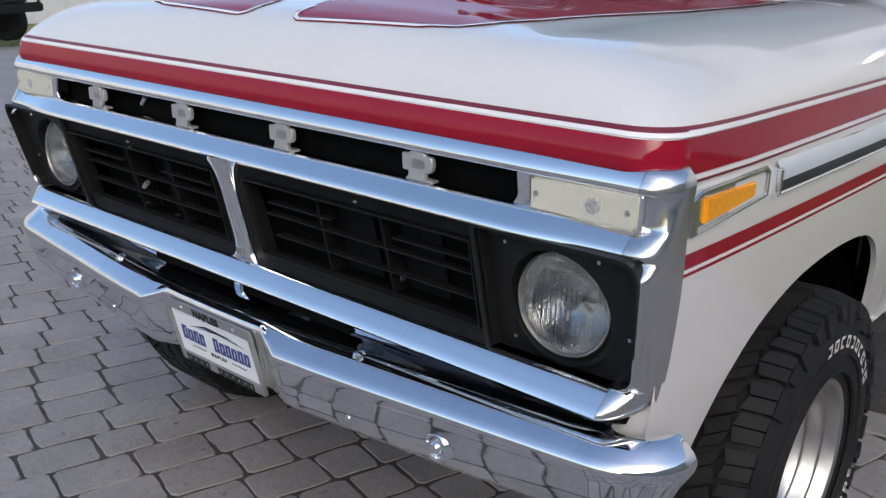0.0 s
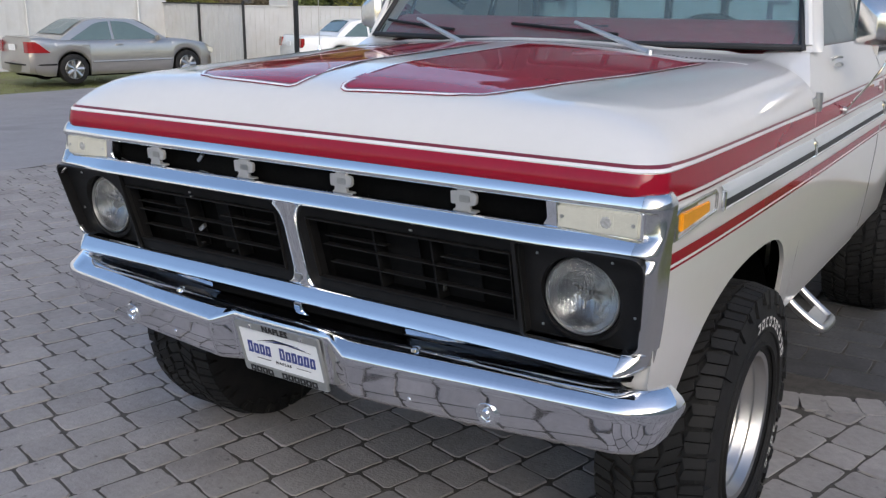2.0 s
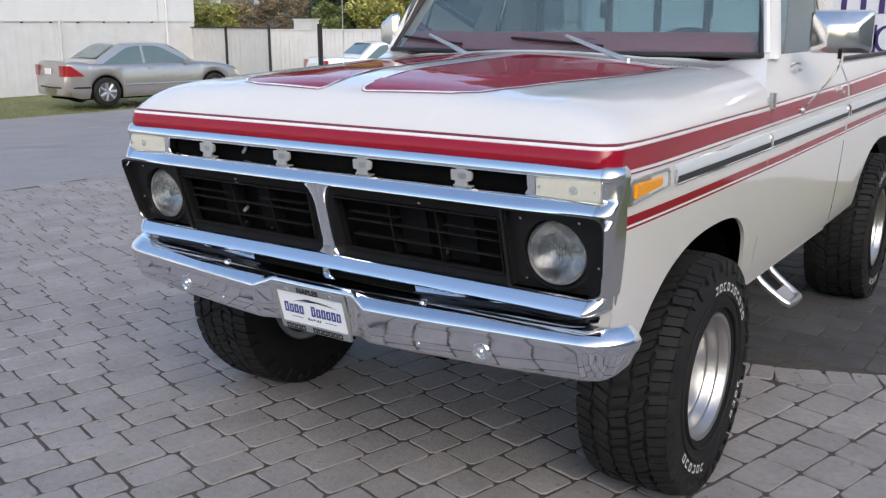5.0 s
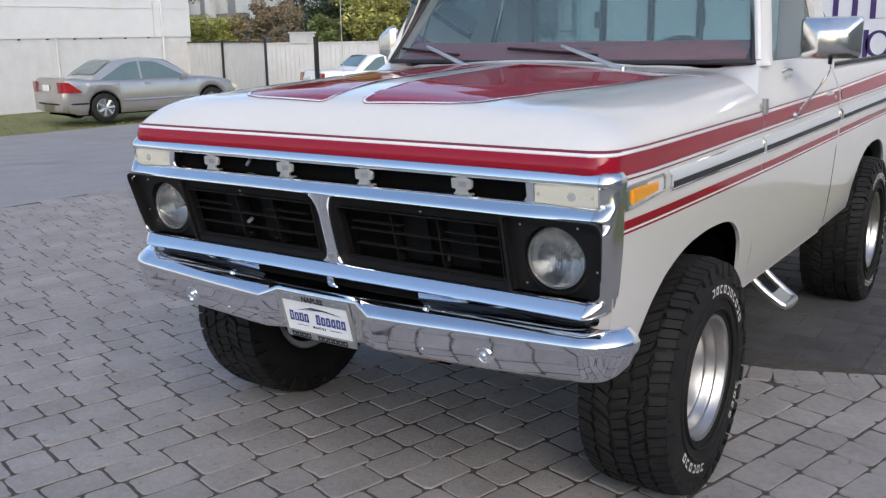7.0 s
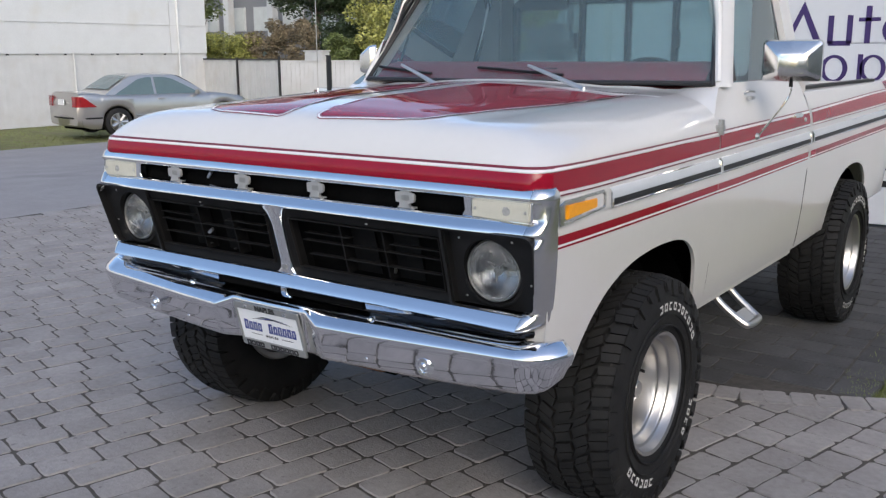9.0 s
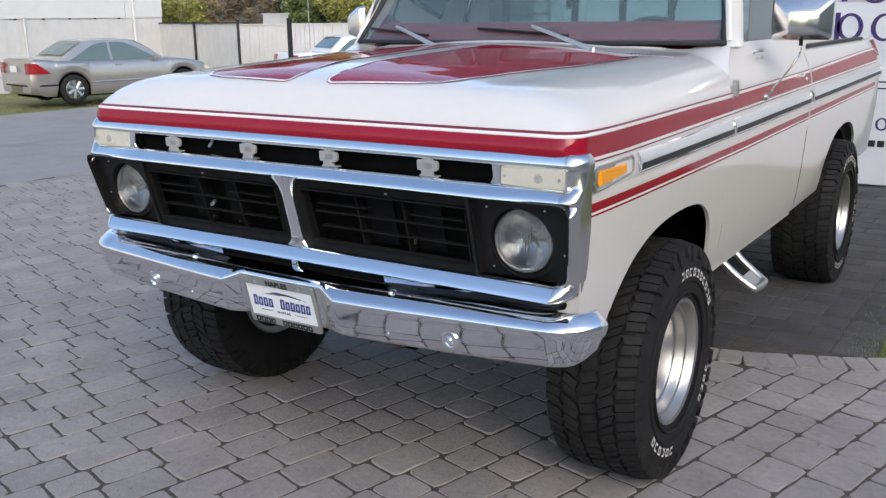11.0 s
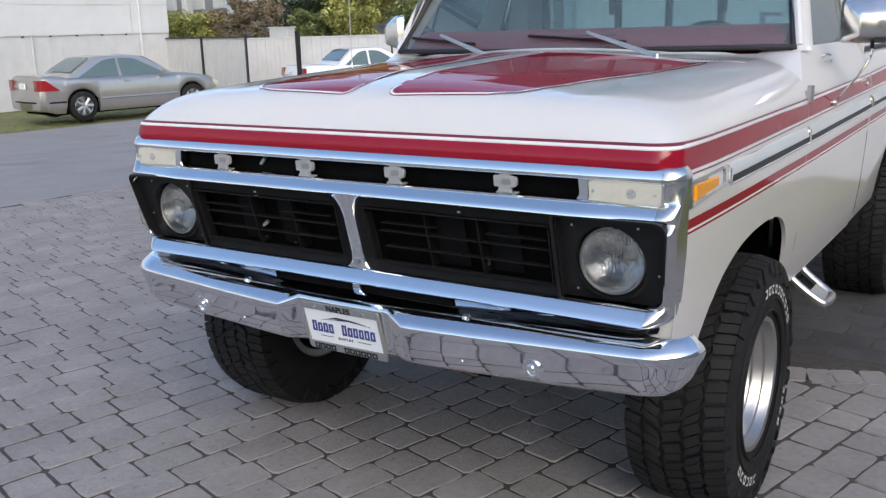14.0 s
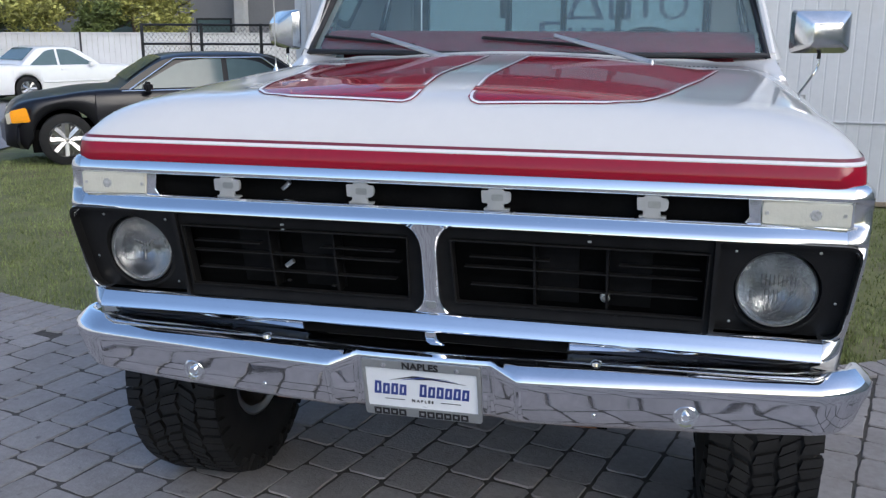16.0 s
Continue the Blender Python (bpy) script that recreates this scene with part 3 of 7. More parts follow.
        part("insert", bm_grid([[(s * (body_x(1.14, y) + dx), y, zc(y) + dz) for dx, dz in ((0.0088, -0.0195), (0.0120, -0.016), (0.0120, -0.004), (0.0092, 0.0005))] for y in edge_xs(y0 + 0.004, y1 - 0.004, 20)]), BLACK_PLASTIC, mould)
        for ye in (y0, y1):
            part("end_cap", bm_box(min(s * body_x(1.14, ye), s * (body_x(1.14, ye) + 0.014)), max(s * body_x(1.14, ye), s * (body_x(1.14, ye) + 0.014)), ye - 0.008, ye + 0.008, zc(ye) - 0.026, zc(ye) + 0.027, 0.003), CHROME, mould)
    # side marker lamp
    bez = [(0.096, 1.104), (0.388, 1.122), (0.388, 1.170), (0.372, 1.180), (0.120, 1.178), (0.088, 1.166)]
    mk = part("side_marker", bm_prism(bez, "x", s * 0.985, s * 1.022, 0.006), WORN_CHROME, wing, "amber side marker lamp in a chrome bezel")
    part("bezel_rim", bm_frame(bez, [(0.116, 1.112), (0.374, 1.130), (0.374, 1.164), (0.364, 1.170), (0.130, 1.169), (0.108, 1.162)], "x", s * 1.016, s * 1.029, 0.003), WORN_CHROME, mk)
    part("lens", bm_prism([(0.142, 1.119), (0.330, 1.131), (0.330, 1.159), (0.142, 1.162)], "x", s * 1.015, s * 1.028, 0.003), AMBER, mk, "amber lens")

# ---- nose: grille surround, lamps, grilles ----
nose = part("grille_surround", bm_box(-1.0, 1.0, 0.122, 0.134, 0.81, 1.20, 0.004), GRILLE_BLACK, truck, "black backing of the grille")
LEAN = 0.26


def face_y(z):
    """The grille's front plane leans back towards its foot."""
    return -0.045 + LEAN * (1.075 - z)


def leaned(bm):
    """Gives a part built upright at y = 0 the lean of the grille's plane."""
    for v in bm.verts:
        v.co.y += face_y(v.co.z)
    return bm


def half_width(z):
    return 1.037 - 0.095 * (1.19 - z)


TOP_BAR = [(1.1795, 0.006), (1.1825, -0.002), (1.187, -0.006), (1.194, -0.006), (1.203, -0.002), (1.212, 0.003), (1.219, 0.010), (1.2215, 0.018)]
MID_BAR = [(1.0825, -0.024), (1.0845, -0.032), (1.089, -0.037), (1.095, -0.0365), (1.102, -0.031), (1.110, -0.022), (1.118, -0.012), (1.1245, -0.004), (1.1285, 0.003)]
LOW_BAR = [(0.8015, -0.004), (0.8035, -0.011), (0.8085, -0.0145), (0.815, -0.012), (0.824, -0.005), (0.834, 0.004), (0.843, 0.012), (0.849, 0.020)]


def sweep_back(x, z):
    """The nose falls back a little towards its ends, most at the middle bar."""
    f = min(1.0, max(0.0, (abs(x) - 0.76) / 0.22))
    return f * f * (3 - 2 * f) * table(z, [(0.80, 0.0), (0.90, 0.006), (1.06, 0.016), (1.075, 0.020), (1.13, 0.014), (1.18, 0.006), (1.23, 0.004)])


def chrome_bar(profile):
    """A straight chrome bar across the nose; the profile gives height and depth."""
    section = [(profile[0][0] + 0.001, 0.034)] + profile + [(profile[-1][0], profile[-1][1] + 0.03)]
    rows = [[((half_width(z) - 0.054) * f, depth + sweep_back((half_width(z) - 0.054) * f, z), z) for z, depth in section] for f in [k / 24 - 1 for k in range(49)]]
    return part("chrome_bar", bm_grid(rows), CHROME, nose, "chrome grille bar", 50)


for profile in (TOP_BAR, MID_BAR, LOW_BAR):
    chrome_bar(profile)


def corner_arc(z, edge, r):
    """How far a rounded corner of radius r draws in at height z, where its straight edge lies."""
    d = abs(z - edge)
    return 0.0 if d >= r else r * (1 - math.sqrt(1 - (1 - d / r) ** 2))


def upright(s):
    """The chrome corner of the surround: a thin front lip that takes up the three bars and rolls round to the side, drawn in at its foot."""
    relief = LOW_BAR + [(0.856, 0.018), (0.90, face_y(0.90) + 0.004), (1.06, face_y(1.06) + 0.004)] + MID_BAR + [(1.133, 0.005), (1.175, 0.007)] + TOP_BAR
    calm = [(0.80, 0.020), (0.83, 0.018), (0.87, 0.014), (1.02, -0.020), (1.06, -0.027), (1.09, -0.026), (1.12, -0.016), (1.16, 0.000), (1.21, 0.012), (1.23, 0.018)]
    zs = [z for z, _ in LOW_BAR] + [0.8515, 0.854, 0.857, 0.861, 0.866, 0.872, 0.879, 0.89, 0.90, 0.92, 0.95, 0.98, 1.01, 1.03, 1.045, 1.052, 1.058, 1.064, 1.070, 1.075, 1.079] + [z for z, _ in MID_BAR] + [1.132, 1.14, 1.15, 1.16, 1.17, 1.176] + [z for z, _ in TOP_BAR]
    rows = []
    for z in zs:
        hw = half_width(z) - corner_arc(z, 0.798, 0.034) - corner_arc(z, 1.2225, 0.030)
        opening = 0.8495 < z < 1.0825
        w = 0.019 + max(corner_arc(z, 0.849, 0.034), corner_arc(z, 1.083, 0.034)) if opening else hw - (half_width(z) - 0.064)
        yb = table(z, [(0.80, 0.072), (0.82, 0.080), (0.85, 0.086), (0.90, 0.092), (1.05, 0.092), (1.075, 0.088), (1.10, 0.080), (1.22, 0.074)])
        edge = max(hw, body_x(z, 0.1) + 0.006) if z > 0.86 else hw + 0.004
        roll = min(0.054, w - 0.003)
        front, far = table(z, relief) + 0.0006 + sweep_back(1.0, z), table(z, calm)

        def face(u):
            g = u * u * (3 - 2 * u)
            return front * (1 - g) + far * g

        row = [(s * (hw - w), front + (0.012 if opening else 0.045), z), (s * (hw - w), front + 0.004, z), (s * (hw - w + 0.0015), front + 0.0006, z)]
        for k in range(11):
            r = math.pi / 2 * k / 10
            row.append((s * (hw - roll + roll * math.sin(r)), face(k / 10) + 0.046 * (1 - math.cos(r)), z))
        y9 = row[-1][1]
        row += [(s * (0.5 * hw + 0.5 * edge), 0.5 * (y9 + max(yb, y9 + 0.008)), z), (s * edge, max(yb, y9 + 0.016), z), (s * (edge - 0.012), max(yb, y9 + 0.016) + 0.003, z)]
        rows.append(row)
    part("chrome_upright", bm_grid(rows, caps=True), WORN_CHROME, nose, "chrome corner upright", 60)


for s in (1, -1):
    upright(s)
# mullion with flared ends and a notch at its foot
rows = []
for k in range(25):
    f = k / 24
    z = 0.842 + 0.250 * f
    w = table(f, [(0, 0.064), (0.03, 0.048), (0.07, 0.036), (0.13, 0.028), (0.22, 0.0235), (0.72, 0.0235), (0.83, 0.029), (0.91, 0.039), (0.96, 0.052), (1, 0.070)])
    y0 = face_y(z) + 0.003
    rows.append([(-w, y0 + 0.055, z), (-w, y0 + 0.016, z), (-w + 0.004, y0 + 0.006, z), (-w + 0.011, y0 + 0.001, z), (0, y0 - 0.001, z), (w - 0.011, y0 + 0.001, z), (w - 0.004, y0 + 0.006, z), (w, y0 + 0.016, z), (w, y0 + 0.055, z)])
mullion = part("mullion", bm_grid(rows), CHROME, nose, "chrome centre mullion", 50)
part("foot_notch", bm_prism([(-0.017, 0.884), (0.017, 0.884), (0.012, 0.860), (-0.012, 0.860)], "y", face_y(0.872) - 0.0015, face_y(0.872) + 0.010, 0.004), STEEL, mullion)
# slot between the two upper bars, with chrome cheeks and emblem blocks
# a black sheet paints the shade in the depth of the slot
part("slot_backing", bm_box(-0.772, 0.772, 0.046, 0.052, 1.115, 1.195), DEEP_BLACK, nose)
for s in (1, -1):
    part("slot_cheek", bm_prism([(s * 0.757, 1.183), (s * 0.762, 1.142), (s * 0.752, 1.127), (s * 0.79, 1.125), (s * 0.785, 1.183)], "y", 0.002, 0.034, 0.002), CHROME, nose)
for x in (-0.551, -0.184, 0.166, 0.541):
    tab = [(-0.017, 1.181), (0.017, 1.181), (0.020, 1.176), (0.034, 1.175), (0.038, 1.168), (0.037, 1.152), (0.030, 1.146), (0.019, 1.145), (0.022, 1.130), (-0.022, 1.130), (-0.019, 1.145), (-0.034, 1.146), (-0.036, 1.176), (-0.020, 1.176)]
    block = part("emblem_block", bm_prism([(x + a, b) for a, b in tab], "y", -0.003, 0.008, 0.0015), SATIN, nose, "plain bright emblem block on tabs")
    part("inner_relief", bm_prism(rounded(x - 0.010, x + 0.020, 1.152, 1.169, 0.004, 3), "y", -0.0042, 0.002, 0.0008), STEEL, block)
    part("tab_foot", bm_box(x - 0.030, x + 0.034, 0.001, 0.022, 1.1275, 1.132, 0.0015), SATIN, block)
for x, z in ((-0.400, 1.160),):
    part("slot_clip", bm_tube([(x - 0.010, 0.040, z - 0.010), (x + 0.012, 0.036, z + 0.010)], 0.006, 8), STEEL, nose)

# front lamps in the upper corners
for s in (1, -1):
    a, b = sorted((s * 0.784, s * 0.984))
    lamp = part("front_lamp", bm_prism(rounded(a - 0.005, b + 0.005, 1.122, 1.184, 0.008), "y", 0.006, 0.034, 0.002), CHROME, nose, "milky parking lamp")
    part("lens", bm_prism(rounded(a + 0.002, b - 0.002, 1.1245, 1.1805, 0.007), "y", 0.000, 0.014, 0.004), LAMP_LENS, lamp, "milky white lens")
    for xx in (a + 0.016, b - 0.016):
        part("screw", bm_lathe([(0.0001, -0.0025), (0.004, -0.0025), (0.0055, 0.002)], "y", 10, (xx, 0, 1.153)), STEEL, lamp)
    part("bulb_socket", bm_lathe([(0.0001, -0.0018), (0.011, -0.0018), (0.015, 0.001)], "y", 16, (s * 0.905, 0, 1.152)), LAMP_BULB, lamp)
    for k in range(5):
        part("lens_rib", bm_box(s * 0.905 - 0.021 + 0.009 * k, s * 0.905 - 0.0185 + 0.009 * k, -0.0012, 0.002, 1.137, 1.168), LAMP_LENS, lamp)

# black headlamp panels and lamps
PANEL_Y = 0.045
for s in (1, -1):
    o = [(s * x, z) for x, z in rounded_poly([(0.700, 0.849), (0.9854, 0.849), (1.0076, 1.083), (0.700, 1.083)], (0.004, 0.034, 0.034, 0.004))]
    grown = [(s * x, z) for x, z in rounded_poly([(0.690, 0.838), (0.9900, 0.838), (1.0122, 1.090), (0.690, 1.090)], (0.004, 0.037, 0.037, 0.004))]
    part("recess_frame", leaned(bm_frame(grown, o, "y", 0.012, PANEL_Y + 0.018)), BLACK_PLASTIC, nose)
    c = (0.840 if s > 0 else -0.840, face_y(0.96) + PANEL_Y + 0.012, 0.963)
    # the panel, cut out round the lamp
    outer, hole = [], []
    for k in range(64):
        w = 2 * math.pi * k / 64
        dx, dz = math.cos(w), math.sin(w)
        reach = []
        for (xa, za), (xb, zb) in zip(o, o[1:] + o[:1]):
            ex, ez = xb - xa, zb - za
            det = dx * ez - dz * ex
            if abs(det) > 1e-9:
                t = ((xa - c[0]) * ez - (za - c[2]) * ex) / det
                u = ((xa - c[0]) * dz - (za - c[2]) * dx) / det
                if t > 0 and -1e-6 <= u <= 1 + 1e-6:
                    reach.append(t)
        outer.append((c[0] + min(reach) * dx, c[2] + min(reach) * dz))
        hole.append((c[0] + 0.099 * dx, c[2] + 0.099 * dz))
    part("headlamp_panel", leaned(bm_frame(outer, hole, "y", PANEL_Y, PANEL_Y + 0.018)), BLACK_PLASTIC, nose, "black headlamp panel")
    rim = part("headlamp", bm_lathe([(0.112, 0.000), (0.1045, -0.004), (0.1015, 0.004), (0.0975, 0.008), (0.0945, 0.004), (0.094, 0.012)], "y", 56, c), BLACK_PLASTIC, nose, "round sealed-beam headlamp")
    part("retaining_ring", bm_lathe([(0.0945, 0.006), (0.0935, -0.004), (0.0905, -0.006), (0.0885, -0.002), (0.088, 0.006)], "y", 56, c), STEEL, rim)
    part("reflector", bm_lathe([(0.0885, 0.002)] + [(0.0885 * f, 0.004 + 0.050 * (1 - f * f)) for f in (0.98, 0.9, 0.8, 0.7, 0.6, 0.5, 0.4, 0.3, 0.2, 0.1, 0.001)], "y", 48, c), REFLECTOR, rim, "bright bowl reflector")
    part("bulb_shield", bm_lathe([(0.0001, -0.004), (0.012, -0.002), (0.014, 0.006), (0.006, 0.030)], "y", 16, (c[0], c[1] + 0.018, c[2] - 0.005)), STEEL, rim)
    for dx, dz in ((-0.028, 0.022), (0.028, 0.022), (0.0, -0.034)):
        part("filament_post", bm_tube([(c[0], c[1] + 0.030, c[2]), (c[0] + dx, c[1] + 0.012, c[2] + dz)], 0.0035, 6), STEEL, rim)
    lens = part("lens", facing(bm_lathe([(0.0885 * f, -0.024 * (1 - f * f) - 0.002) for f in (0.001, 0.2, 0.4, 0.6, 0.8, 0.92, 1.0)], "y", 48, c), (0, -1, 0)), LAMP_GLASS, rim, "ribbed clear headlamp glass")
    lens.visible_shadow = False
    # moulded ribs of the glass: a prism block above and below the middle
    for j, (za, zb, count) in enumerate(((0.014, 0.040, 9), (-0.030, 0.004, 7))):
        for k in range(count):
            x = c[0] + (k - (count - 1) / 2) * 0.0095
            part("glass_rib", bm_box(x - 0.0012, x + 0.0012, c[1] - 0.0245, c[1] - 0.0215, c[2] + za, c[2] + zb, 0.0005, 1), LAMP_GLASS, lens)
    part("recess_cheek", leaned(bm_box(min(s * 0.690, s * 0.704), max(s * 0.690, s * 0.704), 0.018, PANEL_Y + 0.02, 0.846, 1.088, 0.004)), BLACK_PLASTIC, nose)
    for x, z in ((0.738, 0.872), (0.972, 0.937), (0.925, 1.064), (0.740, 1.058)):
        part("screw", bm_lathe([(0.0001, -0.003), (0.003, -0.0025), (0.0042, 0.002)], "y", 10, (s * x, face_y(z) + PANEL_Y, z)), STEEL, rim)

# grille inserts: a frame, a raised rim, cross bars and deep uprights in front of a black core sheet that paints the
# shade behind
for s in (1, -1):
    def sx(a, b, z0, z1):
        pts = [(a, z0), (b, z0), (b + 0.004, z1), (a - 0.006, z1)]
        return [(s * x, z) for x, z in pts]

    outer = [(s * x, z) for x, z in rounded_poly([(0.022, 0.846), (0.702, 0.846), (0.702, 1.090), (0.018, 1.090)], (0.036, 0.008, 0.008, 0.030))]
    inner = [(s * x, z) for x, z in rounded_poly([(0.064, 0.874), (0.674, 0.874), (0.676, 1.054), (0.058, 1.054)], (0.008, 0.004, 0.004, 0.008))]
    ins = part("grille_insert", leaned(bm_frame(outer, inner, "y", 0.026, 0.060, 0.003)), GRILLE_BLACK, nose, "black plastic grille insert")
    part("inner_rim", leaned(bm_frame(sx(0.060, 0.678, 0.876, 1.052), sx(0.0635, 0.6745, 0.8795, 1.0485), "y", 0.017, 0.040, 0.001)), GRILLE_EDGE, ins)
    for z, a, b in ((0.926, 0.10, 0.66), (0.976, 0.085, 0.668), (1.004, 0.10, 0.30), (1.004, 0.47, 0.66)):
        part("cross_bar", leaned(bm_box(min(s * a, s * b), max(s * a, s * b), 0.036, 0.062, z - 0.0013, z + 0.0013)), GRILLE_EDGE, ins)
    for f in (0.26, 0.44):
        part("upright_bar", leaned(bm_box(min(s * f, s * (f + 0.006)), max(s * f, s * (f + 0.006)), 0.040, 0.095, 0.878, 1.050)), GRILLE_BLACK, ins)
        part("web", leaned(bm_box(min(s * (f - 0.004), s * (f + 0.11)), max(s * (f - 0.004), s * (f + 0.11)), 0.088, 0.092, 0.878, 1.050)), GRILLE_BLACK, ins)
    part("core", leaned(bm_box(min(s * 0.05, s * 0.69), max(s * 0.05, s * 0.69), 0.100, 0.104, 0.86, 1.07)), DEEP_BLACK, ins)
part("horn_button", bm_lathe([(0.0001, -0.004), (0.005, -0.004), (0.006, 0.0), (0.012, 0.001), (0.0135, 0.012)], "y", 24, (0.438, 0.060, 0.906)), STEEL, nose, "round grey disc behind the grille bars")
part("latch_rod", bm_tube([(-0.400, 0.022, 0.946), (-0.378, 0.020, 0.962)], 0.0065, 8), STEEL, nose)
for x, z in ((-0.392, 1.066), (-0.392, 1.052), (-0.395, 0.905), (0.40, 1.066), (0.468, 0.868), (-0.27, 0.898)):
    part("clip", bm_box(x - 0.005, x + 0.005, face_y(z) + 0.023, face_y(z) + 0.034, z - 0.0025, z + 0.0025, 0.001), GRILLE_EDGE if z < 0.95 else STEEL, nose)

# stone guard between grille and bumper
rows = []
for k in range(41):
    x = -0.965 + 1.93 * k / 40
    back = 0.05 * max(0.0, (abs(x) - 0.86) / 0.11) ** 2
    rows.append([(x, 0.040 + back, 0.806), (x, 0.034 + back, 0.796), (x, 0.030 + back, 0.782), (x, 0.034 + back, 0.768), (x, 0.06 + back, 0.752)])
guard = part("stone_guard", bm_grid(rows), GLOSS_BLACK, truck, "dark gloss stone guard with chrome end strips")
# a solid black block stands in for the opening's shaded depth
part("opening", bm_box(-0.352, 0.352, 0.012, 0.032, 0.771, 0.803, 0.002), DEEP_BLACK, guard, "black block painted as the opening's shade")
part("centre_bracket", bm_prism([(-0.014, 0.803), (0.014, 0.803), (0.016, 0.788), (0.020, 0.778), (0.042, 0.766), (-0.004, 0.766), (-0.012, 0.780)], "y", -0.004, 0.012, 0.004), CHROME, guard)
for s in (1, -1):
    rows = []
    for k in range(25):
        f = k / 24
        x = 0.358 + 0.592 * f
        back = 0.05 * max(0.0, (x - 0.86) / 0.11) ** 2
        h = table(f, [(0, 0.030), (0.1, 0.026), (0.4, 0.018), (0.75, 0.010), (1, 0.004)])
        zt = 0.8035
        rows.append([(s * x, 0.034 + back, zt), (s * x, 0.020 + back, zt - 0.001), (s * x, 0.0165 + back, zt - 0.25 * h), (s * x, 0.0175 + back, zt - 0.6 * h), (s * x, 0.022 + back, zt - h), (s * x, 0.034 + back, zt - h)])
    part("guard_end", bm_grid(rows, caps=True), CHROME, guard, "chrome end strip", 50)

# bumper
BOW = [(0, -0.110), (0.12, -0.1095), (0.24, -0.106), (0.36, -0.097), (0.48, -0.085), (0.60, -0.072), (0.72, -0.060), (0.85, -0.047), (0.945, -0.0378)]


def bumper_line(x, along=0.0):
    """The bumper's ridge in plan at x: its place and the inward direction; along goes on round the end."""
    a = abs(x)
    if a <= 0.945:
        y, n = table(a, BOW), Vector((-0.11 * min(1.0, a / 0.4), 1.0)).normalized()
    else:
        w = math.asin(min(1.0, (a - 0.945) / 0.137))
        y = -0.0378 + 0.010 * math.sin(w) + 0.112 * (1 - math.cos(w))
        n = Vector((-math.sin(w) / 0.137 - 0.11 * math.cos(w) / 0.112, math.cos(w) / 0.112)).normalized()
    return a, y + along, n


def bumper_section(x, along=0.0):
    """The bumper's profile at x, from the back of its top shelf down to the lower back edge."""
    a, y, n = bumper_line(x, along)
    s = 1 if x >= 0 else -1
    pocket = table(a, [(0, 1.0), (0.176, 1.0), (0.244, 0.0), (2, 0.0)])
    ridge = table(a, [(0, 0.727), (0.5, 0.729), (0.9, 0.734), (1.08, 0.740)])
    low = table(a, [(0, 0.600), (0.7, 0.605), (0.95, 0.614), (1.02, 0.620), (1.06, 0.632), (1.082, 0.650)]) + 0.2 * along
    top = table(a, [(0, 0.766), (0.8, 0.770), (1.08, 0.776)])
    dep = 0.056 * table(a, [(0, 1), (0.95, 1), (1.082, 0.75)])
    shelf = 0.066 * table(a, [(0, 1), (0.89, 1), (0.93, 0.8), (0.96, 0.45), (0.985, 0.15), (1.0, 0.04), (1.09, 0.04)])
    rp = ridge + (top - ridge) * 0.70 * pocket
    dp = dep * 0.50 * pocket
    tuck = table(a, [(0, 1), (0.9, 1), (1.082, 0.9)])
    sink = 0.011 * min(1.0, shelf / 0.05)
    prof = [(dep + shelf + 0.016, top - 0.014), (dep + shelf + 0.006, top - 0.7 * sink), (dep + shelf, top - sink), (dep + 0.5 * shelf, top - 1.1 * sink), (dep + 0.008, top - 0.9 * sink), (dep + 0.002, top - 0.15 * sink), (dep - 0.005, top - 0.001), (dp + (dep - dp) * 0.55, rp + (top - rp) * 0.66), (dp + (dep - dp) * 0.22, rp + (top - rp) * 0.34), (dp + 0.005, rp + 0.006), (dp + 0.0008, rp - 0.001), (dp, rp - 0.009), (dp + 0.006 * tuck, rp - 0.030), (dp + 0.015 * tuck, (rp + low) / 2), (dp + 0.028 * tuck, low + 0.014), (dp + 0.036 * tuck, low + 0.003), (dp + 0.05, low - 0.001), (dp + 0.075, low + 0.002)]
    return [(s * (a + n.x * d), y + n.y * d, z) for d, z in prof]


def bumper_face(x, z):
    """How far forward the bumper's face lies at a height."""
    sec = bumper_section(x)[11:16]
    for (_, ya, za), (_, yb, zb) in zip(sec, sec[1:]):
        if zb <= z <= za:
            return ya + (yb - ya) * (za - z) / (za - zb)
    return sec[-1][1]


xs = sorted({round(0.945 * k / 40, 5) for k in range(41)} | {0.176, 0.19, 0.207, 0.225, 0.244} | {0.945 + 0.137 * math.sin(math.pi / 2 * k / 32) for k in range(33)})
rows = [bumper_section(-1.082, 0.012)] + [bumper_section(-x) for x in reversed(xs[1:])] + [bumper_section(x) for x in xs] + [bumper_section(1.082, 0.012)]
bumper = part("front_bumper", bm_grid(rows), BUMPER_CHROME, truck, "chrome front bumper with a licence plate pocket", 60)
for x in (-0.650, 0.648):
    part("bumper_bolt", bm_lathe([(0.0001, -0.013), (0.008, -0.013), (0.011, -0.010), (0.013, -0.004), (0.019, -0.003), (0.021, -0.007), (0.026, -0.008), (0.031, -0.004), (0.034, 0.006)], "y", 28, (x, bumper_face(x, 0.656), 0.656)), CHROME, bumper, "chrome carriage bolt head")
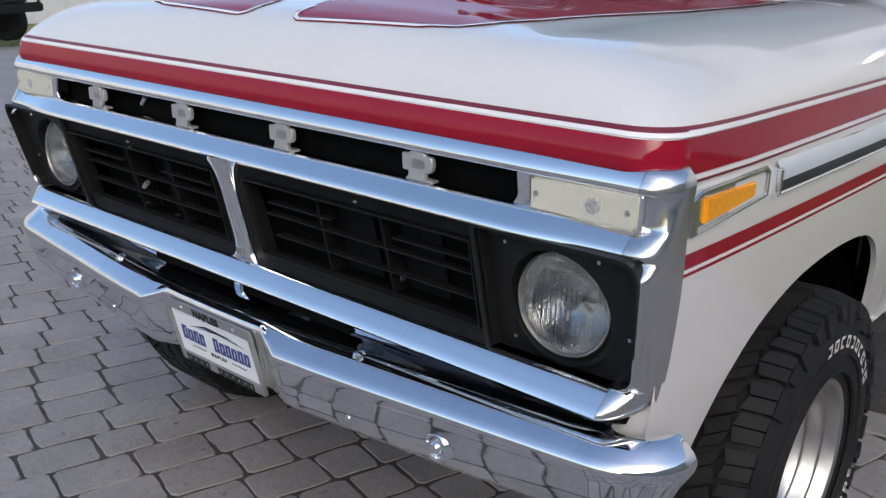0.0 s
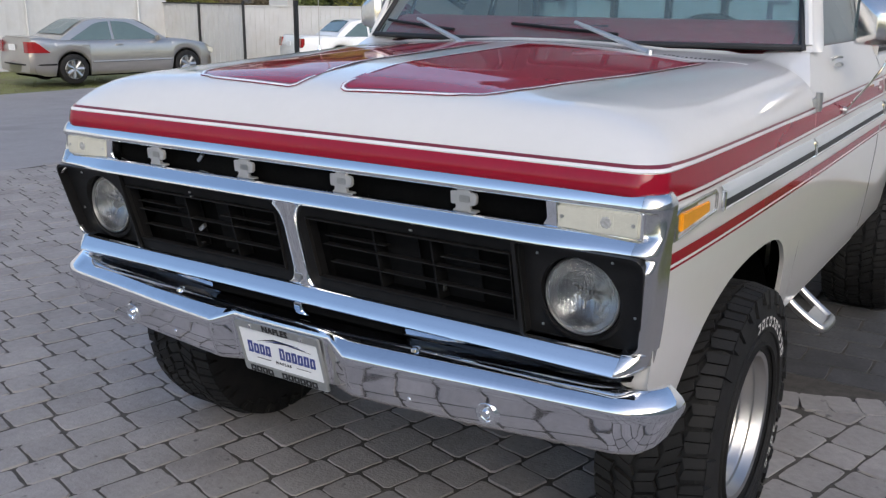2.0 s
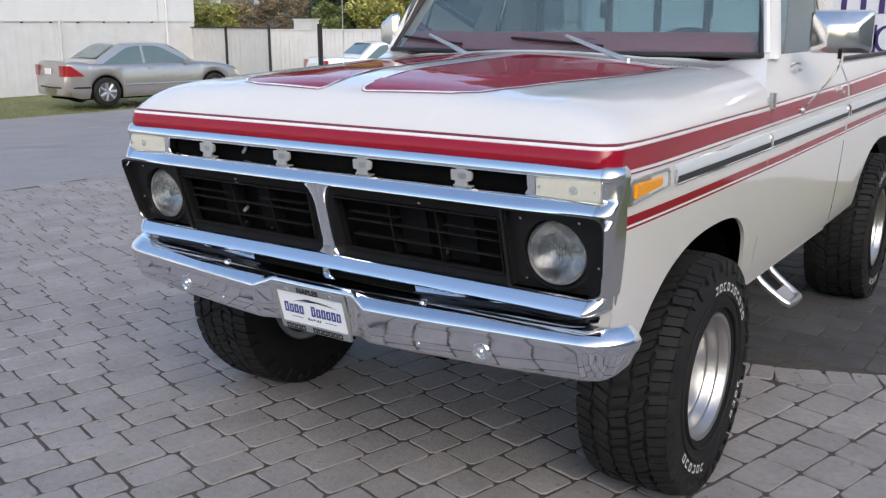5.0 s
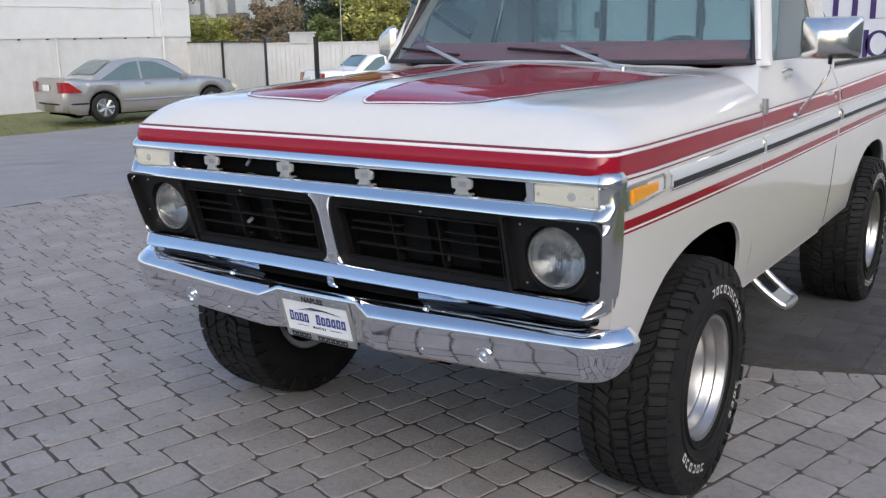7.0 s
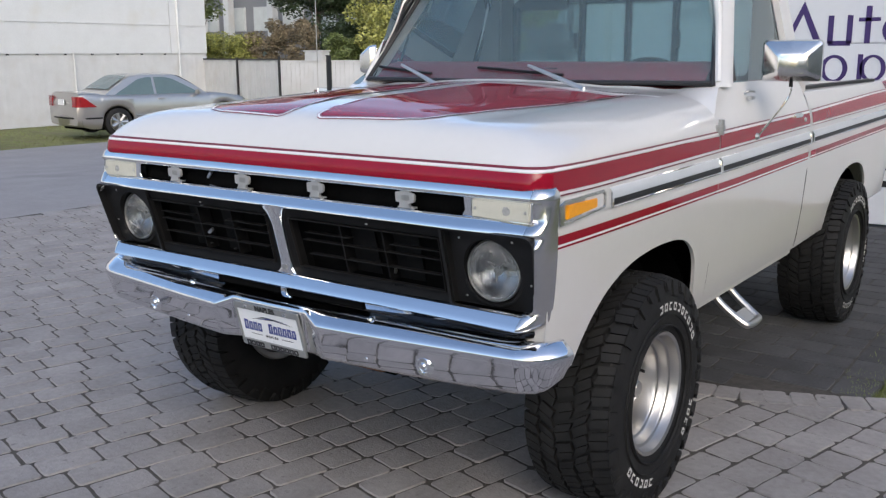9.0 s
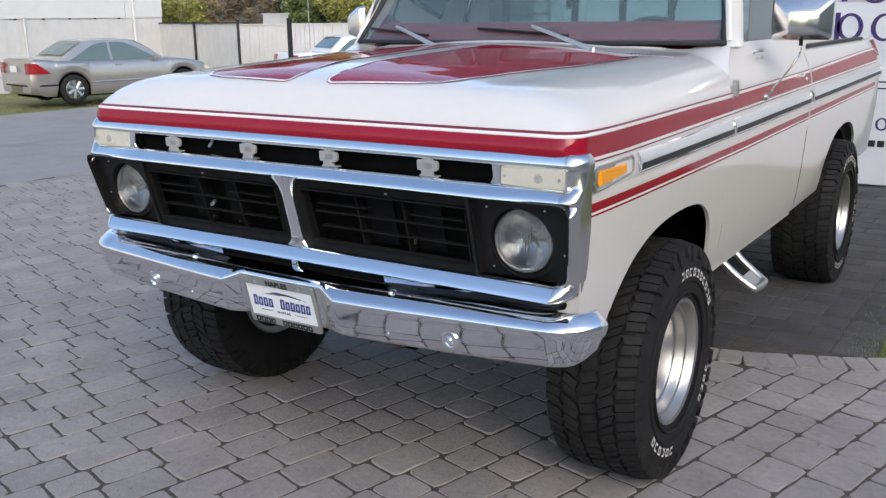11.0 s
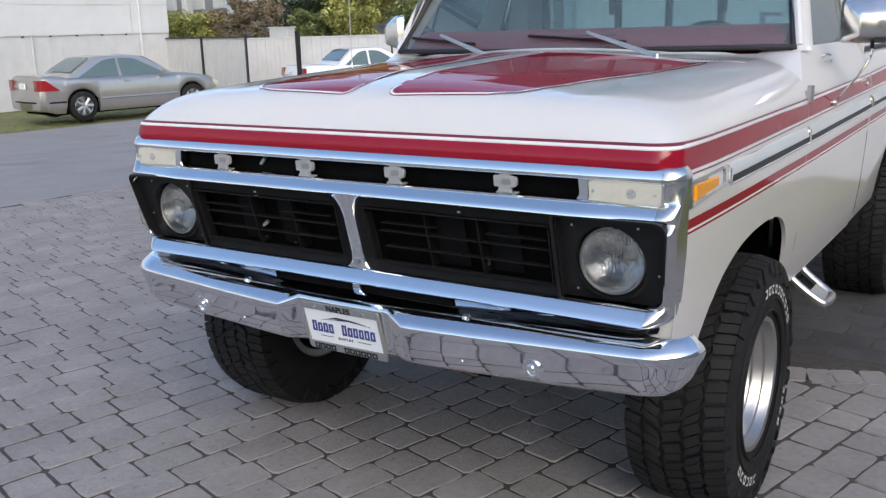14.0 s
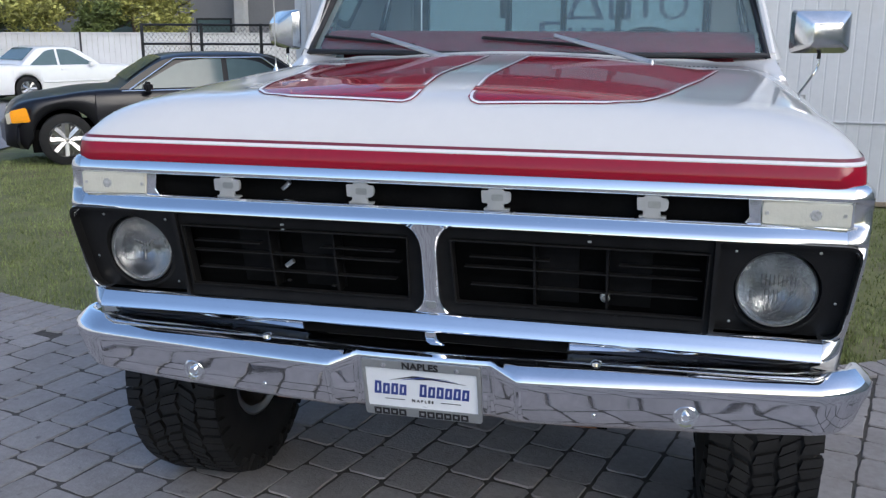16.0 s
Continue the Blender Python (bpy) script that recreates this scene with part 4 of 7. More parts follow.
for x in (-0.437, 0.430):
    part("bolt_cap", bm_lathe([(0.0001, 0.007), (0.008, 0.006), (0.0125, 0.002), (0.014, -0.006)], "z", 20, (x, bumper_section(x)[5][1] - 0.004, 0.768)), CHROME, bumper)
    part("dimple", bm_lathe([(0.0001, -0.004), (0.006, -0.003), (0.009, 0.003)], "y", 14, (x, bumper_face(x, 0.640), 0.640)), CHROME, bumper)
part("bumper_bracket", bm_box(0.30, 0.44, 0.0, 0.10, 0.575, 0.60, 0.006), RUST, bumper, "rusty bumper bracket")
part("bumper_bracket", bm_box(-0.44, -0.30, 0.0, 0.10, 0.575, 0.60, 0.006), RUST, bumper)

# licence plate, leaning with the bumper's face
PX, PY = -0.004, 0.0


def plate_lean(bm):
    for v in bm.verts:
        v.co.y += -0.088 + LEAN * (0.745 - v.co.z)
    return bm


plate = part("licence_plate", plate_lean(bm_prism(rounded(PX - 0.150, PX + 0.150, 0.592, 0.742, 0.008), "y", PY, PY + 0.004)), PLATE_WHITE, bumper, "white dealer plate with blue bars in a grey frame")
part("plate_frame", plate_lean(bm_frame(rounded(PX - 0.155, PX + 0.155, 0.581, 0.748, 0.008), rounded(PX - 0.146, PX + 0.145, 0.608, 0.724, 0.004), "y", PY - 0.005, PY + 0.005, 0.0015)), PLATE_GREY, plate, "grey plate frame")
# slanted blue bars, one wide word and one wider word, tall at its start
for word, x0, count in ((0, -0.128, 4), (1, -0.008, 6)):
    for k in range(count):
        w = 0.0205
        x = PX + x0 + 0.0222 * k
        tall = 0.683 if k == 0 else 0.679 - 0.0015 * (k % 2)
        part("blue_bar", plate_lean(bm_frame([(x, 0.645), (x + w * 0.92, 0.645), (x + w * 1.05, tall), (x + w * 0.22, tall)], [(x + w * 0.36, 0.652), (x + w * 0.62, 0.652), (x + w * 0.72, tall - 0.007), (x + w * 0.50, tall - 0.007)], "y", PY - 0.0012, PY + 0.001)), PLATE_BLUE, plate)
        part("black_bar", plate_lean(bm_frame([(x - 0.003, 0.584), (x + 0.016, 0.584), (x + 0.016, 0.603), (x - 0.003, 0.603)], [(x + 0.002, 0.589), (x + 0.011, 0.589), (x + 0.011, 0.598), (x + 0.002, 0.598)], "y", PY - 0.0064, PY - 0.004)), BLACK_INK, plate)
for k in range(3):
    part("swoosh", plate_lean(bm_prism([(PX - 0.085 + 0.03 * k, 0.688 + 0.003 * k), (PX - 0.02 + 0.02 * k, 0.706 - 0.001 * k), (PX + 0.075 + 0.02 * k, 0.702 - 0.005 * k), (PX - 0.012 + 0.02 * k, 0.7025 - 0.002 * k)], "y", PY - 0.0012, PY + 0.001)), (BLACK_INK, PLATE_BLUE, BLACK_INK)[k], plate)
part("thin_rule", plate_lean(bm_box(PX - 0.10, PX - 0.048, PY - 0.0012, PY + 0.001, 0.6305, 0.6322)), BLACK_INK, plate)
part("thin_rule", plate_lean(bm_box(PX + 0.048, PX + 0.10, PY - 0.0012, PY + 0.001, 0.6305, 0.6322)), BLACK_INK, plate)
for x in (-0.095, 0.095):
    part("plate_screw", plate_lean(bm_lathe([(0.0001, -0.004), (0.006, -0.003), (0.007, 0.002)], "y", 12, (PX + x, PY - 0.005, 0.734))), CHROME, plate)


def lettering(body, size, at, mat, parent, name="lettering", turn=(90, 0, 0)):
    """Raised flat lettering in the built-in font, as a mesh."""
    cu = bpy.data.curves.new("text", "FONT")
    cu.body, cu.size, cu.align_x, cu.extrude, cu.resolution_u, cu.offset = body, size, "CENTER", 0.0006, 2, 0.03 * size
    tmp = bpy.data.objects.new("text", cu)
    scene.collection.objects.link(tmp)
    me = bpy.data.meshes.new_from_object(tmp.evaluated_get(bpy.context.evaluated_depsgraph_get()))
    bpy.data.objects.remove(tmp)
    me.materials.clear()
    me.materials.append(mat)
    ob = new(name, me)
    ob.matrix_basis = pose(*at, *turn)
    ob.parent = parent
    return ob


TILT = 90 + math.degrees(math.atan(LEAN))
lettering("NAPLES", 0.028, (PX, -0.088 + LEAN * (0.745 - 0.727) - 0.0062, 0.727), BLACK_INK, plate, turn=(TILT, 0, 0))
lettering("N A P L E S", 0.012, (PX, -0.088 + LEAN * (0.745 - 0.627) - 0.0008, 0.627), BLACK_INK, plate, turn=(TILT, 0, 0))

# ---- cab ----
def screen(x, f):
    """A point of the windscreen: x across at the base, f from the base up."""
    zz = 1.452 + 0.50 * f
    k = 1 - 0.15 * f
    return (x * k, 1.405 + 0.155 * (x / 0.93) ** 2 + 0.36 * f, zz)


def screen_patch(x0, x1, f0, f1, dy=0.0, n=20):
    return bm_grid([[tuple(Vector(screen(x0 + (x1 - x0) * k / n, f0 + (f1 - f0) * j / 10)) + Vector((0, dy, 0))) for k in range(n + 1)] for j in range(11)])


cab = part("cab_shell", joined(
    bm_grid([[(s2 * 0.80, 1.80 + 0.0, 1.952), (s2 * 0.80, 2.0, 2.0), (s2 * 0.80, 2.55, 1.99), (s2 * 0.80, 2.72, 1.93)] for s2 in (-1, -0.9, -0.5, 0, 0.5, 0.9, 1)]),
    bm_grid([[(x, 2.74, z) for x in (-0.98, -0.6, 0.6, 0.98)] for z in (0.6, 1.0, 1.45)]),
    bm_grid([[(x, 2.72, z) for x in (-0.86, -0.6, 0.6, 0.86)] for z in (1.86, 1.96)])), WHITE_PAINT, truck, "white cab shell")
for s in (1, -1):
    # windscreen pillar
    rows = []
    for k in range(13):
        f = k / 12
        p = Vector(screen(s * 0.945, f))
        rows.append([tuple(p + Vector(q)) for q in ((-s * 0.022, -0.012, 0), (s * 0.012, -0.010, 0), (s * 0.032, 0.03, 0), (s * 0.030, 0.085, 0), (-s * 0.02, 0.08, 0))])
    part("pillar", bm_grid(rows, closed=True, caps=True), WHITE_PAINT, cab)
    part("pillar", bm_grid([[(s * (0.955 - 0.13 * f) + dx, 2.56 + dy, 1.465 + 0.5 * f) for dx, dy in ((-0.02, 0), (0.01, 0), (0.01, 0.17), (-0.05, 0.17))] for f in (0, 0.5, 1)], closed=True, caps=True), WHITE_PAINT, cab)
    # door frame, vent window and side glass
    top = [(s * 0.815, 1.83, 1.935), (s * 0.815, 2.2, 1.95), (s * 0.815, 2.55, 1.94)]
    part("window_frame", bm_tube(arc3([(s * 0.94, 1.575, 1.47), (s * 0.885, 1.70, 1.70), *top, (s * 0.93, 2.58, 1.48)], 5), 0.016, 8), WHITE_PAINT, truck)
    part("window_seal", bm_tube(arc3([(s * 0.925, 1.60, 1.475), (s * 0.87, 1.72, 1.70), (s * 0.80, 1.85, 1.92), (s * 0.80, 2.52, 1.92), (s * 0.915, 2.55, 1.49)], 5), 0.010, 8), SEAL, truck)
    part("vent_divider", bm_tube([(s * 0.928, 1.80, 1.47), (s * 0.82, 1.90, 1.93)], 0.009, 8), SEAL, truck)
    pane = part("side_glass", facing(bm_grid([[(s * (0.928 - 0.115 * f), y + 0.1 * f * (y < 2), 1.47 + 0.46 * f) for y in edge_xs(1.60, 2.55, 6)] for f in (0, 0.5, 1)]), (s, 0, 0)), GLASS, truck, "clear side window")
    pane.visible_shadow = False
    part("vent_latch", bm_box(min(s * 0.90, s * 0.92), max(s * 0.90, s * 0.92), 1.78, 1.80, 1.53, 1.57, 0.004), CHROME, truck)
glass = part("windscreen", facing(screen_patch(-0.915, 0.915, 0.03, 1.0), (0, -1, 0.4)), GLASS, truck, "clear windscreen with a black rubber seal")
glass.visible_shadow = False
def seal_line(x0, f0, x1, f1, n=16):
    return [screen(x0 + (x1 - x0) * k / n, f0 + (f1 - f0) * k / n) for k in range(n + 1)]
for line in (seal_line(-0.925, 0.02, 0.925, 0.02, 30), seal_line(-0.925, 0.0, -0.925, 1.0), seal_line(0.925, 0.0, 0.925, 1.0)):
    part("windscreen_seal", bm_tube([tuple(Vector(p) + Vector((0, -0.004, 0.004))) for p in line], 0.011 if len(line) > 20 else 0.011, 8), SEAL, truck)
# dashboard, steering wheel, rear slider, mirror, seat
dash = part("dashboard", bm_grid([[(x, 1.44 + 0.15 * (x / 0.92) ** 2 + dy, 1.452 + dz) for dy, dz in ((0, 0.02), (0.05, 0.06), (0.14, 0.095), (0.24, 0.10), (0.29, 0.07), (0.29, -0.25))] for x in edge_xs(-0.88, 0.88, 24)]), MAROON, truck, "maroon padded dashboard")
part("dash_vent", bm_box(-0.18, 0.22, 1.52, 1.58, 1.50, 1.526, 0.004), BLACK_PLASTIC, dash)
wheel_c, tilt = Vector((0.47, 1.87, 1.385)), Matrix.Rotation(radians(62), 4, "X")
ring = [tuple(wheel_c + (tilt @ Vector((0.20 * math.cos(w), 0.20 * math.sin(w), 0)))) for w in [2 * math.pi * k / 40 for k in range(41)]]
steer = part("steering_wheel", bm_tube(ring, 0.012, 8), BLACK_PLASTIC, truck, "thin black steering wheel")
part("spoke", joined(*[bm_tube([tuple(wheel_c), tuple(wheel_c + (tilt @ Vector((0.2 * math.cos(w), 0.2 * math.sin(w), 0))))], 0.013, 6) for w in (radians(20), radians(160), radians(270))]), BLACK_PLASTIC, steer)
part("column", bm_tube([tuple(wheel_c), (0.47, 1.62, 1.30)], 0.035, 10), MAROON, steer)
slider = part("rear_window", bm_frame(rounded(-0.72, 0.74, 1.44, 1.90, 0.05), rounded(-0.69, 0.71, 1.47, 1.87, 0.04), "y", 2.66, 2.72, 0.004), SEAL, truck, "sliding rear window with black frames")
for x in (-0.26, 0.025, 0.30):
    part("slider_bar", bm_box(x - 0.014, x + 0.014, 2.655, 2.70, 1.45, 1.89, 0.003), BLACK_PLASTIC, slider)
for x, z in ((-0.285, 1.66), (0.318, 1.66)):
    part("slider_latch", bm_box(x - 0.016, x + 0.016, 2.64, 2.67, z - 0.045, z + 0.045, 0.004), BLACK_PLASTIC, slider)
rp = part("rear_pane", bm_box(-0.70, 0.72, 2.685, 2.690, 1.46, 1.88), GLASS, slider)
rp.visible_shadow = False
part("bench_seat", bm_box(-0.78, 0.78, 2.34, 2.52, 0.9, 1.36, 0.06, 4), MAROON, truck, "maroon bench seat")
for s in (1, -1):
    part("cab_lining", bm_prism([(s * 0.74, 1.40), (s * 0.93, 1.40), (s * 0.815, 1.95), (s * 0.74, 1.95)], "y", 2.56, 2.72, 0.01), TRIM_GREY, truck, "pale grey cab corner lining")
part("rear_view_mirror", bm_prism(rounded(-0.13, 0.13, 1.79, 1.86, 0.02), "y", 1.76, 1.79, 0.006), BLACK_PLASTIC, truck, "black rear view mirror")
part("cab_floor", bm_box(-0.86, 0.86, 1.35, 2.72, 0.62, 0.66), DEEP_BLACK, truck)
part("bulkhead", bm_box(-0.86, 0.86, 1.33, 1.36, 0.62, 1.40), DEEP_BLACK, truck)
# wipers
for (px, py, pz), (tx, ty, tz), (b0, b1) in (((0.500, 1.238, 1.445), (0.130, 1.422, 1.537), (-0.16, 0.30)), ((-0.245, 1.240, 1.452), (-0.610, 1.450, 1.537), (-0.88, -0.44))):
    wiper = part("wiper", bm_tube(arc3([(px, py, pz), (0.6 * px + 0.4 * tx, 0.6 * py + 0.4 * ty, 0.6 * pz + 0.4 * tz + 0.002), (tx, ty, tz)], 8), 0.012, 8, 0.007), SATIN, truck, "bright wiper arm with a black blade")
    part("pivot", bm_lathe([(0.0001, 0.012), (0.010, 0.011), (0.014, 0.0), (0.017, -0.02)], "z", 16, (px, py, pz)), STEEL, wiper)
    line = [tuple(Vector(screen(b0 + (b1 - b0) * k / 10, 0.150 - 0.006 * k)) + Vector((0, -0.016, 0.0))) for k in range(11)]
    part("blade", bm_tube(line, 0.007, 6), BLACK_PLASTIC, wiper)

# mirrors on the doors
for s in (1, -1):
    c = Vector((s * 1.150, 1.86, 1.555))
    rows = []
    for dy, w, h in ((-0.066, 0.058, 0.040), (-0.060, 0.068, 0.050), (-0.014, 0.114, 0.080), (0.018, 0.120, 0.086), (0.024, 0.117, 0.083)):
        rows.append([(c.x + a, c.y + dy, c.z + b - 0.012 * (dy < -0.04)) for a, b in rounded(-w, w, -h, h, 0.018, 3)])
    turned = Matrix.Rotation(radians(16 if s > 0 else -48), 3, "Z")
    head = bm_grid(rows, closed=True, caps=True)
    bmesh.ops.rotate(head, cent=c, matrix=turned, verts=head.verts[:])
    pane = bm_prism([(c.x + a, c.z + b) for a, b in rounded(-0.104, 0.104, -0.076, 0.076, 0.016, 3)], "y", c.y + 0.0225, c.y + 0.026)
    bmesh.ops.rotate(pane, cent=c, matrix=turned, verts=pane.verts[:])
    mirror = part("door_mirror", head, WORN_CHROME, truck, "chrome door mirror on tubular arms", 25)
    part("mirror_glass", pane, MIRROR, mirror)
    part("knob", bm_tube([(c.x, c.y, c.z - 0.08), (c.x, c.y, c.z - 0.108)], 0.008, 8), BLACK_PLASTIC, mirror)
    part("arm", bm_tube(arc3([(s * 1.15, 1.86, 1.470), (s * 1.15, 1.86, 1.425), (s * 1.125, 1.855, 1.37), (s * 1.035, 1.835, 1.237)], 6), 0.0048, 8), CHROME, mirror)
    part("bracket", bm_tube(arc3([(s * 0.975, 1.80, 1.418), (s * 0.99, 1.815, 1.428), (s * 0.995, 1.87, 1.425)], 4), 0.005, 8), STEEL, mirror)
    part("foot", bm_box(min(s * 0.985, s * 1.01), max(s * 0.985, s * 1.01), 1.800, 1.85, 1.392, 1.406, 0.004), STEEL, mirror)
    part("foot", bm_lathe([(0.0001, 0.012), (0.012, 0.010), (0.016, -0.004)], "x", 12, (s * 1.03, 1.835, 1.235)), STEEL, mirror)
    part("door_hinge", bm_box(min(s * 0.995, s * 1.036), max(s * 0.995, s * 1.036), 1.345, 1.42, 1.283, 1.315, 0.006), STEEL, truck, "exposed steel door hinge")
    part("hinge_pin", bm_tube([(s * 1.034, 1.368, 1.275), (s * 1.034, 1.368, 1.335)], 0.012, 10), STEEL, truck)
    part("door_handle", bm_box(min(s * 0.99, s * 1.03), max(s * 0.99, s * 1.03), 2.42, 2.56, 1.272, 1.300, 0.008), CHROME, truck, "chrome door handle")
    part("lock_button", bm_lathe([(0.0001, s * 0.004), (0.010, s * 0.003), (0.012, s * -0.004)], "x", 12, (s * 1.03, 2.60, 1.262)), STEEL, truck)
    # side step
    st = part("side_step", bm_tube(arc3([(s * 0.86, 1.80, 0.56), (s * 0.93, 1.80, 0.48), (s * 1.03, 1.81, 0.405), (s * 1.055, 1.84, 0.395), (s * 1.055, 1.95, 0.395), (s * 1.03, 1.98, 0.405), (s * 0.93, 1.99, 0.48), (s * 0.86, 1.99, 0.56)], 6), 0.017, 10), DULL_METAL, truck, "bright tubular side step")
    part("tread_plate", bm_grid([[(s * 1.045, y, 0.397), (s * 0.985, y, 0.437)] for y in (1.82, 1.97)]), DULL_METAL, st)
part("aerial", bm_tube([(-0.905, 1.16, 1.37), (-0.905, 1.16, 2.2)], 0.0022, 6), STEEL, truck, "thin steel aerial")
part("aerial_base", bm_lathe([(0.012, 0.0), (0.010, 0.010), (0.004, 0.018), (0.003, 0.03)], "z", 16, (-0.905, 1.16, top_z(-0.905, 1.16) - 0.004)), CHROME, truck)

# load bed
part("bed_floor", bm_box(-0.915, 0.915, 2.76, 4.80, 0.93, 0.96), DEEP_BLACK, truck)
part("bed_front", bm_box(-0.915, 0.915, 2.76, 2.79, 0.93, 1.39, 0.006), WHITE_PAINT, truck)
part("tailgate", bm_box(-0.86, 0.86, 4.80, 4.85, 0.62, 1.39, 0.012), WHITE_PAINT, truck, "white tailgate")
for s in (1, -1):
    part("bed_corner", bm_box(min(s * 0.86, s * 0.985), max(s * 0.86, s * 0.985), 4.80, 4.852, 0.62, 1.395, 0.012), WHITE_PAINT, truck)
    part("bed_cap", bm_box(min(s * 0.90, s * 0.962), max(s * 0.90, s * 0.962), 2.78, 4.5, 1.400, 1.418, 0.006), BLACK_PLASTIC, truck, "black bed rail cap")
# wheel housings, frame, axles
for s in (1, -1):
    for yc, r0 in ((0.76, 0.56), (3.77, 0.53)):
        rows = []
        for k in range(17):
            w = radians(22 + 136 * k / 16)
            rows.append([(s * xx, yc + r0 * math.cos(w), 0.48 + r0 * 0.80 * math.sin(w)) for xx in (0.96, 0.62, 0.60)])
        part("wheel_housing", joined(bm_grid(rows), bm_prism([(yc + r0 * math.cos(radians(22 + 136 * k / 16)), 0.48 + r0 * 0.8 * math.sin(radians(22 + 136 * k / 16))) for k in range(17)], "x", s * 0.60, s * 0.62)), DEEP_BLACK, truck)
    part("frame_rail", bm_box(min(s * 0.40, s * 0.47), max(s * 0.40, s * 0.47), 0.03, 4.75, 0.56, 0.70, 0.01), DEEP_BLACK, truck)
    part("leaf_spring", bm_tube(arc3([(s * 0.48, 0.15, 0.55), (s * 0.48, 0.82, 0.44), (s * 0.48, 1.45, 0.55)], 8), 0.03, 8), DEEP_BLACK, truck)
for y in (0.82, 3.79):
    part("axle", bm_tube([(-0.74, y, 0.37), (0.74, y, 0.37)], 0.045, 12), DEEP_BLACK, truck, "dark solid axle")
    part("differential", bm_lathe([(0.0001, -0.13), (0.09, -0.11), (0.14, -0.03), (0.14, 0.03), (0.09, 0.11), (0.0001, 0.13)], "y", 20, (-0.15 if y < 2 else 0, y, 0.37)), DEEP_BLACK, truck)
part("engine_bay", bm_box(-0.80, 0.80, 0.14, 1.33, 0.70, 1.15), DEEP_BLACK, truck)
part("floor_pan", bm_box(-0.90, 0.90, 1.36, 4.7, 0.60, 0.63), DEEP_BLACK, truck)

# wheels: tyre with tread blocks, dished rim
R, W = 0.420, 0.155


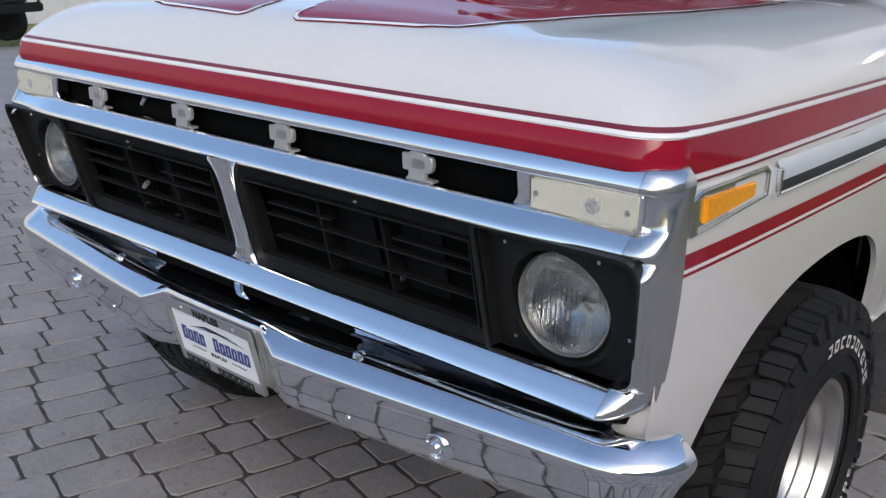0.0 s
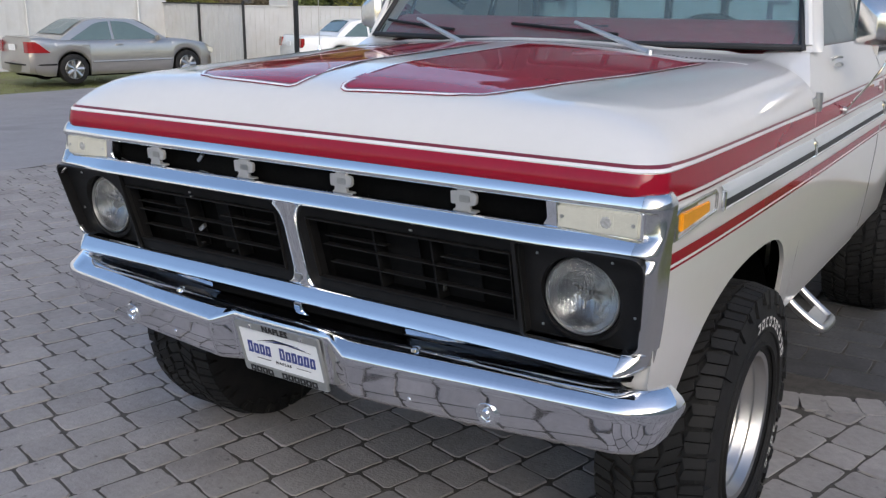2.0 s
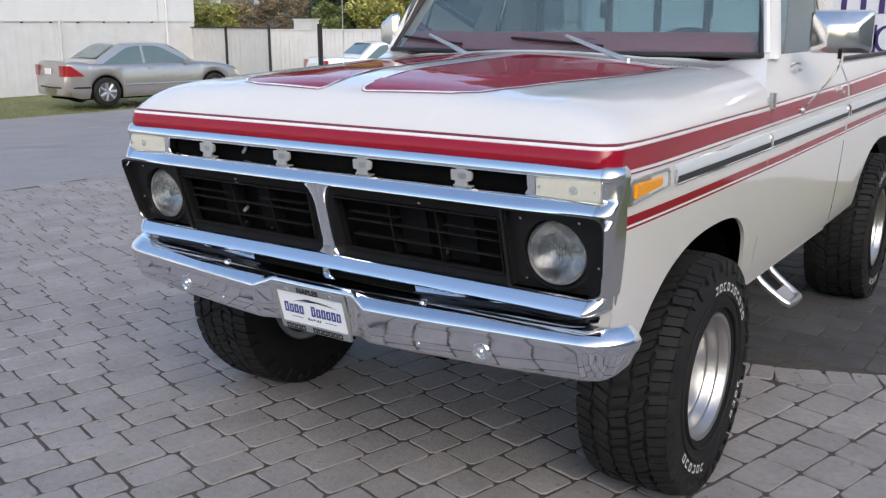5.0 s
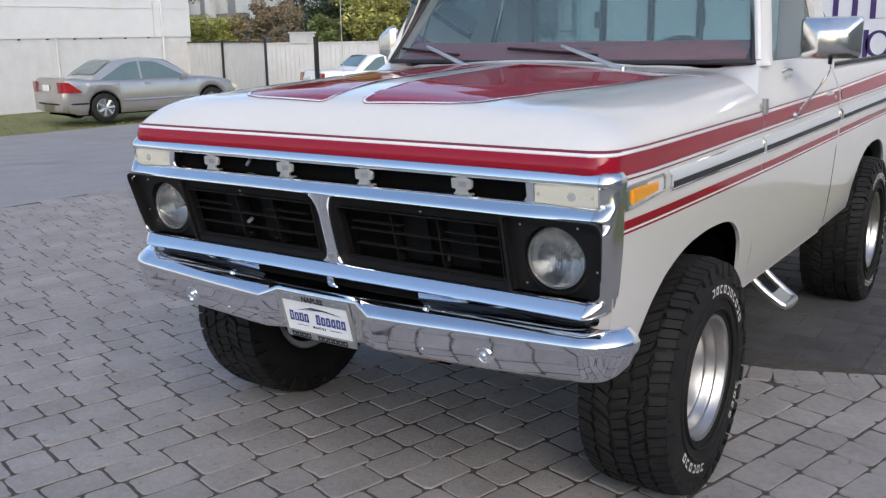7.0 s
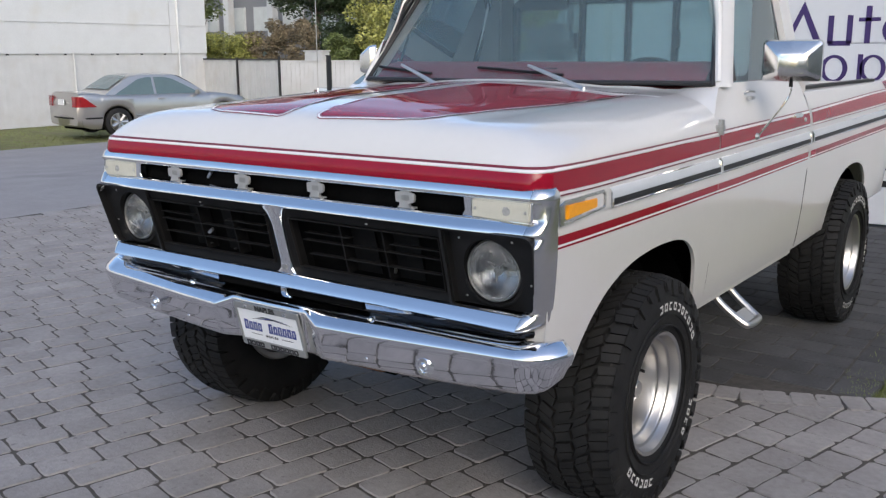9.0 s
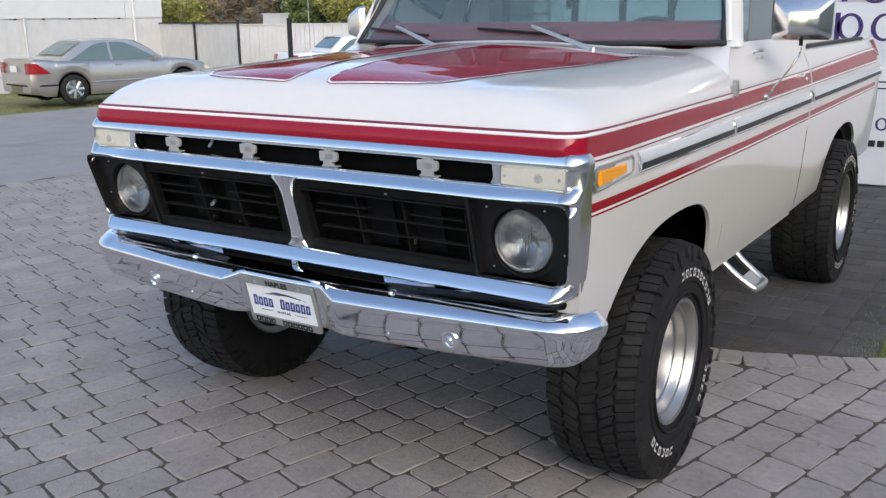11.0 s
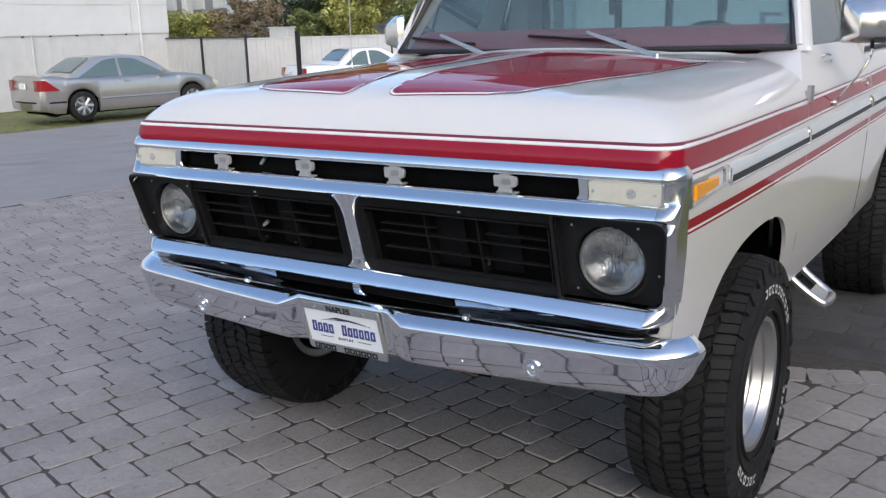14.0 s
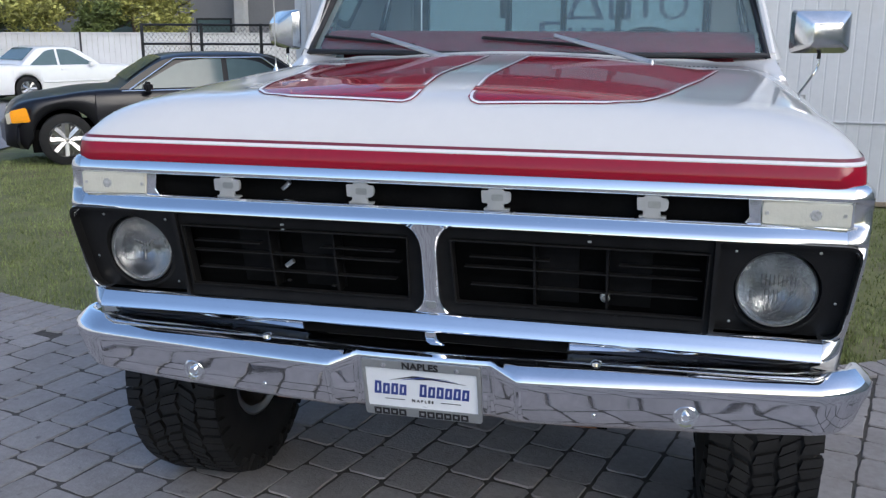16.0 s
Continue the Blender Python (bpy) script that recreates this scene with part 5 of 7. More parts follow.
def make_wheel():
    profile = [(0.218, 0.125), (0.225, 0.142), (0.26, 0.155), (0.32, 0.158), (0.365, 0.152), (0.395, 0.140), (0.404, 0.128), (0.405, 0.0), (0.404, -0.128), (0.395, -0.14), (0.32, -0.158), (0.26, -0.155), (0.218, -0.125)]
    wheel = part("wheel", bm_lathe([(0.19, -0.12), (0.212, -0.128), (0.222, -0.125), (0.19, -0.11), (0.185, 0.09), (0.205, 0.115), (0.216, 0.128), (0.224, 0.138), (0.221, 0.146), (0.208, 0.142), (0.203, 0.122), (0.198, 0.112), (0.188, 0.109), (0.184, 0.102), (0.182, 0.082), (0.177, 0.076), (0.168, 0.074), (0.164, 0.068), (0.160, 0.01), (0.155, -0.02), (0.145, -0.045), (0.10, -0.035), (0.075, -0.015), (0.0001, -0.012)], "x", 64), DULL_METAL, truck, "dished polished wheel with a raised-letter tyre")
    part("hub_cap", bm_lathe([(0.058, -0.02), (0.056, 0.035), (0.044, 0.062), (0.028, 0.072), (0.0001, 0.074)], "x", 28), CHROME, wheel, "chrome hub cap")
    part("hub_badge", bm_lathe([(0.030, 0.0735), (0.028, 0.0765), (0.0001, 0.0775)], "x", 20), STEEL, wheel)
    for k in range(5):
        w = 2 * math.pi * k / 5
        part("wheel_nut", bm_lathe([(0.011, -0.03), (0.011, -0.004), (0.007, 0.004), (0.0001, 0.005)], "x", 8, (0, 0.085 * math.cos(w), 0.085 * math.sin(w))), CHROME, wheel)
    part("valve_stem", bm_tube([(-0.005, 0.150, 0.02), (0.035, 0.138, 0.02)], 0.006, 8), BLACK_PLASTIC, wheel)
    tyre = part("tyre", bm_lathe(profile, "x", 72), RUBBER, wheel, "black all-terrain tyre")
    for r in (0.352, 0.286, 0.246):
        part("sidewall_ridge", bm_lathe([(r - 0.004, 0.1545), (r - 0.002, 0.1625 - 0.02 * max(0, r - 0.34) / 0.012), (r + 0.002, 0.1625 - 0.02 * max(0, r - 0.34) / 0.012), (r + 0.004, 0.150)], "x", 72), RUBBER, tyre)
    tread = bmesh.new()
    n = 36
    rnd = random.Random(4)

    def lug(points_o, points_i):
        o, i = [tread.verts.new(p) for p in points_o], [tread.verts.new(p) for p in points_i]
        m = len(o)
        tread.faces.new(o)
        for t in range(m):
            u = (t + 1) % m
            tread.faces.new((o[t], o[u], i[u], i[t]))

    def ring_point(x, r, w):
        return (x, r * math.cos(w), r * math.sin(w))

    dw = 2 * math.pi / n
    for row, (xa, xb) in enumerate(((-0.152, -0.098), (-0.086, -0.040), (-0.027, 0.027), (0.040, 0.086), (0.098, 0.152))):
        for k in range(n):
            w0 = dw * (k + (0.0, 0.45, 0.05, 0.5, 0.1)[row] + rnd.uniform(-0.04, 0.04))
            gap = rnd.uniform(0.80, 0.86)
            skew = (0.06, 0.18, -0.12, -0.18, -0.06)[row] * dw
            zig = 0.0055 * (1 if (k + row) % 2 else -1)
            # each block is cut in two by a narrow slot
            for g0, g1 in ((0.0, 0.46), (0.53, 1.0)):
                outer, inner = [], []
                for g, side in ((g0, 0), (g1, 0), (g1, 1), (g0, 1)):
                    w = w0 + dw * gap * g + (skew if side else -skew)
                    x = xb if side else xa
                    edge = abs(x) > 0.14
                    if not edge:
                        x += zig if g in (0.46, 0.53) else -zig * 0.7
                    x0, x1 = (x * 0.985, x) if not edge else (x, x)
                    outer.append(ring_point(x0, R - 0.013 if edge else R, w))
                    inner.append(ring_point(x1, 0.388 if edge else 0.394, w))
                lug(outer, inner)
            if row in (0, 4):
                x, sg = (xa, -1) if row == 0 else (xb, 1)
                deep = 0.352 if k % 2 else 0.370
                wide = (0.06, 0.80) if k % 2 else (0.14, 0.70)
                wa, wb = w0 + dw * wide[0], w0 + dw * wide[1]
                outer = [ring_point(x + sg * 0.002, R - 0.015, wa), ring_point(x + sg * 0.002, R - 0.015, wb), ring_point(x + sg * 0.011, deep, wb - 0.1 * dw), ring_point(x + sg * 0.011, deep, wa + 0.1 * dw)]
                inner = [ring_point(x - sg * 0.012, R - 0.030, wa), ring_point(x - sg * 0.012, R - 0.030, wb), ring_point(x - sg * 0.002, deep - 0.003, wb - 0.1 * dw), ring_point(x - sg * 0.002, deep - 0.003, wa + 0.1 * dw)]
                lug(outer, inner)
    bmesh.ops.recalc_face_normals(tread, faces=tread.faces[:])
    tagged(part("tread", tread, RUBBER, wheel, "blocky tyre tread", 20), kind="stuff")
    for start, count, step in ((98, 10, 7.5), (-20, 4, 7.0), (262, 6, 8.0)):
        for k in range(count):
            w0, w1 = start - k * step, start - k * step - step * 0.64
            dw2 = 0.26 * (w1 - w0)
            outline = [(0.300, w0), (0.300, w1), (0.329, w1), (0.329, w0)]
            hollow = [(0.3075, w0 + dw2), (0.3075, w1 - dw2), (0.3215, w1 - dw2), (0.3215, w0 + dw2)]
            mark = bmesh.new()
            vo, vi = ([mark.verts.new((0.1612 if r < 0.31 else 0.1606, r * math.cos(radians(w)), r * math.sin(radians(w)))) for r, w in ring] for ring in (outline, hollow))
            for j in range(4):
                if (k + j) % 4 != 3 or k % 2:
                    mark.faces.new((vo[j], vo[(j + 1) % 4], vi[(j + 1) % 4], vi[j]))
            bmesh.ops.recalc_face_normals(mark, faces=mark.faces[:])
            part("sidewall_mark", mark, WHITE_RUBBER, wheel)
    return wheel


wheel = make_wheel()
wheel.matrix_basis = pose(0.895, 0.82, 0.382, 0, 0, 0) @ Matrix.Scale(1.03, 4)
for x, y, turn, spin in ((0.895, 3.79, 0, 25), (-0.995, 0.82, 180, 40), (-0.895, 3.79, 180, 0)):
    copy_thing(wheel, pose(x, y, 0.382, 0, 0, turn) @ pose(0, 0, 0, spin, 0, 0) @ Matrix.Scale(1.03, 4))

# ---- ground ----
def dip(x, y):
    """The yard falls gently away from the court."""
    d = math.hypot(x - 0.5, y + 2.0)
    f = min(1.0, max(0.0, (d - 9.0) / 12.0))
    return -0.38 * f * f * (3 - 2 * f)


def away(x, y, k):
    """A far place, k times as far from the court's front."""
    return 2.05 + k * (x - 2.05), -2.26 + k * (y + 2.26)


def flat_sheet(name, poly, z, mat, label, category):
    bm = bmesh.new()
    bm.faces.new([bm.verts.new((x, y, z)) for x, y in poly])
    bmesh.ops.recalc_face_normals(bm, faces=bm.faces[:])
    for f in bm.faces:
        if f.normal.z < 0:
            f.normal_flip()
    return single(name, bm, mat, label, category, kind="structure", angle=0)


ROAD_EDGE = [(-8.6, -12), (-8.2, -4), (-7.4, 0.5), (-6.9, 2.6), (-6.45, 3.7), (-6.9, 4.6), (-7.55, 5.6), (-8.0, 6.5), (-9.5, 9.0), (-12, 12.5)]
# the outer edge of the curved border course
BORDER = [(-8.0, 6.9), (-7.81, 6.36), (-7.44, 5.47), (-6.8, 4.72), (-5.98, 3.96), (-5.2, 3.32), (-4.43, 2.82), (-3.36, 2.36), (-2.5, 2.12), (-1.6, 2.0), (-0.6, 1.97), (0.4, 1.99), (0.93, 2.05), (1.2, 2.15), (1.5, 2.28), (1.85, 2.50), (2.4, 2.95), (3.2, 3.7), (4.5, 5.2)]
BORDER = [(p.x, p.y) for p in arc3([(x, y, 0) for x, y in BORDER], 6)]


def border_y(x):
    for (xa, ya), (xb, yb) in zip(BORDER, BORDER[1:]):
        if xa <= x <= xb and xb > xa:
            return ya + (yb - ya) * (x - xa) / (xb - xa)
    return BORDER[-1][1] if x > BORDER[-1][0] else 1e9


rings = [0, 3, 6, 8, 9, 10, 11, 12, 13.5, 15, 17, 19, 21, 24, 30, 45, 80, 160, 320]
rows = [[(0.5 + r * math.cos(math.tau * k / 72), -2 + r * math.sin(math.tau * k / 72), dip(0.5 + r, -2) - 0.034) for k in range(73)] for r in rings]
ground = single("ground", facing(bm_grid(rows), (0, 0, 1)), SOIL, "grassy sandy soil", "ground", kind="structure")
ROAD_RIGHT = [(y, x) for x, y in ROAD_EDGE[:8]] + [(8.2, -8.6), (11.5, -10.0), (16, -12.5), (22, -15)]
ROAD_LEFT = [(-60, -18.5), (2, -17.9), (8.7, -17.4), (11.0, -17.2), (14.5, -17.0), (22, -17.5)]
rows = []
for y in [-60, -30, -15] + edge_xs(-10, 20, 60):
    a, b = table(y, ROAD_LEFT), table(y, [(-60, -9)] + ROAD_RIGHT) + (0.35 if y < 4.2 else 0.26 if y < 7.5 else 0.0)
    rows.append([(a + (b - a) * k / 16, y, dip(a + (b - a) * k / 16, y) - 0.003) for k in range(17)])
road = single("road", facing(bm_grid(rows), (0, 0, 1)), ASPHALT, "weathered grey asphalt lane", "road", kind="structure")
bed = [(x, y) for x, y in ROAD_EDGE[1:4]] + [(-6.85, 4.2), (-6.72, 4.62)] + [(x, y) for x, y in BORDER if -6.6 < x] + [(9.2, 5.2), (9.2, -7.2), (-8.4, -7.2)]
pavement = flat_sheet("pavement", bed, -0.0008, JOINT, "grey concrete paver court with sand joints", "pavement")
drive = flat_sheet("driveway", [(-1.45, 2.0), (1.42, 2.18), (1.42, 7.3), (-1.45, 7.3)], -0.005, JOINT, "charcoal paver driveway to the garage door", "driveway")

# ---- garage building ----
wall = tagged(new("wall_garage"), "white ribbed metal garage wall with a wide door", "wall", kind="structure")


def ribbed(x0, x1, y, z0, z1, pitch, depth, out=-1):
    pts = []
    x = x0
    while x < x1:
        for dx, d in ((0, 0), (pitch - 0.022, 0), (pitch - 0.014, depth), (pitch - 0.008, depth)):
            pts.append((min(x + dx, x1), y + out * -d))
        x += pitch
    pts.append((x1, y))
    zs = [z0, z0 + (z1 - z0) * 0.17, z1]
    return bm_grid([[(px, py, z) for px, py in pts] for z in zs])


part("siding", ribbed(1.42, 16.0, 7.12, 0.0, 5.2, 0.115, 0.0035), WALL_WHITE, wall, "white vertical metal siding", 0)
part("siding_core", bm_box(1.42, 16.0, 7.135, 7.45, 0.0, 5.2), WALL_WHITE, wall)
part("corner_trim", bm_box(1.36, 1.45, 7.085, 7.16, 0.0, 5.2, 0.006), WALL_WHITE, wall)
part("seam_rail", bm_box(1.9, 16.0, 7.100, 7.118, 0.760, 0.772), WALL_WHITE, wall)
part("bottom_rail", bm_box(1.36, 16.0, 7.09, 7.13, -0.02, 0.025, 0.006), material("dirty concrete kerb", (0.30, 0.24, 0.17), 0.9, vary=0.25, scale=6), wall)
door_1 = part("garage_door", bm_box(-2.3, 1.36, 7.30, 7.38, 0.02, 4.2), DOOR_WHITE, wall, "white sectional garage door with painted sign shapes")
for z in (0.02, 0.42, 0.82, 1.22, 1.72, 2.22, 2.72, 3.22):
    part("door_section", bm_box(-2.28, 1.355, 7.285, 7.31, z + 0.004, z + (0.396 if z < 1.2 else 0.496), 0.004), DOOR_WHITE, door_1)
part("side_wall", bm_box(-2.6, -2.3, 7.12, 7.45, 0.0, 5.2, 0.01), WALL_WHITE, wall)
part("lintel", bm_box(-2.3, 1.42, 7.13, 7.45, 4.2, 5.2, 0.01), WALL_WHITE, wall)
part("side_return", bm_box(-2.6, -2.4, 7.45, 13.5, 0.0, 5.2, 0.01), WALL_WHITE, wall)
part("roof_edge", bm_box(-2.8, 16.2, 6.9, 13.6, 5.2, 5.4, 0.02), WALL_WHITE, wall)
part("annex", ribbed(-6.1, -2.6, 14.0, -0.4, 5.0, 0.16, 0.012), WALL_WHITE, wall, "white ribbed annex wall", 0)
part("annex_core", bm_box(-6.1, -2.6, 14.02, 14.3, -0.4, 5.0), WALL_WHITE, wall)
part("downpipe", bm_tube([(-5.9, 13.93, -0.3), (-5.9, 13.93, 4.9)], 0.05, 10), WALL_WHITE, wall)
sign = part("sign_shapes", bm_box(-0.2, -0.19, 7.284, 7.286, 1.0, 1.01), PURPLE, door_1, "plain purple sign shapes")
YS = 7.2835


def ring2(cx, cz, a, b, w, name="sign_ring"):
    n = 28
    o = [(cx + a * math.cos(2 * math.pi * k / n), cz + b * math.sin(2 * math.pi * k / n)) for k in range(n)]
    i = [(cx + (a - w) * math.cos(2 * math.pi * k / n), cz + (b - w * 0.6) * math.sin(2 * math.pi * k / n)) for k in range(n)]
    part(name, bm_frame(o, i, "y", YS - 0.003, YS + 0.003), PURPLE, door_1)


def sign_bar(x0, x1, z0, z1, mat=PURPLE):
    part("sign_bar", bm_box(x0, x1, YS - 0.003, YS + 0.003, z0, z1), mat, door_1)


part("sign_triangle", bm_frame([(-0.46, 1.70), (-0.08, 1.70), (-0.27, 2.12)], [(-0.39, 1.735), (-0.16, 1.735), (-0.275, 2.00)], "y", YS - 0.003, YS + 0.003), PURPLE, door_1)
sign_bar(-0.04, 0.01, 1.72, 1.98)
sign_bar(0.13, 0.18, 1.72, 1.98)
sign_bar(-0.03, 0.17, 1.70, 1.745)
sign_bar(0.29, 0.34, 1.72, 2.06)
sign_bar(0.23, 0.42, 1.92, 1.955)
ring2(0.58, 1.84, 0.14, 0.14, 0.045)
for x0, x1 in ((-0.72, -0.665), (-0.43, -0.385), (-0.30, -0.255), (-0.20, -0.155)):
    sign_bar(x0, x1, 1.36, 1.62 if x0 > -0.6 else 1.68)
sign_bar(-0.72, -0.50, 1.645, 1.68)
sign_bar(-0.42, -0.26, 1.36, 1.40)
sign_bar(-0.20, -0.08, 1.58, 1.62)
ring2(0.04, 1.485, 0.125, 0.13, 0.045)
sign_bar(0.25, 0.295, 1.26, 1.62)
ring2(0.385, 1.49, 0.115, 0.125, 0.042)
ring2(0.68, 1.485, 0.115, 0.125, 0.042)
sign_bar(0.79, 0.835, 1.36, 1.62)
for z in (0.985, 0.925):
    sign_bar(-0.6, 0.95, z, z + 0.012, BLACK_INK)
ring2(0.60, 0.60, 0.055, 0.06, 0.022)
ring2(0.74, 0.60, 0.055, 0.06, 0.022)
for k in range(5):
    sign_bar(0.20 + 0.075 * k, 0.255 + 0.075 * k, 0.55, 0.65)
for k in range(9):
    sign_bar(0.16 + 0.08 * k, 0.22 + 0.08 * k, 0.385, 0.445, BLACK_INK)

# ---- white building, fences and what stands behind them ----
hall = tagged(new("wall_west"), "long white metal building wall with seams", "building", kind="structure")
HX, HY, HZ = -23.3, 19.3, -0.40
rows = [[(HX + (0.005 if k % 4 == 3 else 0.0), HY - 50 + 0.1 * k, z) for k in range(501)] for z in (HZ, 7.5)]
part("siding", facing(bm_grid(rows), (1, 0, 0)), FENCE_WHITE, hall, "white corrugated siding", 0)
part("wall_core", bm_box(HX - 0.6, HX - 0.01, HY - 50, HY, HZ, 7.5), WALL_WHITE, hall)
for k in range(8):
    y0 = HY - 50 + 6.93 * k
    part("upper_sheet", bm_box(HX + 0.018, HX + 0.04, y0, min(y0 + 6.91, HY), 1.70, 7.5, 0.004), WALL_WHITE, hall)
part("seam", bm_box(HX + 0.035, HX + 0.06, HY - 50, HY, 2.60, 2.615), FENCE_WHITE, hall)
part("drain_pipe", bm_tube([(HX + 0.08, HY - 1.2, HZ), (HX + 0.08, HY - 1.2, 7.4)], 0.04, 8), WALL_WHITE, hall)
part("drain_pipe", bm_tube([(HX + 0.08, HY - 5.1, HZ), (HX + 0.08, HY - 5.1, 1.72)], 0.03, 8), FENCE_WHITE, hall)
for k in range(14):
    part("fixing", bm_box(HX + 0.04, HX + 0.075, HY - 13.5 + 0.9 * k, HY - 13.43 + 0.9 * k, 1.66, 1.70), FENCE_BLACK, hall)

# unseen wall, added to hold back sky light from the right-hand ground
east = tagged(new("wall_east"), "plain unseen wall added to shade the yard's right side", "wall", kind="structure")
part("wall_panel", bm_box(12.0, 12.4, -24.0, 7.0, -0.4, 5.8, 0.02), SHADE_WALL, east)

FZ = -0.38
F0, F1 = Vector((-23.5, 19.25)), Vector((-15.4, 16.9))
G0, G1 = Vector((-22.6, 20.3)), Vector(away(-7.4, 18.2, 1.36))


def fence_run(a, b, height, gap, post_r, label, posts_black=True):
    n = max(1, round((b - a).length / gap))
    f = thing("slatted_fence", (a.x, a.y, FZ), label, "fence", turn=math.degrees(math.atan2((b - a).y, (b - a).x)))
    length = (b - a).length
    for k in range(1 if posts_black else 0, n + 1):
        x = length * k / n
        part("fence_post", bm_box(x - post_r, x + post_r, -0.07, -0.02, 0, height + (0.08 if k == n else 0.03), 0.006), FENCE_BLACK, f)
    part("top_rail", bm_box(0, length, -0.06, -0.03, height - 0.03, height + 0.01, 0.004), FENCE_BLACK if posts_black else FENCE_WHITE, f)
    m = int(length / 0.16)
    for k in range(m):
        x = length * k / m
        part("slat", bm_box(x + 0.004, x + length / m - 0.004, -0.018 + 0.006 * (k % 2), 0.0 + 0.006 * (k % 2), 0.04, height - 0.01), FENCE_WHITE, f, angle=0)
    return f


fence_run(F0, F0.lerp(F1, 0.672), 1.90, 2.75, 0.045, "white slatted gate panels between black steel posts")
gate_post = thing("gate_post", (F1.x, F1.y, FZ), "tall black steel gate post standing alone", "post")
part("post", bm_box(-0.05, 0.05, -0.05, 0.05, 0, 1.99, 0.006), FENCE_BLACK, gate_post)
part("cap", bm_box(-0.058, 0.058, -0.058, 0.058, 1.99, 2.005, 0.004), FENCE_BLACK, gate_post)
fence_run(G0, G1, 1.82, 3.4, 0.025, "long white slatted yard fence", False)

# black chain-link fence
clf = thing("chain_link_fence", (-10.5, 16.1, -0.46), "black chain-link fence with steel posts", "fence", turn=10)
for k in range(5):
    part("fence_post", bm_tube([(1.3 * k, 0, 0), (1.3 * k, 0, 2.15)], 0.035, 8), FENCE_BLACK, clf)
for z in (2.12, 1.72):
    part("rail", bm_tube([(0, 0, z), (5.2, 0, z)], 0.025, 8), FENCE_BLACK, clf)
mesh = bmesh.new()
for k in range(72):
    for sgn in (1, -1):
        x = -1.7 + 0.1 * k
        a, b = (x, x + 1.7 * sgn) if sgn > 0 else (x + 1.7, x)
        za, zb = 0.05, 2.1
        t0, t1 = (max(0, (0 - a) / (b - a)), min(1, (5.2 - a) / (b - a))) if b > a else (max(0, (5.2 - a) / (b - a)), min(1, (0 - a) / (b - a)))
        if t1 > t0:
            p, q = (Vector((a + (b - a) * t, 0, za + (zb - za) * t)) for t in (t0, t1))
            v = [mesh.verts.new(w) for w in (p + Vector((0.004, 0, 0)), q + Vector((0.004, 0, 0)), q - Vector((0.004, 0, 0)), p - Vector((0.004, 0, 0)))]
            mesh.faces.new(v)
tagged(part("wire_mesh", mesh, FENCE_BLACK, clf), kind="stuff")

# far grey building
far = thing("grey_building", (-28.0, 36, -0.4), "grey rendered building with white-framed windows", "building")
part("wall", bm_box(-26, 20, 0, 8, 0, 11, 0.02), GREY_RENDER, far)
part("roof", bm_box(-26.4, 20.4, -0.4, 8.4, 11, 11.4, 0.02), FENCE_WHITE, far)
for k in range(18):
    x = -24.9 + 2.35 * k
    for z in (3.4, 7.0):
        win = part("window", bm_box(x, x + 1.65, -0.06, 0.02, z, z + 1.35, 0.01), FENCE_WHITE, far, "white-framed window with pale blinds")
        for x0 in (x + 0.08, x + 0.86):
            part("pane", bm_box(x0, x0 + 0.71, -0.075, -0.05, z + 0.08, z + 1.27), PALE_BLIND, win)
    if k % 2 == 0:
        low = part("window", bm_box(x + 0.2, x + 1.9, -0.05, 0.02, 0.9, 2.4, 0.01), FENCE_BLACK, far, "dark ground floor window")
        part("pane", bm_box(x + 0.28, x + 1.82, -0.06, -0.04, 0.98, 2.32), CAR_GLASS, low)
for x in (-14.4, -12.1, -8.5, 6.1, 10.6):
    part("column", bm_box(x, x + 0.45, -1.2, -0.75, 0, 11, 0.02), FENCE_WHITE, far)


# ---- trees and hedges ----
def leaf_mass(centres, count, size, seed, spread):
    """Many small folded leaves scattered in clumps."""
    rnd = random.Random(seed)
    verts, faces = [], []
    for _ in range(count):
        c, r = rnd.choice(centres)
        d = Vector((rnd.gauss(0, 1), rnd.gauss(0, 1), rnd.gauss(0, 1)))
        d = d.normalized() * r * rnd.random() ** 0.45
        p = Vector(c) + Vector((d.x, d.y, d.z * spread))
        a = Vector((rnd.uniform(-1, 1), rnd.uniform(-1, 1), rnd.uniform(-0.6, 0.6))).normalized()
        b = a.cross(Vector((rnd.uniform(-1, 1), rnd.uniform(-1, 1), rnd.uniform(-1, 1)))).normalized()
        s = size * rnd.uniform(0.6, 1.4)
        n = len(verts)
        verts += [tuple(p - a * s), tuple(p + b * s * 0.45), tuple(p + a * s), tuple(p - b * s * 0.45)]
        faces.append((n, n + 1, n + 2, n + 3))
    return verts, faces


def leaves_object(name, data, mat, parent, label=""):
    me = bpy.data.meshes.new(name)
    me.from_pydata(data[0], [], data[1])
    me.materials.append(mat)
    ob = new(name, me)
    ob.parent = parent
    return tagged(ob, label, kind="stuff")


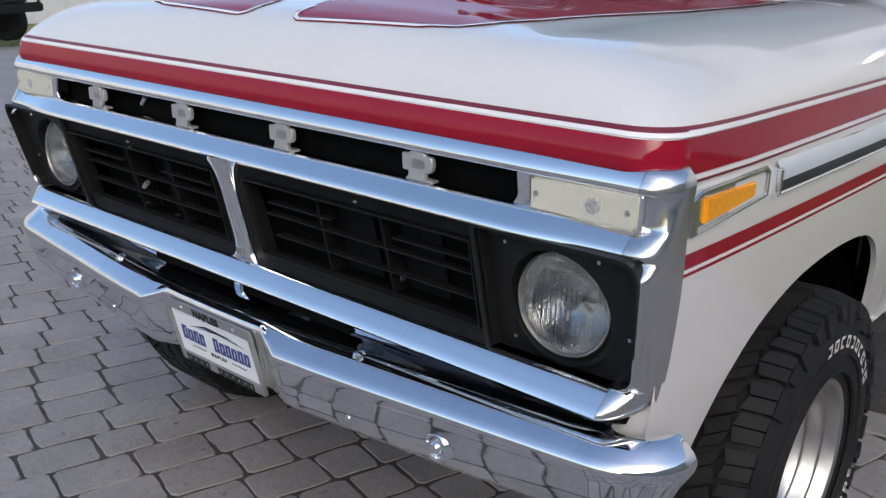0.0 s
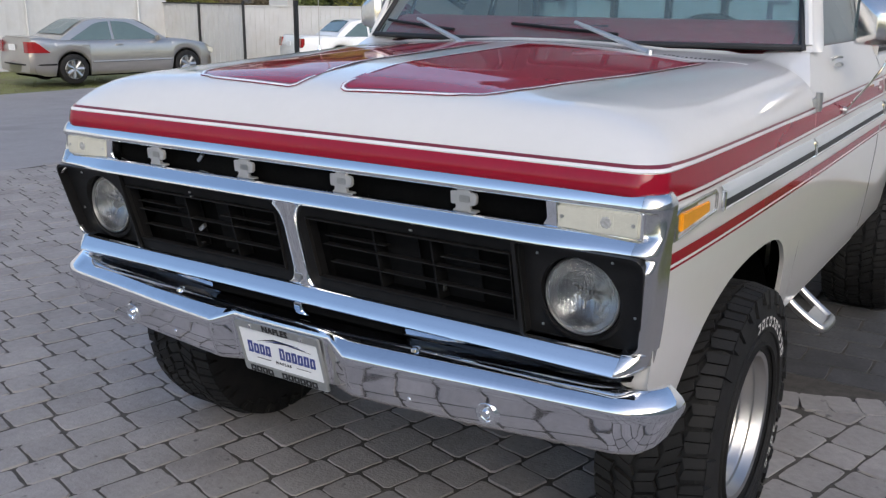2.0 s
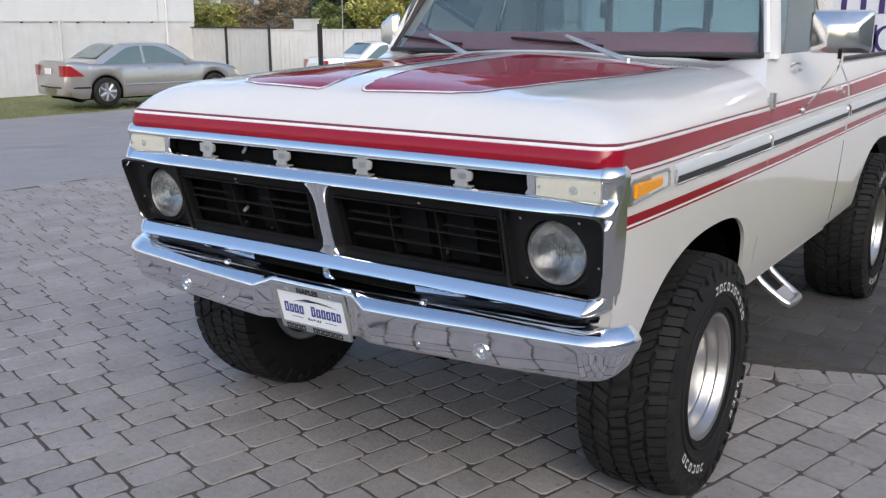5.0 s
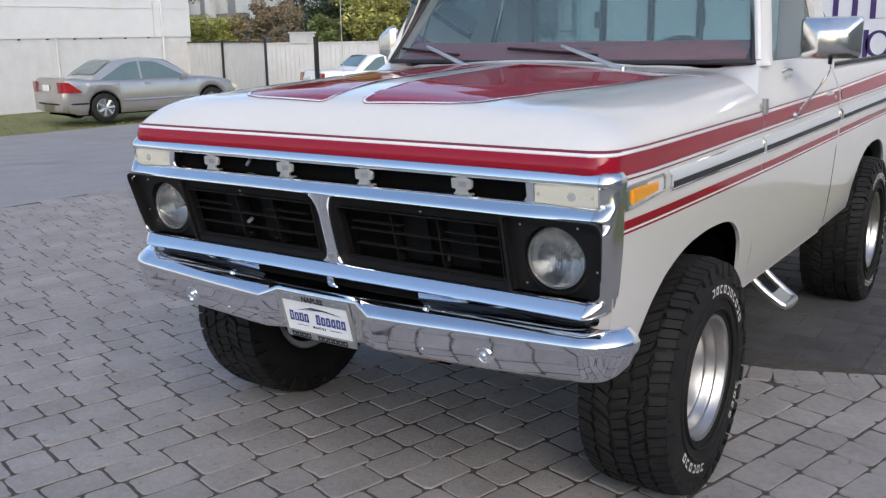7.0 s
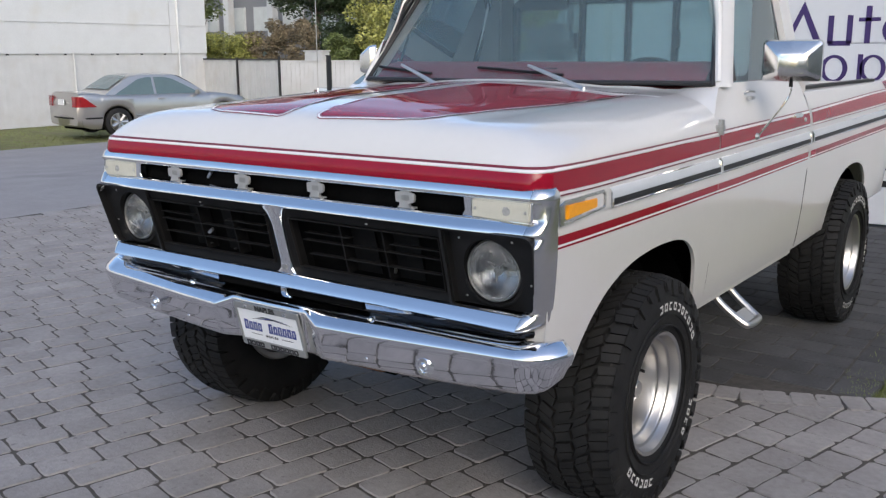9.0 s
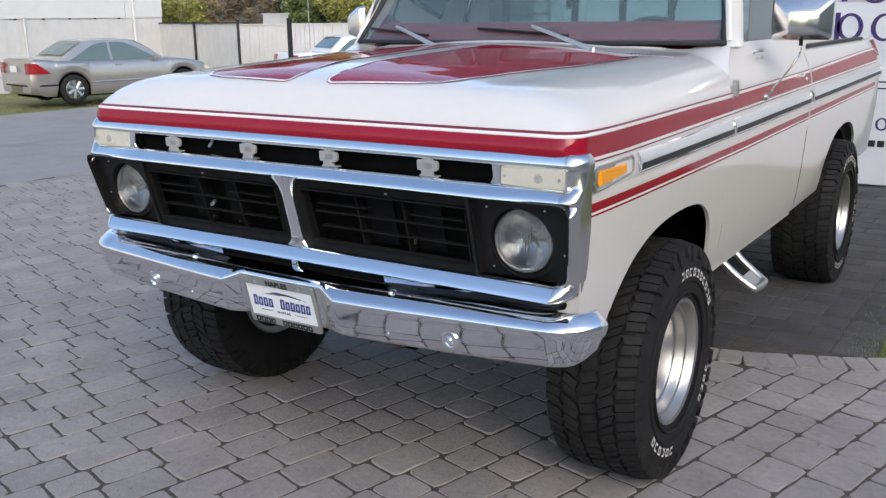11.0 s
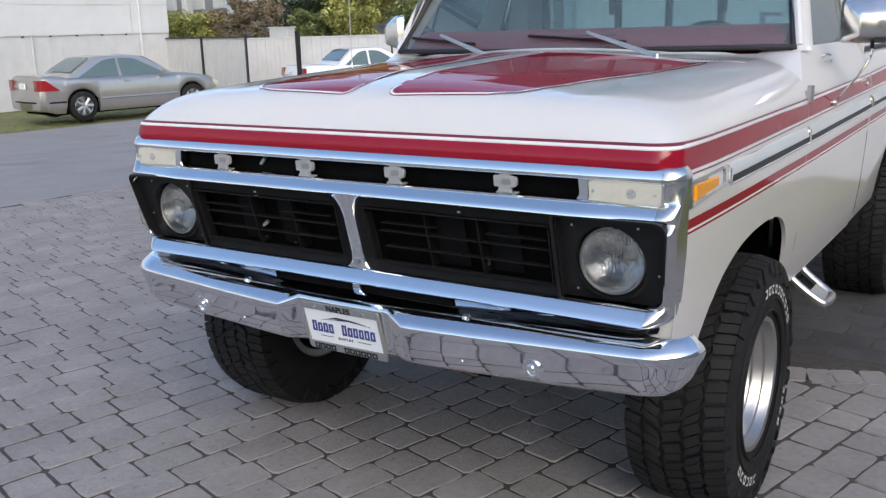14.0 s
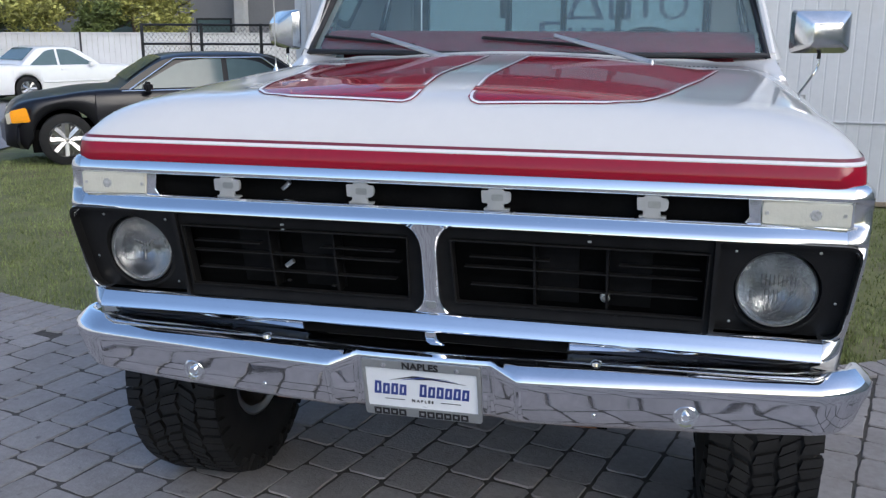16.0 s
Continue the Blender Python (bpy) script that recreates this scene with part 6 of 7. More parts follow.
def tree(at, height, width, mat, seed, label, leaves=16000, size=0.075, low=0.3):
    rnd = random.Random(seed)
    t = thing("tree", (at[0], at[1], -0.38), label, "tree", "trees behind the fence")
    trunk_top = height * 0.45
    part("trunk", bm_tube(arc3([(0, 0, -0.1), (rnd.uniform(-0.1, 0.1), rnd.uniform(-0.1, 0.1), trunk_top * 0.5), (rnd.uniform(-0.25, 0.25), 0.1, trunk_top)], 6), 0.05 * height / 3, 10, 0.028 * height / 3), BARK, t)
    centres = []
    for k in range(11):
        w = 2.4 * k + rnd.uniform(-0.4, 0.4)
        zz = height * (low + (0.95 - low) * rnd.random())
        rr = width * 0.5 * (1 - 0.55 * abs(zz / height - 0.6)) * rnd.uniform(0.4, 1.0)
        tip = (rr * math.cos(w), rr * math.sin(w), zz)
        part("limb", bm_tube(arc3([(0, 0, trunk_top * rnd.uniform(0.55, 1.0)), (tip[0] * 0.5, tip[1] * 0.5, zz * 0.8), tip], 4), 0.035, 6, 0.008), BARK, t)
        centres.append((tip, width * rnd.uniform(0.14, 0.25)))
        centres.append(((tip[0] * 0.6, tip[1] * 0.6, zz * 0.92 + 0.2), width * rnd.uniform(0.1, 0.2)))
    leaves_object("crown", leaf_mass(centres, leaves, size, seed, 0.75), mat, t)
    return t


tree((-20.3, 26.2), 6.8, 5.2, LEAF_YELLOW, 1, "leafy tree with yellow-green foliage behind the fence", 26000, low=0.2)
tree((-16.0, 26.6), 6.4, 4.6, LEAF_YELLOW, 3, "autumn-yellow tree behind the fence", 24000, low=0.2)
tree((-18.2, 28.2), 7.2, 5.2, LEAF_GREEN, 2, "leafy green tree behind the fence", 24000, low=0.16)
tree((-12.4, 31.5), 7.0, 3.6, LEAF_GREEN, 7, "small high-crowned green tree", 9000, low=0.55)
# the two rear trees get their shade from the darkened leaf colour
tree((-29.5, 31.5), 9.0, 7.0, LEAF_SHADED, 4, "dense tree with shade put into its dark leaf colour", 22000, 0.10, low=0.12)
tree((-25.0, 30.5), 8.0, 6.0, LEAF_SHADED, 5, "dark tree beside the grey building", 20000, 0.10, low=0.12)
tree((-32.8, 26.8), 6.0, 3.0, LEAF_GREEN, 6, "green tree beyond the white wall", 10000, low=0.2)
HEDGE = ((-29.0, 23.6, 1.5, LEAF_YELLOW), (-27.4, 23.4, 1.5, LEAF_YELLOW), (-26.0, 23.3, 1.3, LEAF_YELLOW), (-24.6, 23.5, 1.4, LEAF_BROWN), (-23.2, 23.8, 1.3, LEAF_BROWN), (-21.0, 23.9, 1.2, LEAF_GREEN), (-19.2, 24.2, 1.3, LEAF_YELLOW), (-17.4, 24.8, 1.3, LEAF_GREEN), (-15.4, 25.4, 1.3, LEAF_YELLOW))
for k, (x, y, w, mat) in enumerate(HEDGE):
    hedge = thing("hedge_bush", (x, y, -0.1), "dusty brown bush above the fence" if mat is LEAF_BROWN else "bushy yellow-green hedge plant above the fence", "bush", "hedge along the fence")
    rnd = random.Random(20 + k)
    top = 2.9 if mat is LEAF_BROWN else 2.35
    cs = [((rnd.uniform(-w, w) * 0.55, rnd.uniform(-0.3, 0.3), rnd.uniform(1.0, top)), rnd.uniform(0.25, 0.5)) for _ in range(22)]
    for j in range(5):
        part("stem", bm_tube([(0.05 * j, 0, 0), (rnd.uniform(-0.5, 0.5), 0, 1.6)], 0.02, 5, 0.008), BARK, hedge)
    leaves_object("foliage", leaf_mass(cs, 7500, 0.06, 40 + k, 0.8), mat, hedge)
part_box = thing("utility_box", (-21.7, 23.1, -0.1), "pale utility box behind the fence", "box")
part("cabinet", bm_box(-0.45, 0.45, -0.2, 0.2, 0, 1.85, 0.02), FENCE_WHITE, part_box)
part("lid", bm_box(-0.48, 0.48, -0.23, 0.23, 1.85, 1.90, 0.01), FENCE_WHITE, part_box)


# ---- parked cars ----
def car(name, at, turn, label, paint, length, width, height, wheelbase, front_over, roof, tail_mat, boot, glass_rake=(0.0, 0.0), spokes=7, wheel_r=0.315, hood_z=0.86, tail_z=0.98, belt=0.90, chrome=False, lamp=None):
    """A saloon: heading along +y, its front at y = length; roof gives the y of screen base, roof front, roof rear, rear screen base."""
    c = thing(name, at, label, "car", "parked cars", turn)
    w2 = width / 2
    y_fw, y_rw = length - front_over, length - front_over - wheelbase

    deck_line = [(0, tail_z - 0.26), (0.02, tail_z - 0.10), (0.06, tail_z - 0.03), (0.14, tail_z), (0.4, tail_z + 0.005)] + [(p.x, p.y) for p in arc3([(roof[3], belt + 0.06, 0), (roof[0], belt + 0.04, 0), (length - 0.6, hood_z + 0.01, 0), (length - 0.25, hood_z - 0.05, 0), (length - 0.08, hood_z - 0.14, 0), (length, hood_z - 0.28, 0)], 5)]

    def deck(y):
        return table(y, deck_line)

    def plan(y):
        return w2 * table(y, [(0, 0.88), (0.05, 0.93), (0.2, 0.965), (0.5, 0.985), (1.0, 1.0), (length - 1.2, 1.0), (length - 0.35, 0.95), (length - 0.08, 0.84), (length, 0.72)])

    def arch(y):
        z = 0.20 + 0.10 * max(0, (0.35 - y) / 0.35) + 0.06 * max(0, (y - length + 0.3) / 0.3)
        for yc in (y_fw, y_rw):
            d = abs(y - yc)
            ra = wheel_r + 0.055
            if d < ra:
                z = max(z, wheel_r + math.sqrt(ra * ra - d * d))
        return z

    ys = sorted({round(length * k / 60, 4) for k in range(61)} | {round(yc + (wheel_r + 0.055) * math.cos(math.pi * k / 16), 4) for yc in (y_fw, y_rw) for k in range(17)})
    rows = []
    for y in ys:
        lo, hi, p = arch(y), deck(y), plan(y)
        ring = []
        for sg in (1, -1):
            prof = [(0.93, lo), (0.965, lo + (hi - lo) * 0.08), (0.988, lo + (hi - lo) * 0.25), (1.0, lo + (hi - lo) * 0.5), (0.99, lo + (hi - lo) * 0.72), (0.972, lo + (hi - lo) * 0.85), (0.945, lo + (hi - lo) * 0.94), (0.90, lo + (hi - lo) * 0.985), (0.83, hi), (0.4, hi + 0.012)]
            prof = [(sg * p * f, y, z) for f, z in prof]
            ring += prof if sg > 0 else list(reversed(prof))
        rows.append(ring)
    body = part("body", bm_grid(rows, caps=True), paint, c)
    # glasshouse
    rb, rf, rr_, rs = roof
    prof = [(rb, belt + 0.02), (rb - 0.5 * (rb - rf), belt + 0.02 + 0.53 * (height - belt)), (rf, height - 0.03), ((rf + rr_) / 2, height), (rr_, height - 0.025), (rr_ - 0.5 * (rr_ - rs), belt + 0.06 + 0.54 * (height - belt - 0.06)), (rs, belt + 0.06)]
    prof = [(q.x, q.y) for q in arc3([(y, z, 0) for y, z in prof], 5)]
    rows = []
    for y, z in prof:
        f = (z - belt) / (height - belt)
        wtop = w2 * (0.90 - 0.20 * f)
        rows.append([(-w2 * 0.90, y, belt), (-wtop, y, z - 0.03 * f), (-wtop * 0.9, y, z), (0, y, z + 0.012), (wtop * 0.9, y, z), (wtop, y, z - 0.03 * f), (w2 * 0.90, y, belt)])
    part("roof", bm_grid(rows), paint, c)
    for sg in (1, -1):
        def side_pt(y, f):
            return (sg * (w2 * (0.90 - 0.20 * f) + 0.006), y, belt + (height - belt) * f)
        lim = lambda f: (rs + (rr_ - rs) * min(1, f / 0.95) + 0.16, rb - (rb - rf) * min(1, f / 0.95) - 0.14)
        mid = (rf + rr_) / 2 - 0.05
        for q0, q1 in ((0, 1), (1, 2)):
            def edge(q, f):
                return (lim(f)[0], mid, lim(f)[1])[q]
            rows = []
            for k in range(7):
                f = 0.06 + 0.80 * k / 6
                a, b = edge(q0, f) + (0.035 if q0 == 1 else 0), edge(q1, f) - (0.035 if q1 == 1 else 0)
                pane_row = []
                for j in range(7):
                    y = a + (b - a) * j / 6
                    u = (y - lim(f)[0]) / (lim(f)[1] - lim(f)[0])
                    pane_row.append(side_pt(y, 0.06 + (f - 0.06) * (1 - 0.16 * abs(2 * u - 1) ** 3)))
                rows.append(pane_row)
            part("side_window", bm_grid(rows), CAR_GLASS, c)
        if chrome:
            part("belt_trim", bm_tube([(sg * w2 * 0.925, y, belt + 0.012) for y in edge_xs(rs + 0.2, rb - 0.05, 8)], 0.011, 6), CHROME, c)
            part("window_trim", bm_tube([side_pt(lim(f)[0] - 0.03, f) for f in (0.05, 0.5, 0.86)] + [side_pt(y, 0.88) for y in edge_xs(lim(0.88)[0], lim(0.88)[1], 6)] + [side_pt(lim(f)[1] + 0.03, f) for f in (0.86, 0.5, 0.05)], 0.012, 6), CHROME, c)
        part("side_moulding", bm_tube([(sg * (plan(y) * 0.999), y, 0.50) for y in edge_xs(y_rw + 0.45, y_fw - 0.45, 8)], 0.022, 8), paint, c)
        for y in (mid + 0.12, mid - 0.72):
            part("door_handle", bm_box(min(sg * w2 * 0.97, sg * (w2 + 0.012)), max(sg * w2 * 0.97, sg * (w2 + 0.012)), y - 0.10, y + 0.08, belt - 0.09, belt - 0.06, 0.006), paint if not chrome else CHROME, c)
        part("door_mirror", bm_box(min(sg * (w2 - 0.03), sg * (w2 + 0.13)), max(sg * (w2 - 0.03), sg * (w2 + 0.13)), rb - 0.42, rb - 0.30, belt + 0.0, belt + 0.13, 0.03), paint, c)
        if boot:
            rows = []
            for k in range(6):
                z, tip = tail_z - 0.34 + 0.25 * k / 5, 0.46 - 0.32 * k / 5
                rows.append([(sg * w2 * 0.64, -0.014, z), (sg * w2 * 0.86, -0.014, z), (sg * (plan(0.01) + 0.012), 0.005, z)] + [(sg * (plan(y) + 0.012), y, z) for y in edge_xs(0.03, tip, 10)] + [(sg * (plan(tip) - 0.05), tip + 0.01, z)])
            part("tail_lamp", bm_grid(rows, closed=True, caps=True), tail_mat, c, "red wedge-shaped tail lamp")
            part("bumper_trim", bm_tube([(sg * 0.02, -0.040, 0.47), (sg * w2 * 0.6, 0.0, 0.47), (sg * w2 * 0.90, 0.09, 0.47), (sg * (plan(0.3) + 0.002), 0.3, 0.47), (sg * (plan(0.58) + 0.002), 0.58, 0.47)], 0.02, 8), BLACK_PLASTIC, c)
            part("boot_lip", bm_tube([(sg * 0.01, 0.075, tail_z + 0.004), (sg * w2 * 0.45, 0.085, tail_z + 0.002), (sg * w2 * 0.72, 0.11, tail_z - 0.012)], 0.018, 8), paint, c)
        else:
            part("tail_lamp", bm_prism([(-0.012, tail_z - 0.32), (0.05, tail_z - 0.33), (0.34 if boot else 0.12, tail_z - 0.24), (0.12, tail_z - 0.06), (0.02, tail_z - 0.07)], "x", sg * w2 * 0.70, sg * (w2 * 0.948), 0.01), tail_mat, c, "red tail lamp")
        part("head_lamp", bm_prism([(length - 0.34, hood_z - 0.22), (length - 0.03, hood_z - 0.33), (length - 0.02, hood_z - 0.20), (length - 0.30, hood_z - 0.10)], "x", sg * w2 * 0.45, sg * (w2 * 0.86), 0.01), LAMP_LENS, c)
        if lamp:
            part("turn_lamp", bm_prism([(length - 0.30, hood_z - 0.30), (length - 0.08, hood_z - 0.31), (length - 0.07, hood_z - 0.16), (length - 0.26, hood_z - 0.12)], "x", sg * w2 * 0.80, sg * (w2 * 0.955), 0.012), AMBER, c, "amber turn lamp")
        for yc in (y_fw, y_rw):
            whl = part("wheel", bm_lathe([(wheel_r * 0.60, -0.10), (wheel_r * 0.66, -0.11), (wheel_r * 0.9, -0.11), (wheel_r, -0.085), (wheel_r, 0.085), (wheel_r * 0.9, 0.105), (wheel_r * 0.68, 0.105), (wheel_r * 0.66, 0.09)], "x", 32), RUBBER, c)
            whl.matrix_basis = pose(sg * (w2 - 0.13), yc, wheel_r, 0, 0, 0 if sg > 0 else 180)
            rim = part("rim", bm_lathe([(wheel_r * 0.67, 0.095), (wheel_r * 0.64, 0.105), (wheel_r * 0.60, 0.09), (wheel_r * 0.57, 0.02), (0.001, 0.02)], "x", 32), STEEL, whl)
            sp = joined(*[bm_tube([(0.085, 0.03 * math.cos(w), 0.03 * math.sin(w)), (0.095, wheel_r * 0.62 * math.cos(w), wheel_r * 0.62 * math.sin(w))], 0.046, 6, 0.052) for w in [2 * math.pi * k / spokes for k in range(spokes)]])
            part("spokes", sp, DULL_METAL, whl, "bright alloy spokes")
            part("cap", bm_lathe([(0.001, 0.11), (0.04, 0.105), (0.05, 0.06)], "x", 14), STEEL, whl)
    for nm, some, dy in (("rear_screen", prof[21:29], -0.012), ("front_screen", prof[2:10], 0.012)):
        part(nm, bm_grid([[(g * w2 * (0.90 - 0.20 * (z - belt) / (height - belt)) * 0.86, y + dy, z + 0.014 + 0.010 * (1 - g * g)) for g in (-1, -0.6, -0.2, 0.2, 0.6, 1)] for y, z in some]), CAR_GLASS, c)
    part("rear_bumper", bm_grid([[(f * w2 * 0.93, -0.04 + 0.14 * f * f + dy, z) for f in (-1, -0.7, 0, 0.7, 1)] for dy, z in ((0.05, 0.26), (0.0, 0.34), (0.0, 0.52), (0.05, 0.56))]), paint, c)
    part("front_bumper", bm_grid([[(f * w2 * 0.93, length + 0.06 - 0.22 * f * f - dy, z) for f in (-1, -0.7, 0, 0.7, 1)] for dy, z in ((0.05, 0.22), (0.0, 0.30), (0.0, 0.50), (0.05, 0.55))]), paint, c)
    part("plate", bm_box(-0.16, 0.16, -0.05, -0.02, tail_z - 0.30, tail_z - 0.16, 0.004), PLATE_WHITE, c, "plain light plate")
    part("under_tray", bm_box(-w2 * 0.8, w2 * 0.8, 0.3, length - 0.3, 0.16, 0.45), DEEP_BLACK, c)
    return c


car("silver_saloon", (-18.73, 10.89, -0.32), -10.2, "silver saloon car parked on the grass verge", SILVER_PAINT, 4.85, 1.86, 1.50, 2.99, 0.85, (3.52, 2.68, 1.52, 0.72), RED_LENS, True, wheel_r=0.345, tail_z=1.08, hood_z=0.92, belt=0.96)
car("white_saloon", (-17.6, 19.0, -0.36), -27, "white full-size saloon parked by the fence", CAR_WHITE, 5.2, 1.95, 1.44, 2.99, 0.95, (3.45, 2.75, 1.75, 1.15), RED_LENS, False, wheel_r=0.33)
car("black_saloon", (-4.00, 11.29, -0.1), 128, "black saloon car with chrome window trim on the lawn", CAR_BLACK, 4.9, 1.88, 1.37, 3.04, 0.70, (3.55, 2.85, 1.55, 0.95), RED_LENS, False, spokes=8, wheel_r=0.325, chrome=True, lamp=True)

# black off-road vehicle, seen in part
jeep = thing("off_road_vehicle", (-16.85, 7.35, -0.30), "black off-road vehicle with round lamps and steel bumper", "off-road vehicle", turn=-60)
part("tub", bm_box(-0.75, 0.75, -3.2, -0.2, 0.75, 1.25, 0.05), CAR_BLACK, jeep)
part("hood", bm_box(-0.62, 0.62, -1.5, -0.15, 1.2, 1.32, 0.05), CAR_BLACK, jeep)
part("windscreen_frame", bm_box(-0.7, 0.7, -1.6, -1.54, 1.3, 1.8, 0.02), CAR_BLACK, jeep)
part("grille", bm_box(-0.6, 0.6, -0.2, -0.12, 0.8, 1.25, 0.03), CAR_BLACK, jeep)
part("front_bumper", bm_box(-0.85, 0.85, -0.12, 0.08, 0.62, 0.8, 0.03), BLACK_PLASTIC, jeep)
part("bull_bar", bm_tube(arc3([(-0.7, 0.05, 0.75), (-0.65, 0.12, 1.1), (-0.3, 0.14, 1.18), (0.3, 0.14, 1.18), (0.65, 0.12, 1.1), (0.7, 0.05, 0.75)], 5), 0.03, 8), BLACK_PLASTIC, jeep)
for x in (-0.42, 0.42):
    part("head_lamp", bm_lathe([(0.10, 0.0), (0.095, 0.03), (0.0001, 0.045)], "y", 20, (x, -0.13, 1.08)), LAMP_LENS, jeep)
    part("fog_lamp", bm_lathe([(0.07, 0.0), (0.065, 0.03), (0.0001, 0.04)], "y", 16, (x * 0.5, 0.12, 1.22)), LAMP_LENS, jeep)
    for y in (-0.75, -2.7):
        part("wheel", bm_lathe([(0.001, 0.08), (0.2, 0.10), (0.22, 0.12), (0.36, 0.13), (0.40, 0.10), (0.40, -0.10), (0.36, -0.13), (0.001, -0.13)], "x", 28, (x * 1.85, y, 0.40)), RUBBER, jeep)
    part("wing", bm_box(min(x * 1.5, x * 2.1), max(x * 1.5, x * 2.1), -1.3, -0.25, 0.98, 1.03, 0.02), CAR_BLACK, jeep)

# ---- grass ----
def inside_lawn(x, y):
    if -1.5 < x < 1.45 and y < 7.3:
        return False
    if x > 1.45:
        return border_y(x) + 0.1 < y < 7.05
    return x > -9.0 and y > border_y(x) + 0.12 and x > -8.3 - (y - 6) * 0.25 and not (-3.3 < x and y > 7.0)


rnd = random.Random(11)
verts, faces = [], []


def blade(x, y, h):
    w, lean = rnd.uniform(0, math.tau), rnd.uniform(0.1, 0.7) * h
    dx, dy = math.cos(w) * 0.0045, math.sin(w) * 0.0045
    n = len(verts)
    z = dip(x, y) - 0.03
    verts.extend([(x - dx, y - dy, z), (x + dx, y + dy, z), (x + lean * math.sin(w), y - lean * math.cos(w), h + z)])
    faces.append((n, n + 1, n + 2))


count = 0
while count < 75000:
    x, y = rnd.uniform(-9.0, 4.0), rnd.uniform(2.0, 11.5)
    if inside_lawn(x, y) and noise.noise(Vector((x * 1.3, y * 1.3, 3))) > rnd.uniform(-0.75, 0.15):
        blade(x, y, rnd.uniform(0.014, 0.036))
        count += 1
for _ in range(14000):
    x, y = rnd.uniform(-23.4, -17.3), rnd.uniform(5.0, 18.5)
    if noise.noise(Vector((x * 0.8, y * 0.8, 9))) > rnd.uniform(-0.6, 0.2):
        blade(x, y, rnd.uniform(0.03, 0.07))
# tufts that lean over the edge of the driveway
for _ in range(2600):
    y = 2.42 + 3.4 * rnd.random() ** 1.6
    x = 1.33 + 0.06 * math.sin(5 * y) * math.sin(11 * y) + 0.30 * rnd.random() ** 0.8
    if y > border_y(x) + 0.06:
        blade(x, y, rnd.uniform(0.022, 0.048))
me = bpy.data.meshes.new("grass")
me.from_pydata(verts, [], faces)
me.materials.append(GRASS)
tagged(new("grass", me), "short patchy green lawn grass", "grass", kind="stuff")

# ---- pavers ----
def paver_mesh(seed, length, width, h=0.022, taper=0.0025):
    rnd = random.Random(seed)
    ax, ay = length / 2, width / 2
    cut = 0.013
    corners = [(ax - cut, ay), (ax, ay - cut), (ax, -ay + cut), (ax - cut, -ay), (-ax + cut, -ay), (-ax, -ay + cut), (-ax, ay - cut), (-ax + cut, ay)]
    outline = []
    for k, (x0, y0) in enumerate(corners):
        x1, y1 = corners[(k + 1) % 8]
        outline.append((x0 + rnd.uniform(-0.0035, 0.002) * (1 if x0 > 0 else -1), y0 + rnd.uniform(-0.0035, 0.002) * (1 if y0 > 0 else -1)))
        if math.hypot(x1 - x0, y1 - y0) > 0.05:
            for f in (0.33, 0.67):
                outline.append((x0 + (x1 - x0) * f + rnd.uniform(-0.0035, 0.0035), y0 + (y1 - y0) * f + rnd.uniform(-0.0035, 0.0035)))
    n = len(outline)
    v = [(x, y, -0.004) for x, y in outline] + [(x * (1 - 0.002 / ax), y * (1 - 0.002 / ay), h - taper) for x, y in outline] + [(x * (1 - taper / ax), y * (1 - taper / ay), h + rnd.uniform(-0.001, 0.001)) for x, y in outline]
    f = [tuple(range(2 * n, 3 * n))]
    for k in range(n):
        j = (k + 1) % n
        f += [(k, j, n + j, n + k), (n + k, n + j, 2 * n + j, 2 * n + k)]
    return v, f


def to_mesh(name, v, f, mat):
    me = bpy.data.meshes.new(name)
    me.from_pydata(v, [], f)
    me.materials.append(mat)
    me.polygons.foreach_set("use_smooth", [True] * len(me.polygons))
    me.set_sharp_from_angle(angle=radians(25))
    return me


TURN_P = radians(75.6)
PW, LENGTHS = 0.1695, (0.243, 0.172)
UX, UY = math.cos(TURN_P), math.sin(TURN_P)
VX, VY = -math.sin(TURN_P), math.cos(TURN_P)
shapes = [paver_mesh(k, LENGTHS[k // 5] - 0.0060, PW - 0.0060, taper=0.0048) for k in range(10)]
meshes = [to_mesh("paver", v, f, PAVER) for v, f in shapes]


def road_x(y):
    return table(y, [(b, a) for a, b in ROAD_EDGE[:4]] + [(4.2, -6.85), (4.8, -6.78)])


rnd = random.Random(5)
near_n, rest_v, rest_f = 0, [], []
cells = []
# courses of long and short stones in no fixed order
for j in range(-62, 66):
    a = -13.0 + rnd.uniform(0, 0.24)
    b = -0.985 + PW * (j + 0.5)
    while a < 13.0:
        size = 0 if rnd.random() < 0.62 else 1
        mid = a + LENGTHS[size] / 2
        x, y = mid * UX + b * VX, mid * UY + b * VY
        if y < border_y(x) + (-0.17 if x < -1.6 else 0.03) and x > road_x(y) + 0.02 and y > -7.0 and x < 9.0:
            cells.append((x, y, 5 * size + rnd.randrange(5)))
        a += LENGTHS[size]
cells.sort(key=lambda c: (c[0] - 0.2) ** 2 * 0.6 + (c[1] - 0.15) ** 2)
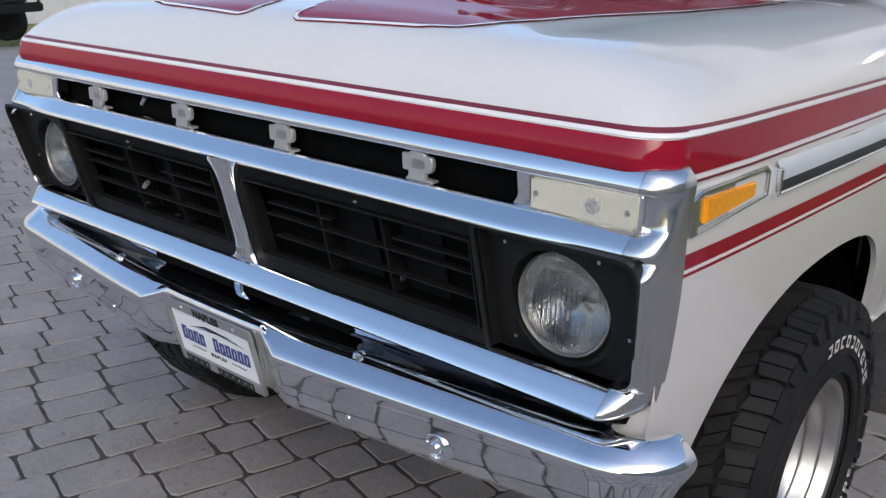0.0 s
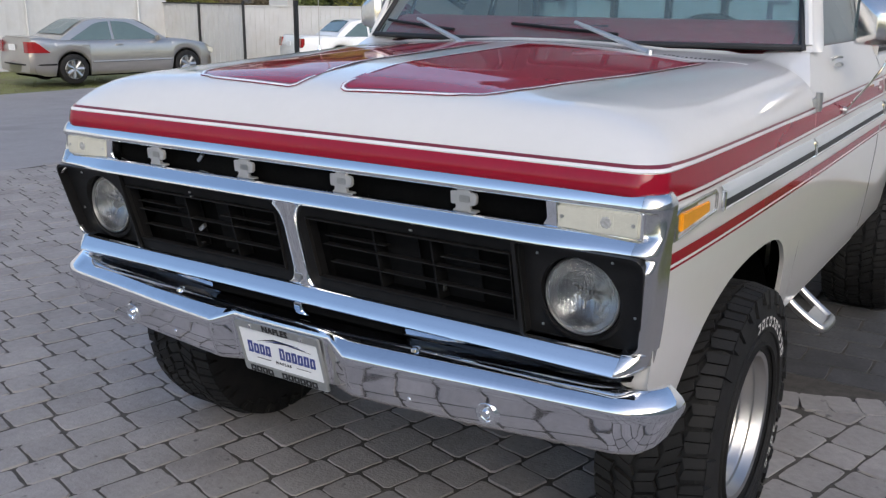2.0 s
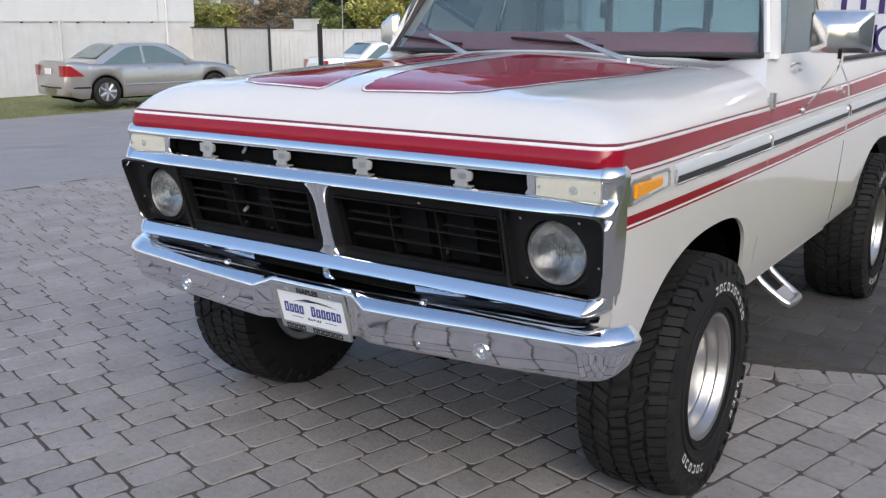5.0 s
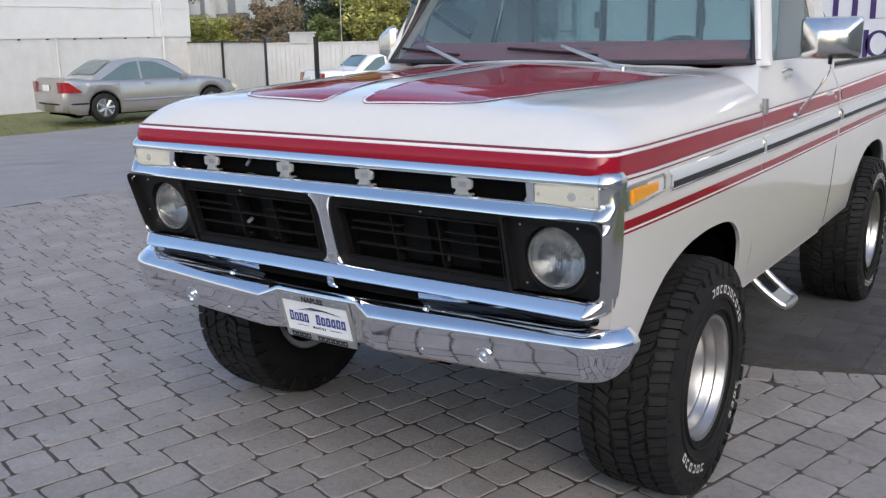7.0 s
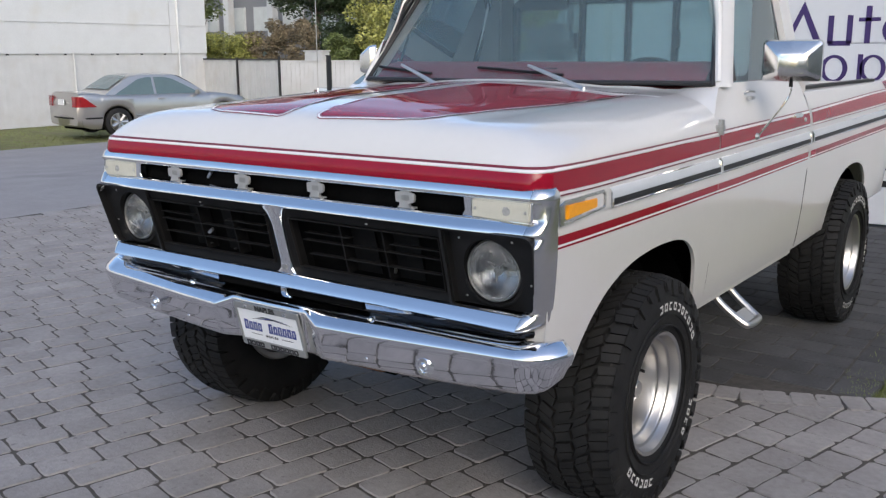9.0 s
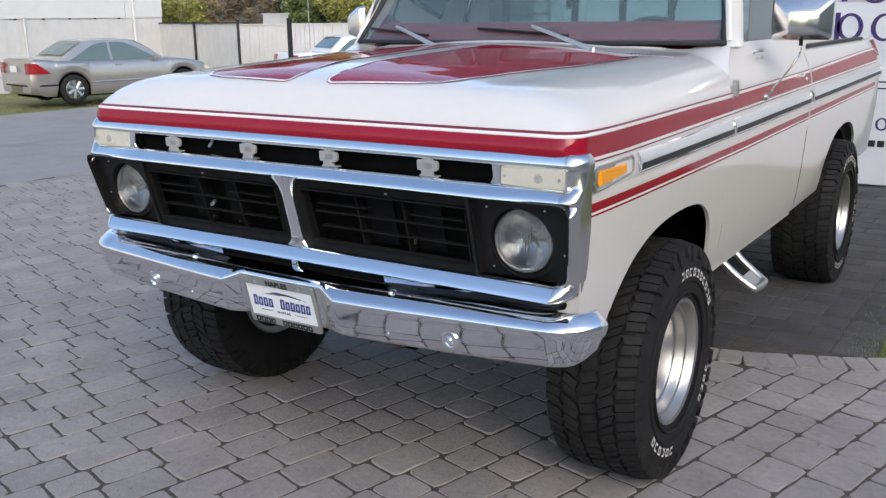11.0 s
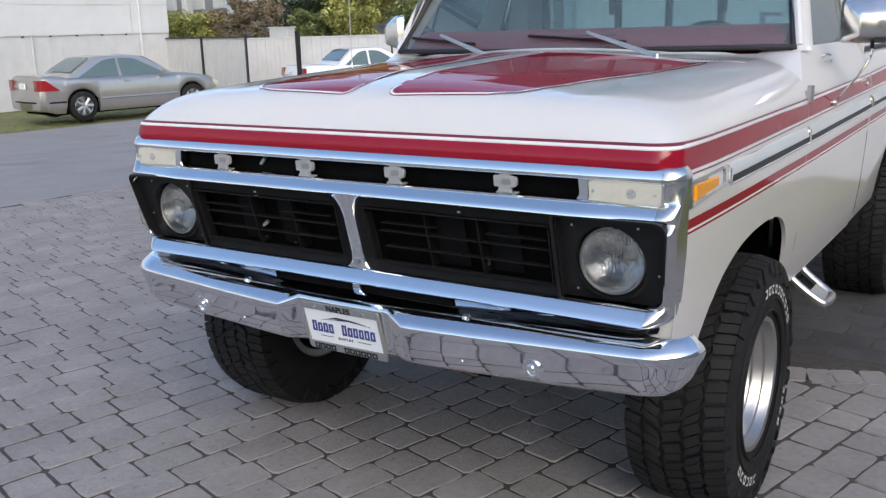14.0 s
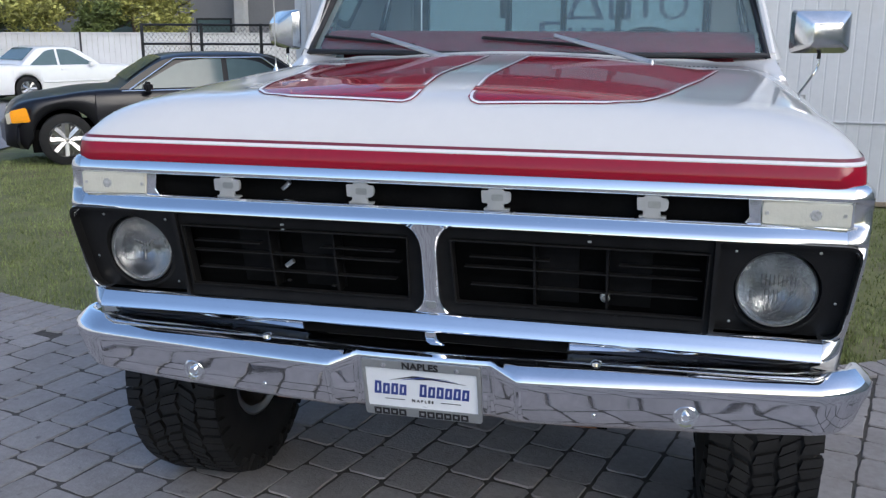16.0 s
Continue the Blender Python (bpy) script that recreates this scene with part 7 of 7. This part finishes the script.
for x, y, k in cells:
    w = TURN_P + radians(rnd.choice((0, 180)) + rnd.uniform(-1.0, 1.0))
    dz = rnd.uniform(-0.0032, 0.0028)
    if near_n < 300:
        ob = new("paver", meshes[k])
        ob.parent = pavement
        ob.matrix_basis = Matrix.Translation((x, y, dz - 0.018)) @ Matrix.Rotation(w, 4, "Z")
        near_n += 1
    else:
        c, s = math.cos(w), math.sin(w)
        n = len(rest_v)
        v, f = shapes[k]
        rest_v += [(x + p * c - q * s, y + p * s + q * c, r + dz - 0.018) for p, q, r in v]
        rest_f += [tuple(n + t for t in face) for face in f]
ob = new("further_pavers", to_mesh("further_pavers", rest_v, rest_f, PAVER_FAR))
ob.parent = pavement
tagged(ob, kind="stuff")

# border course along the curved edge, and the charcoal pavers of the driveway
rest_v, rest_f = [], []
soldier = [paver_mesh(30 + k, 0.168, 0.112) for k in range(4)]
for offset in (0.05, -0.122):
    length = 0.0
    nextd = 0.0
    for (xa, ya), (xb, yb) in zip(BORDER, BORDER[1:]):
        seg = math.hypot(xb - xa, yb - ya)
        while nextd < length + seg:
            f = (nextd - length) / seg
            x, y = xa + (xb - xa) * f, ya + (yb - ya) * f
            nextd += 0.120
            if offset < 0 and x > -1.5:
                continue
            w = math.atan2(yb - ya, xb - xa) + math.pi / 2
            c, s = math.cos(w), math.sin(w)
            x, y = x + offset * c, y + offset * s
            v, fc = soldier[rnd.randrange(4)]
            n = len(rest_v)
            rest_v += [(x + p * c - q * s, y + p * s + q * c, r + dip(x, y) - 0.0115) for p, q, r in v]
            rest_f += [tuple(n + t for t in face) for face in fc]
        length += seg
ob = new("border_course", to_mesh("border_course", rest_v, rest_f, PAVER_FAR))
ob.parent = pavement
tagged(ob, kind="stuff")
dark = [to_mesh("charcoal_paver", *paver_mesh(50 + k, 0.292, 0.192, taper=0.004), DARK_PAVER) for k in range(5)]

dark_half = to_mesh("charcoal_paver", *paver_mesh(60, 0.142, 0.192, taper=0.004), DARK_PAVER)


def dark_paver(x, y, turned):
    ob = new("paver", dark[rnd.randrange(5)])
    ob.parent = drive
    ob.matrix_basis = pose(x, y, -0.022, 0, 0, 90 * turned + rnd.uniform(-0.6, 0.6))


y, j = 2.02, 0
while y < 7.25:
    x = -1.42 - 0.15 * (j % 2)
    while x < 1.1:
        if y > border_y(x + 0.15) + 0.20:
            dark_paver(x + 0.15, y + 0.1, 0)
        x += 0.3
    if j % 2 and y > border_y(1.2) + 0.20:
        ob = new("paver", dark_half)
        ob.parent = drive
        ob.matrix_basis = pose(1.207, y + 0.1, -0.022, 0, 0, rnd.uniform(-0.6, 0.6))
    y, j = y + 0.2, j + 1
for k in range(17):
    dark_paver(1.384, 2.56 + 0.3 * k, 1)
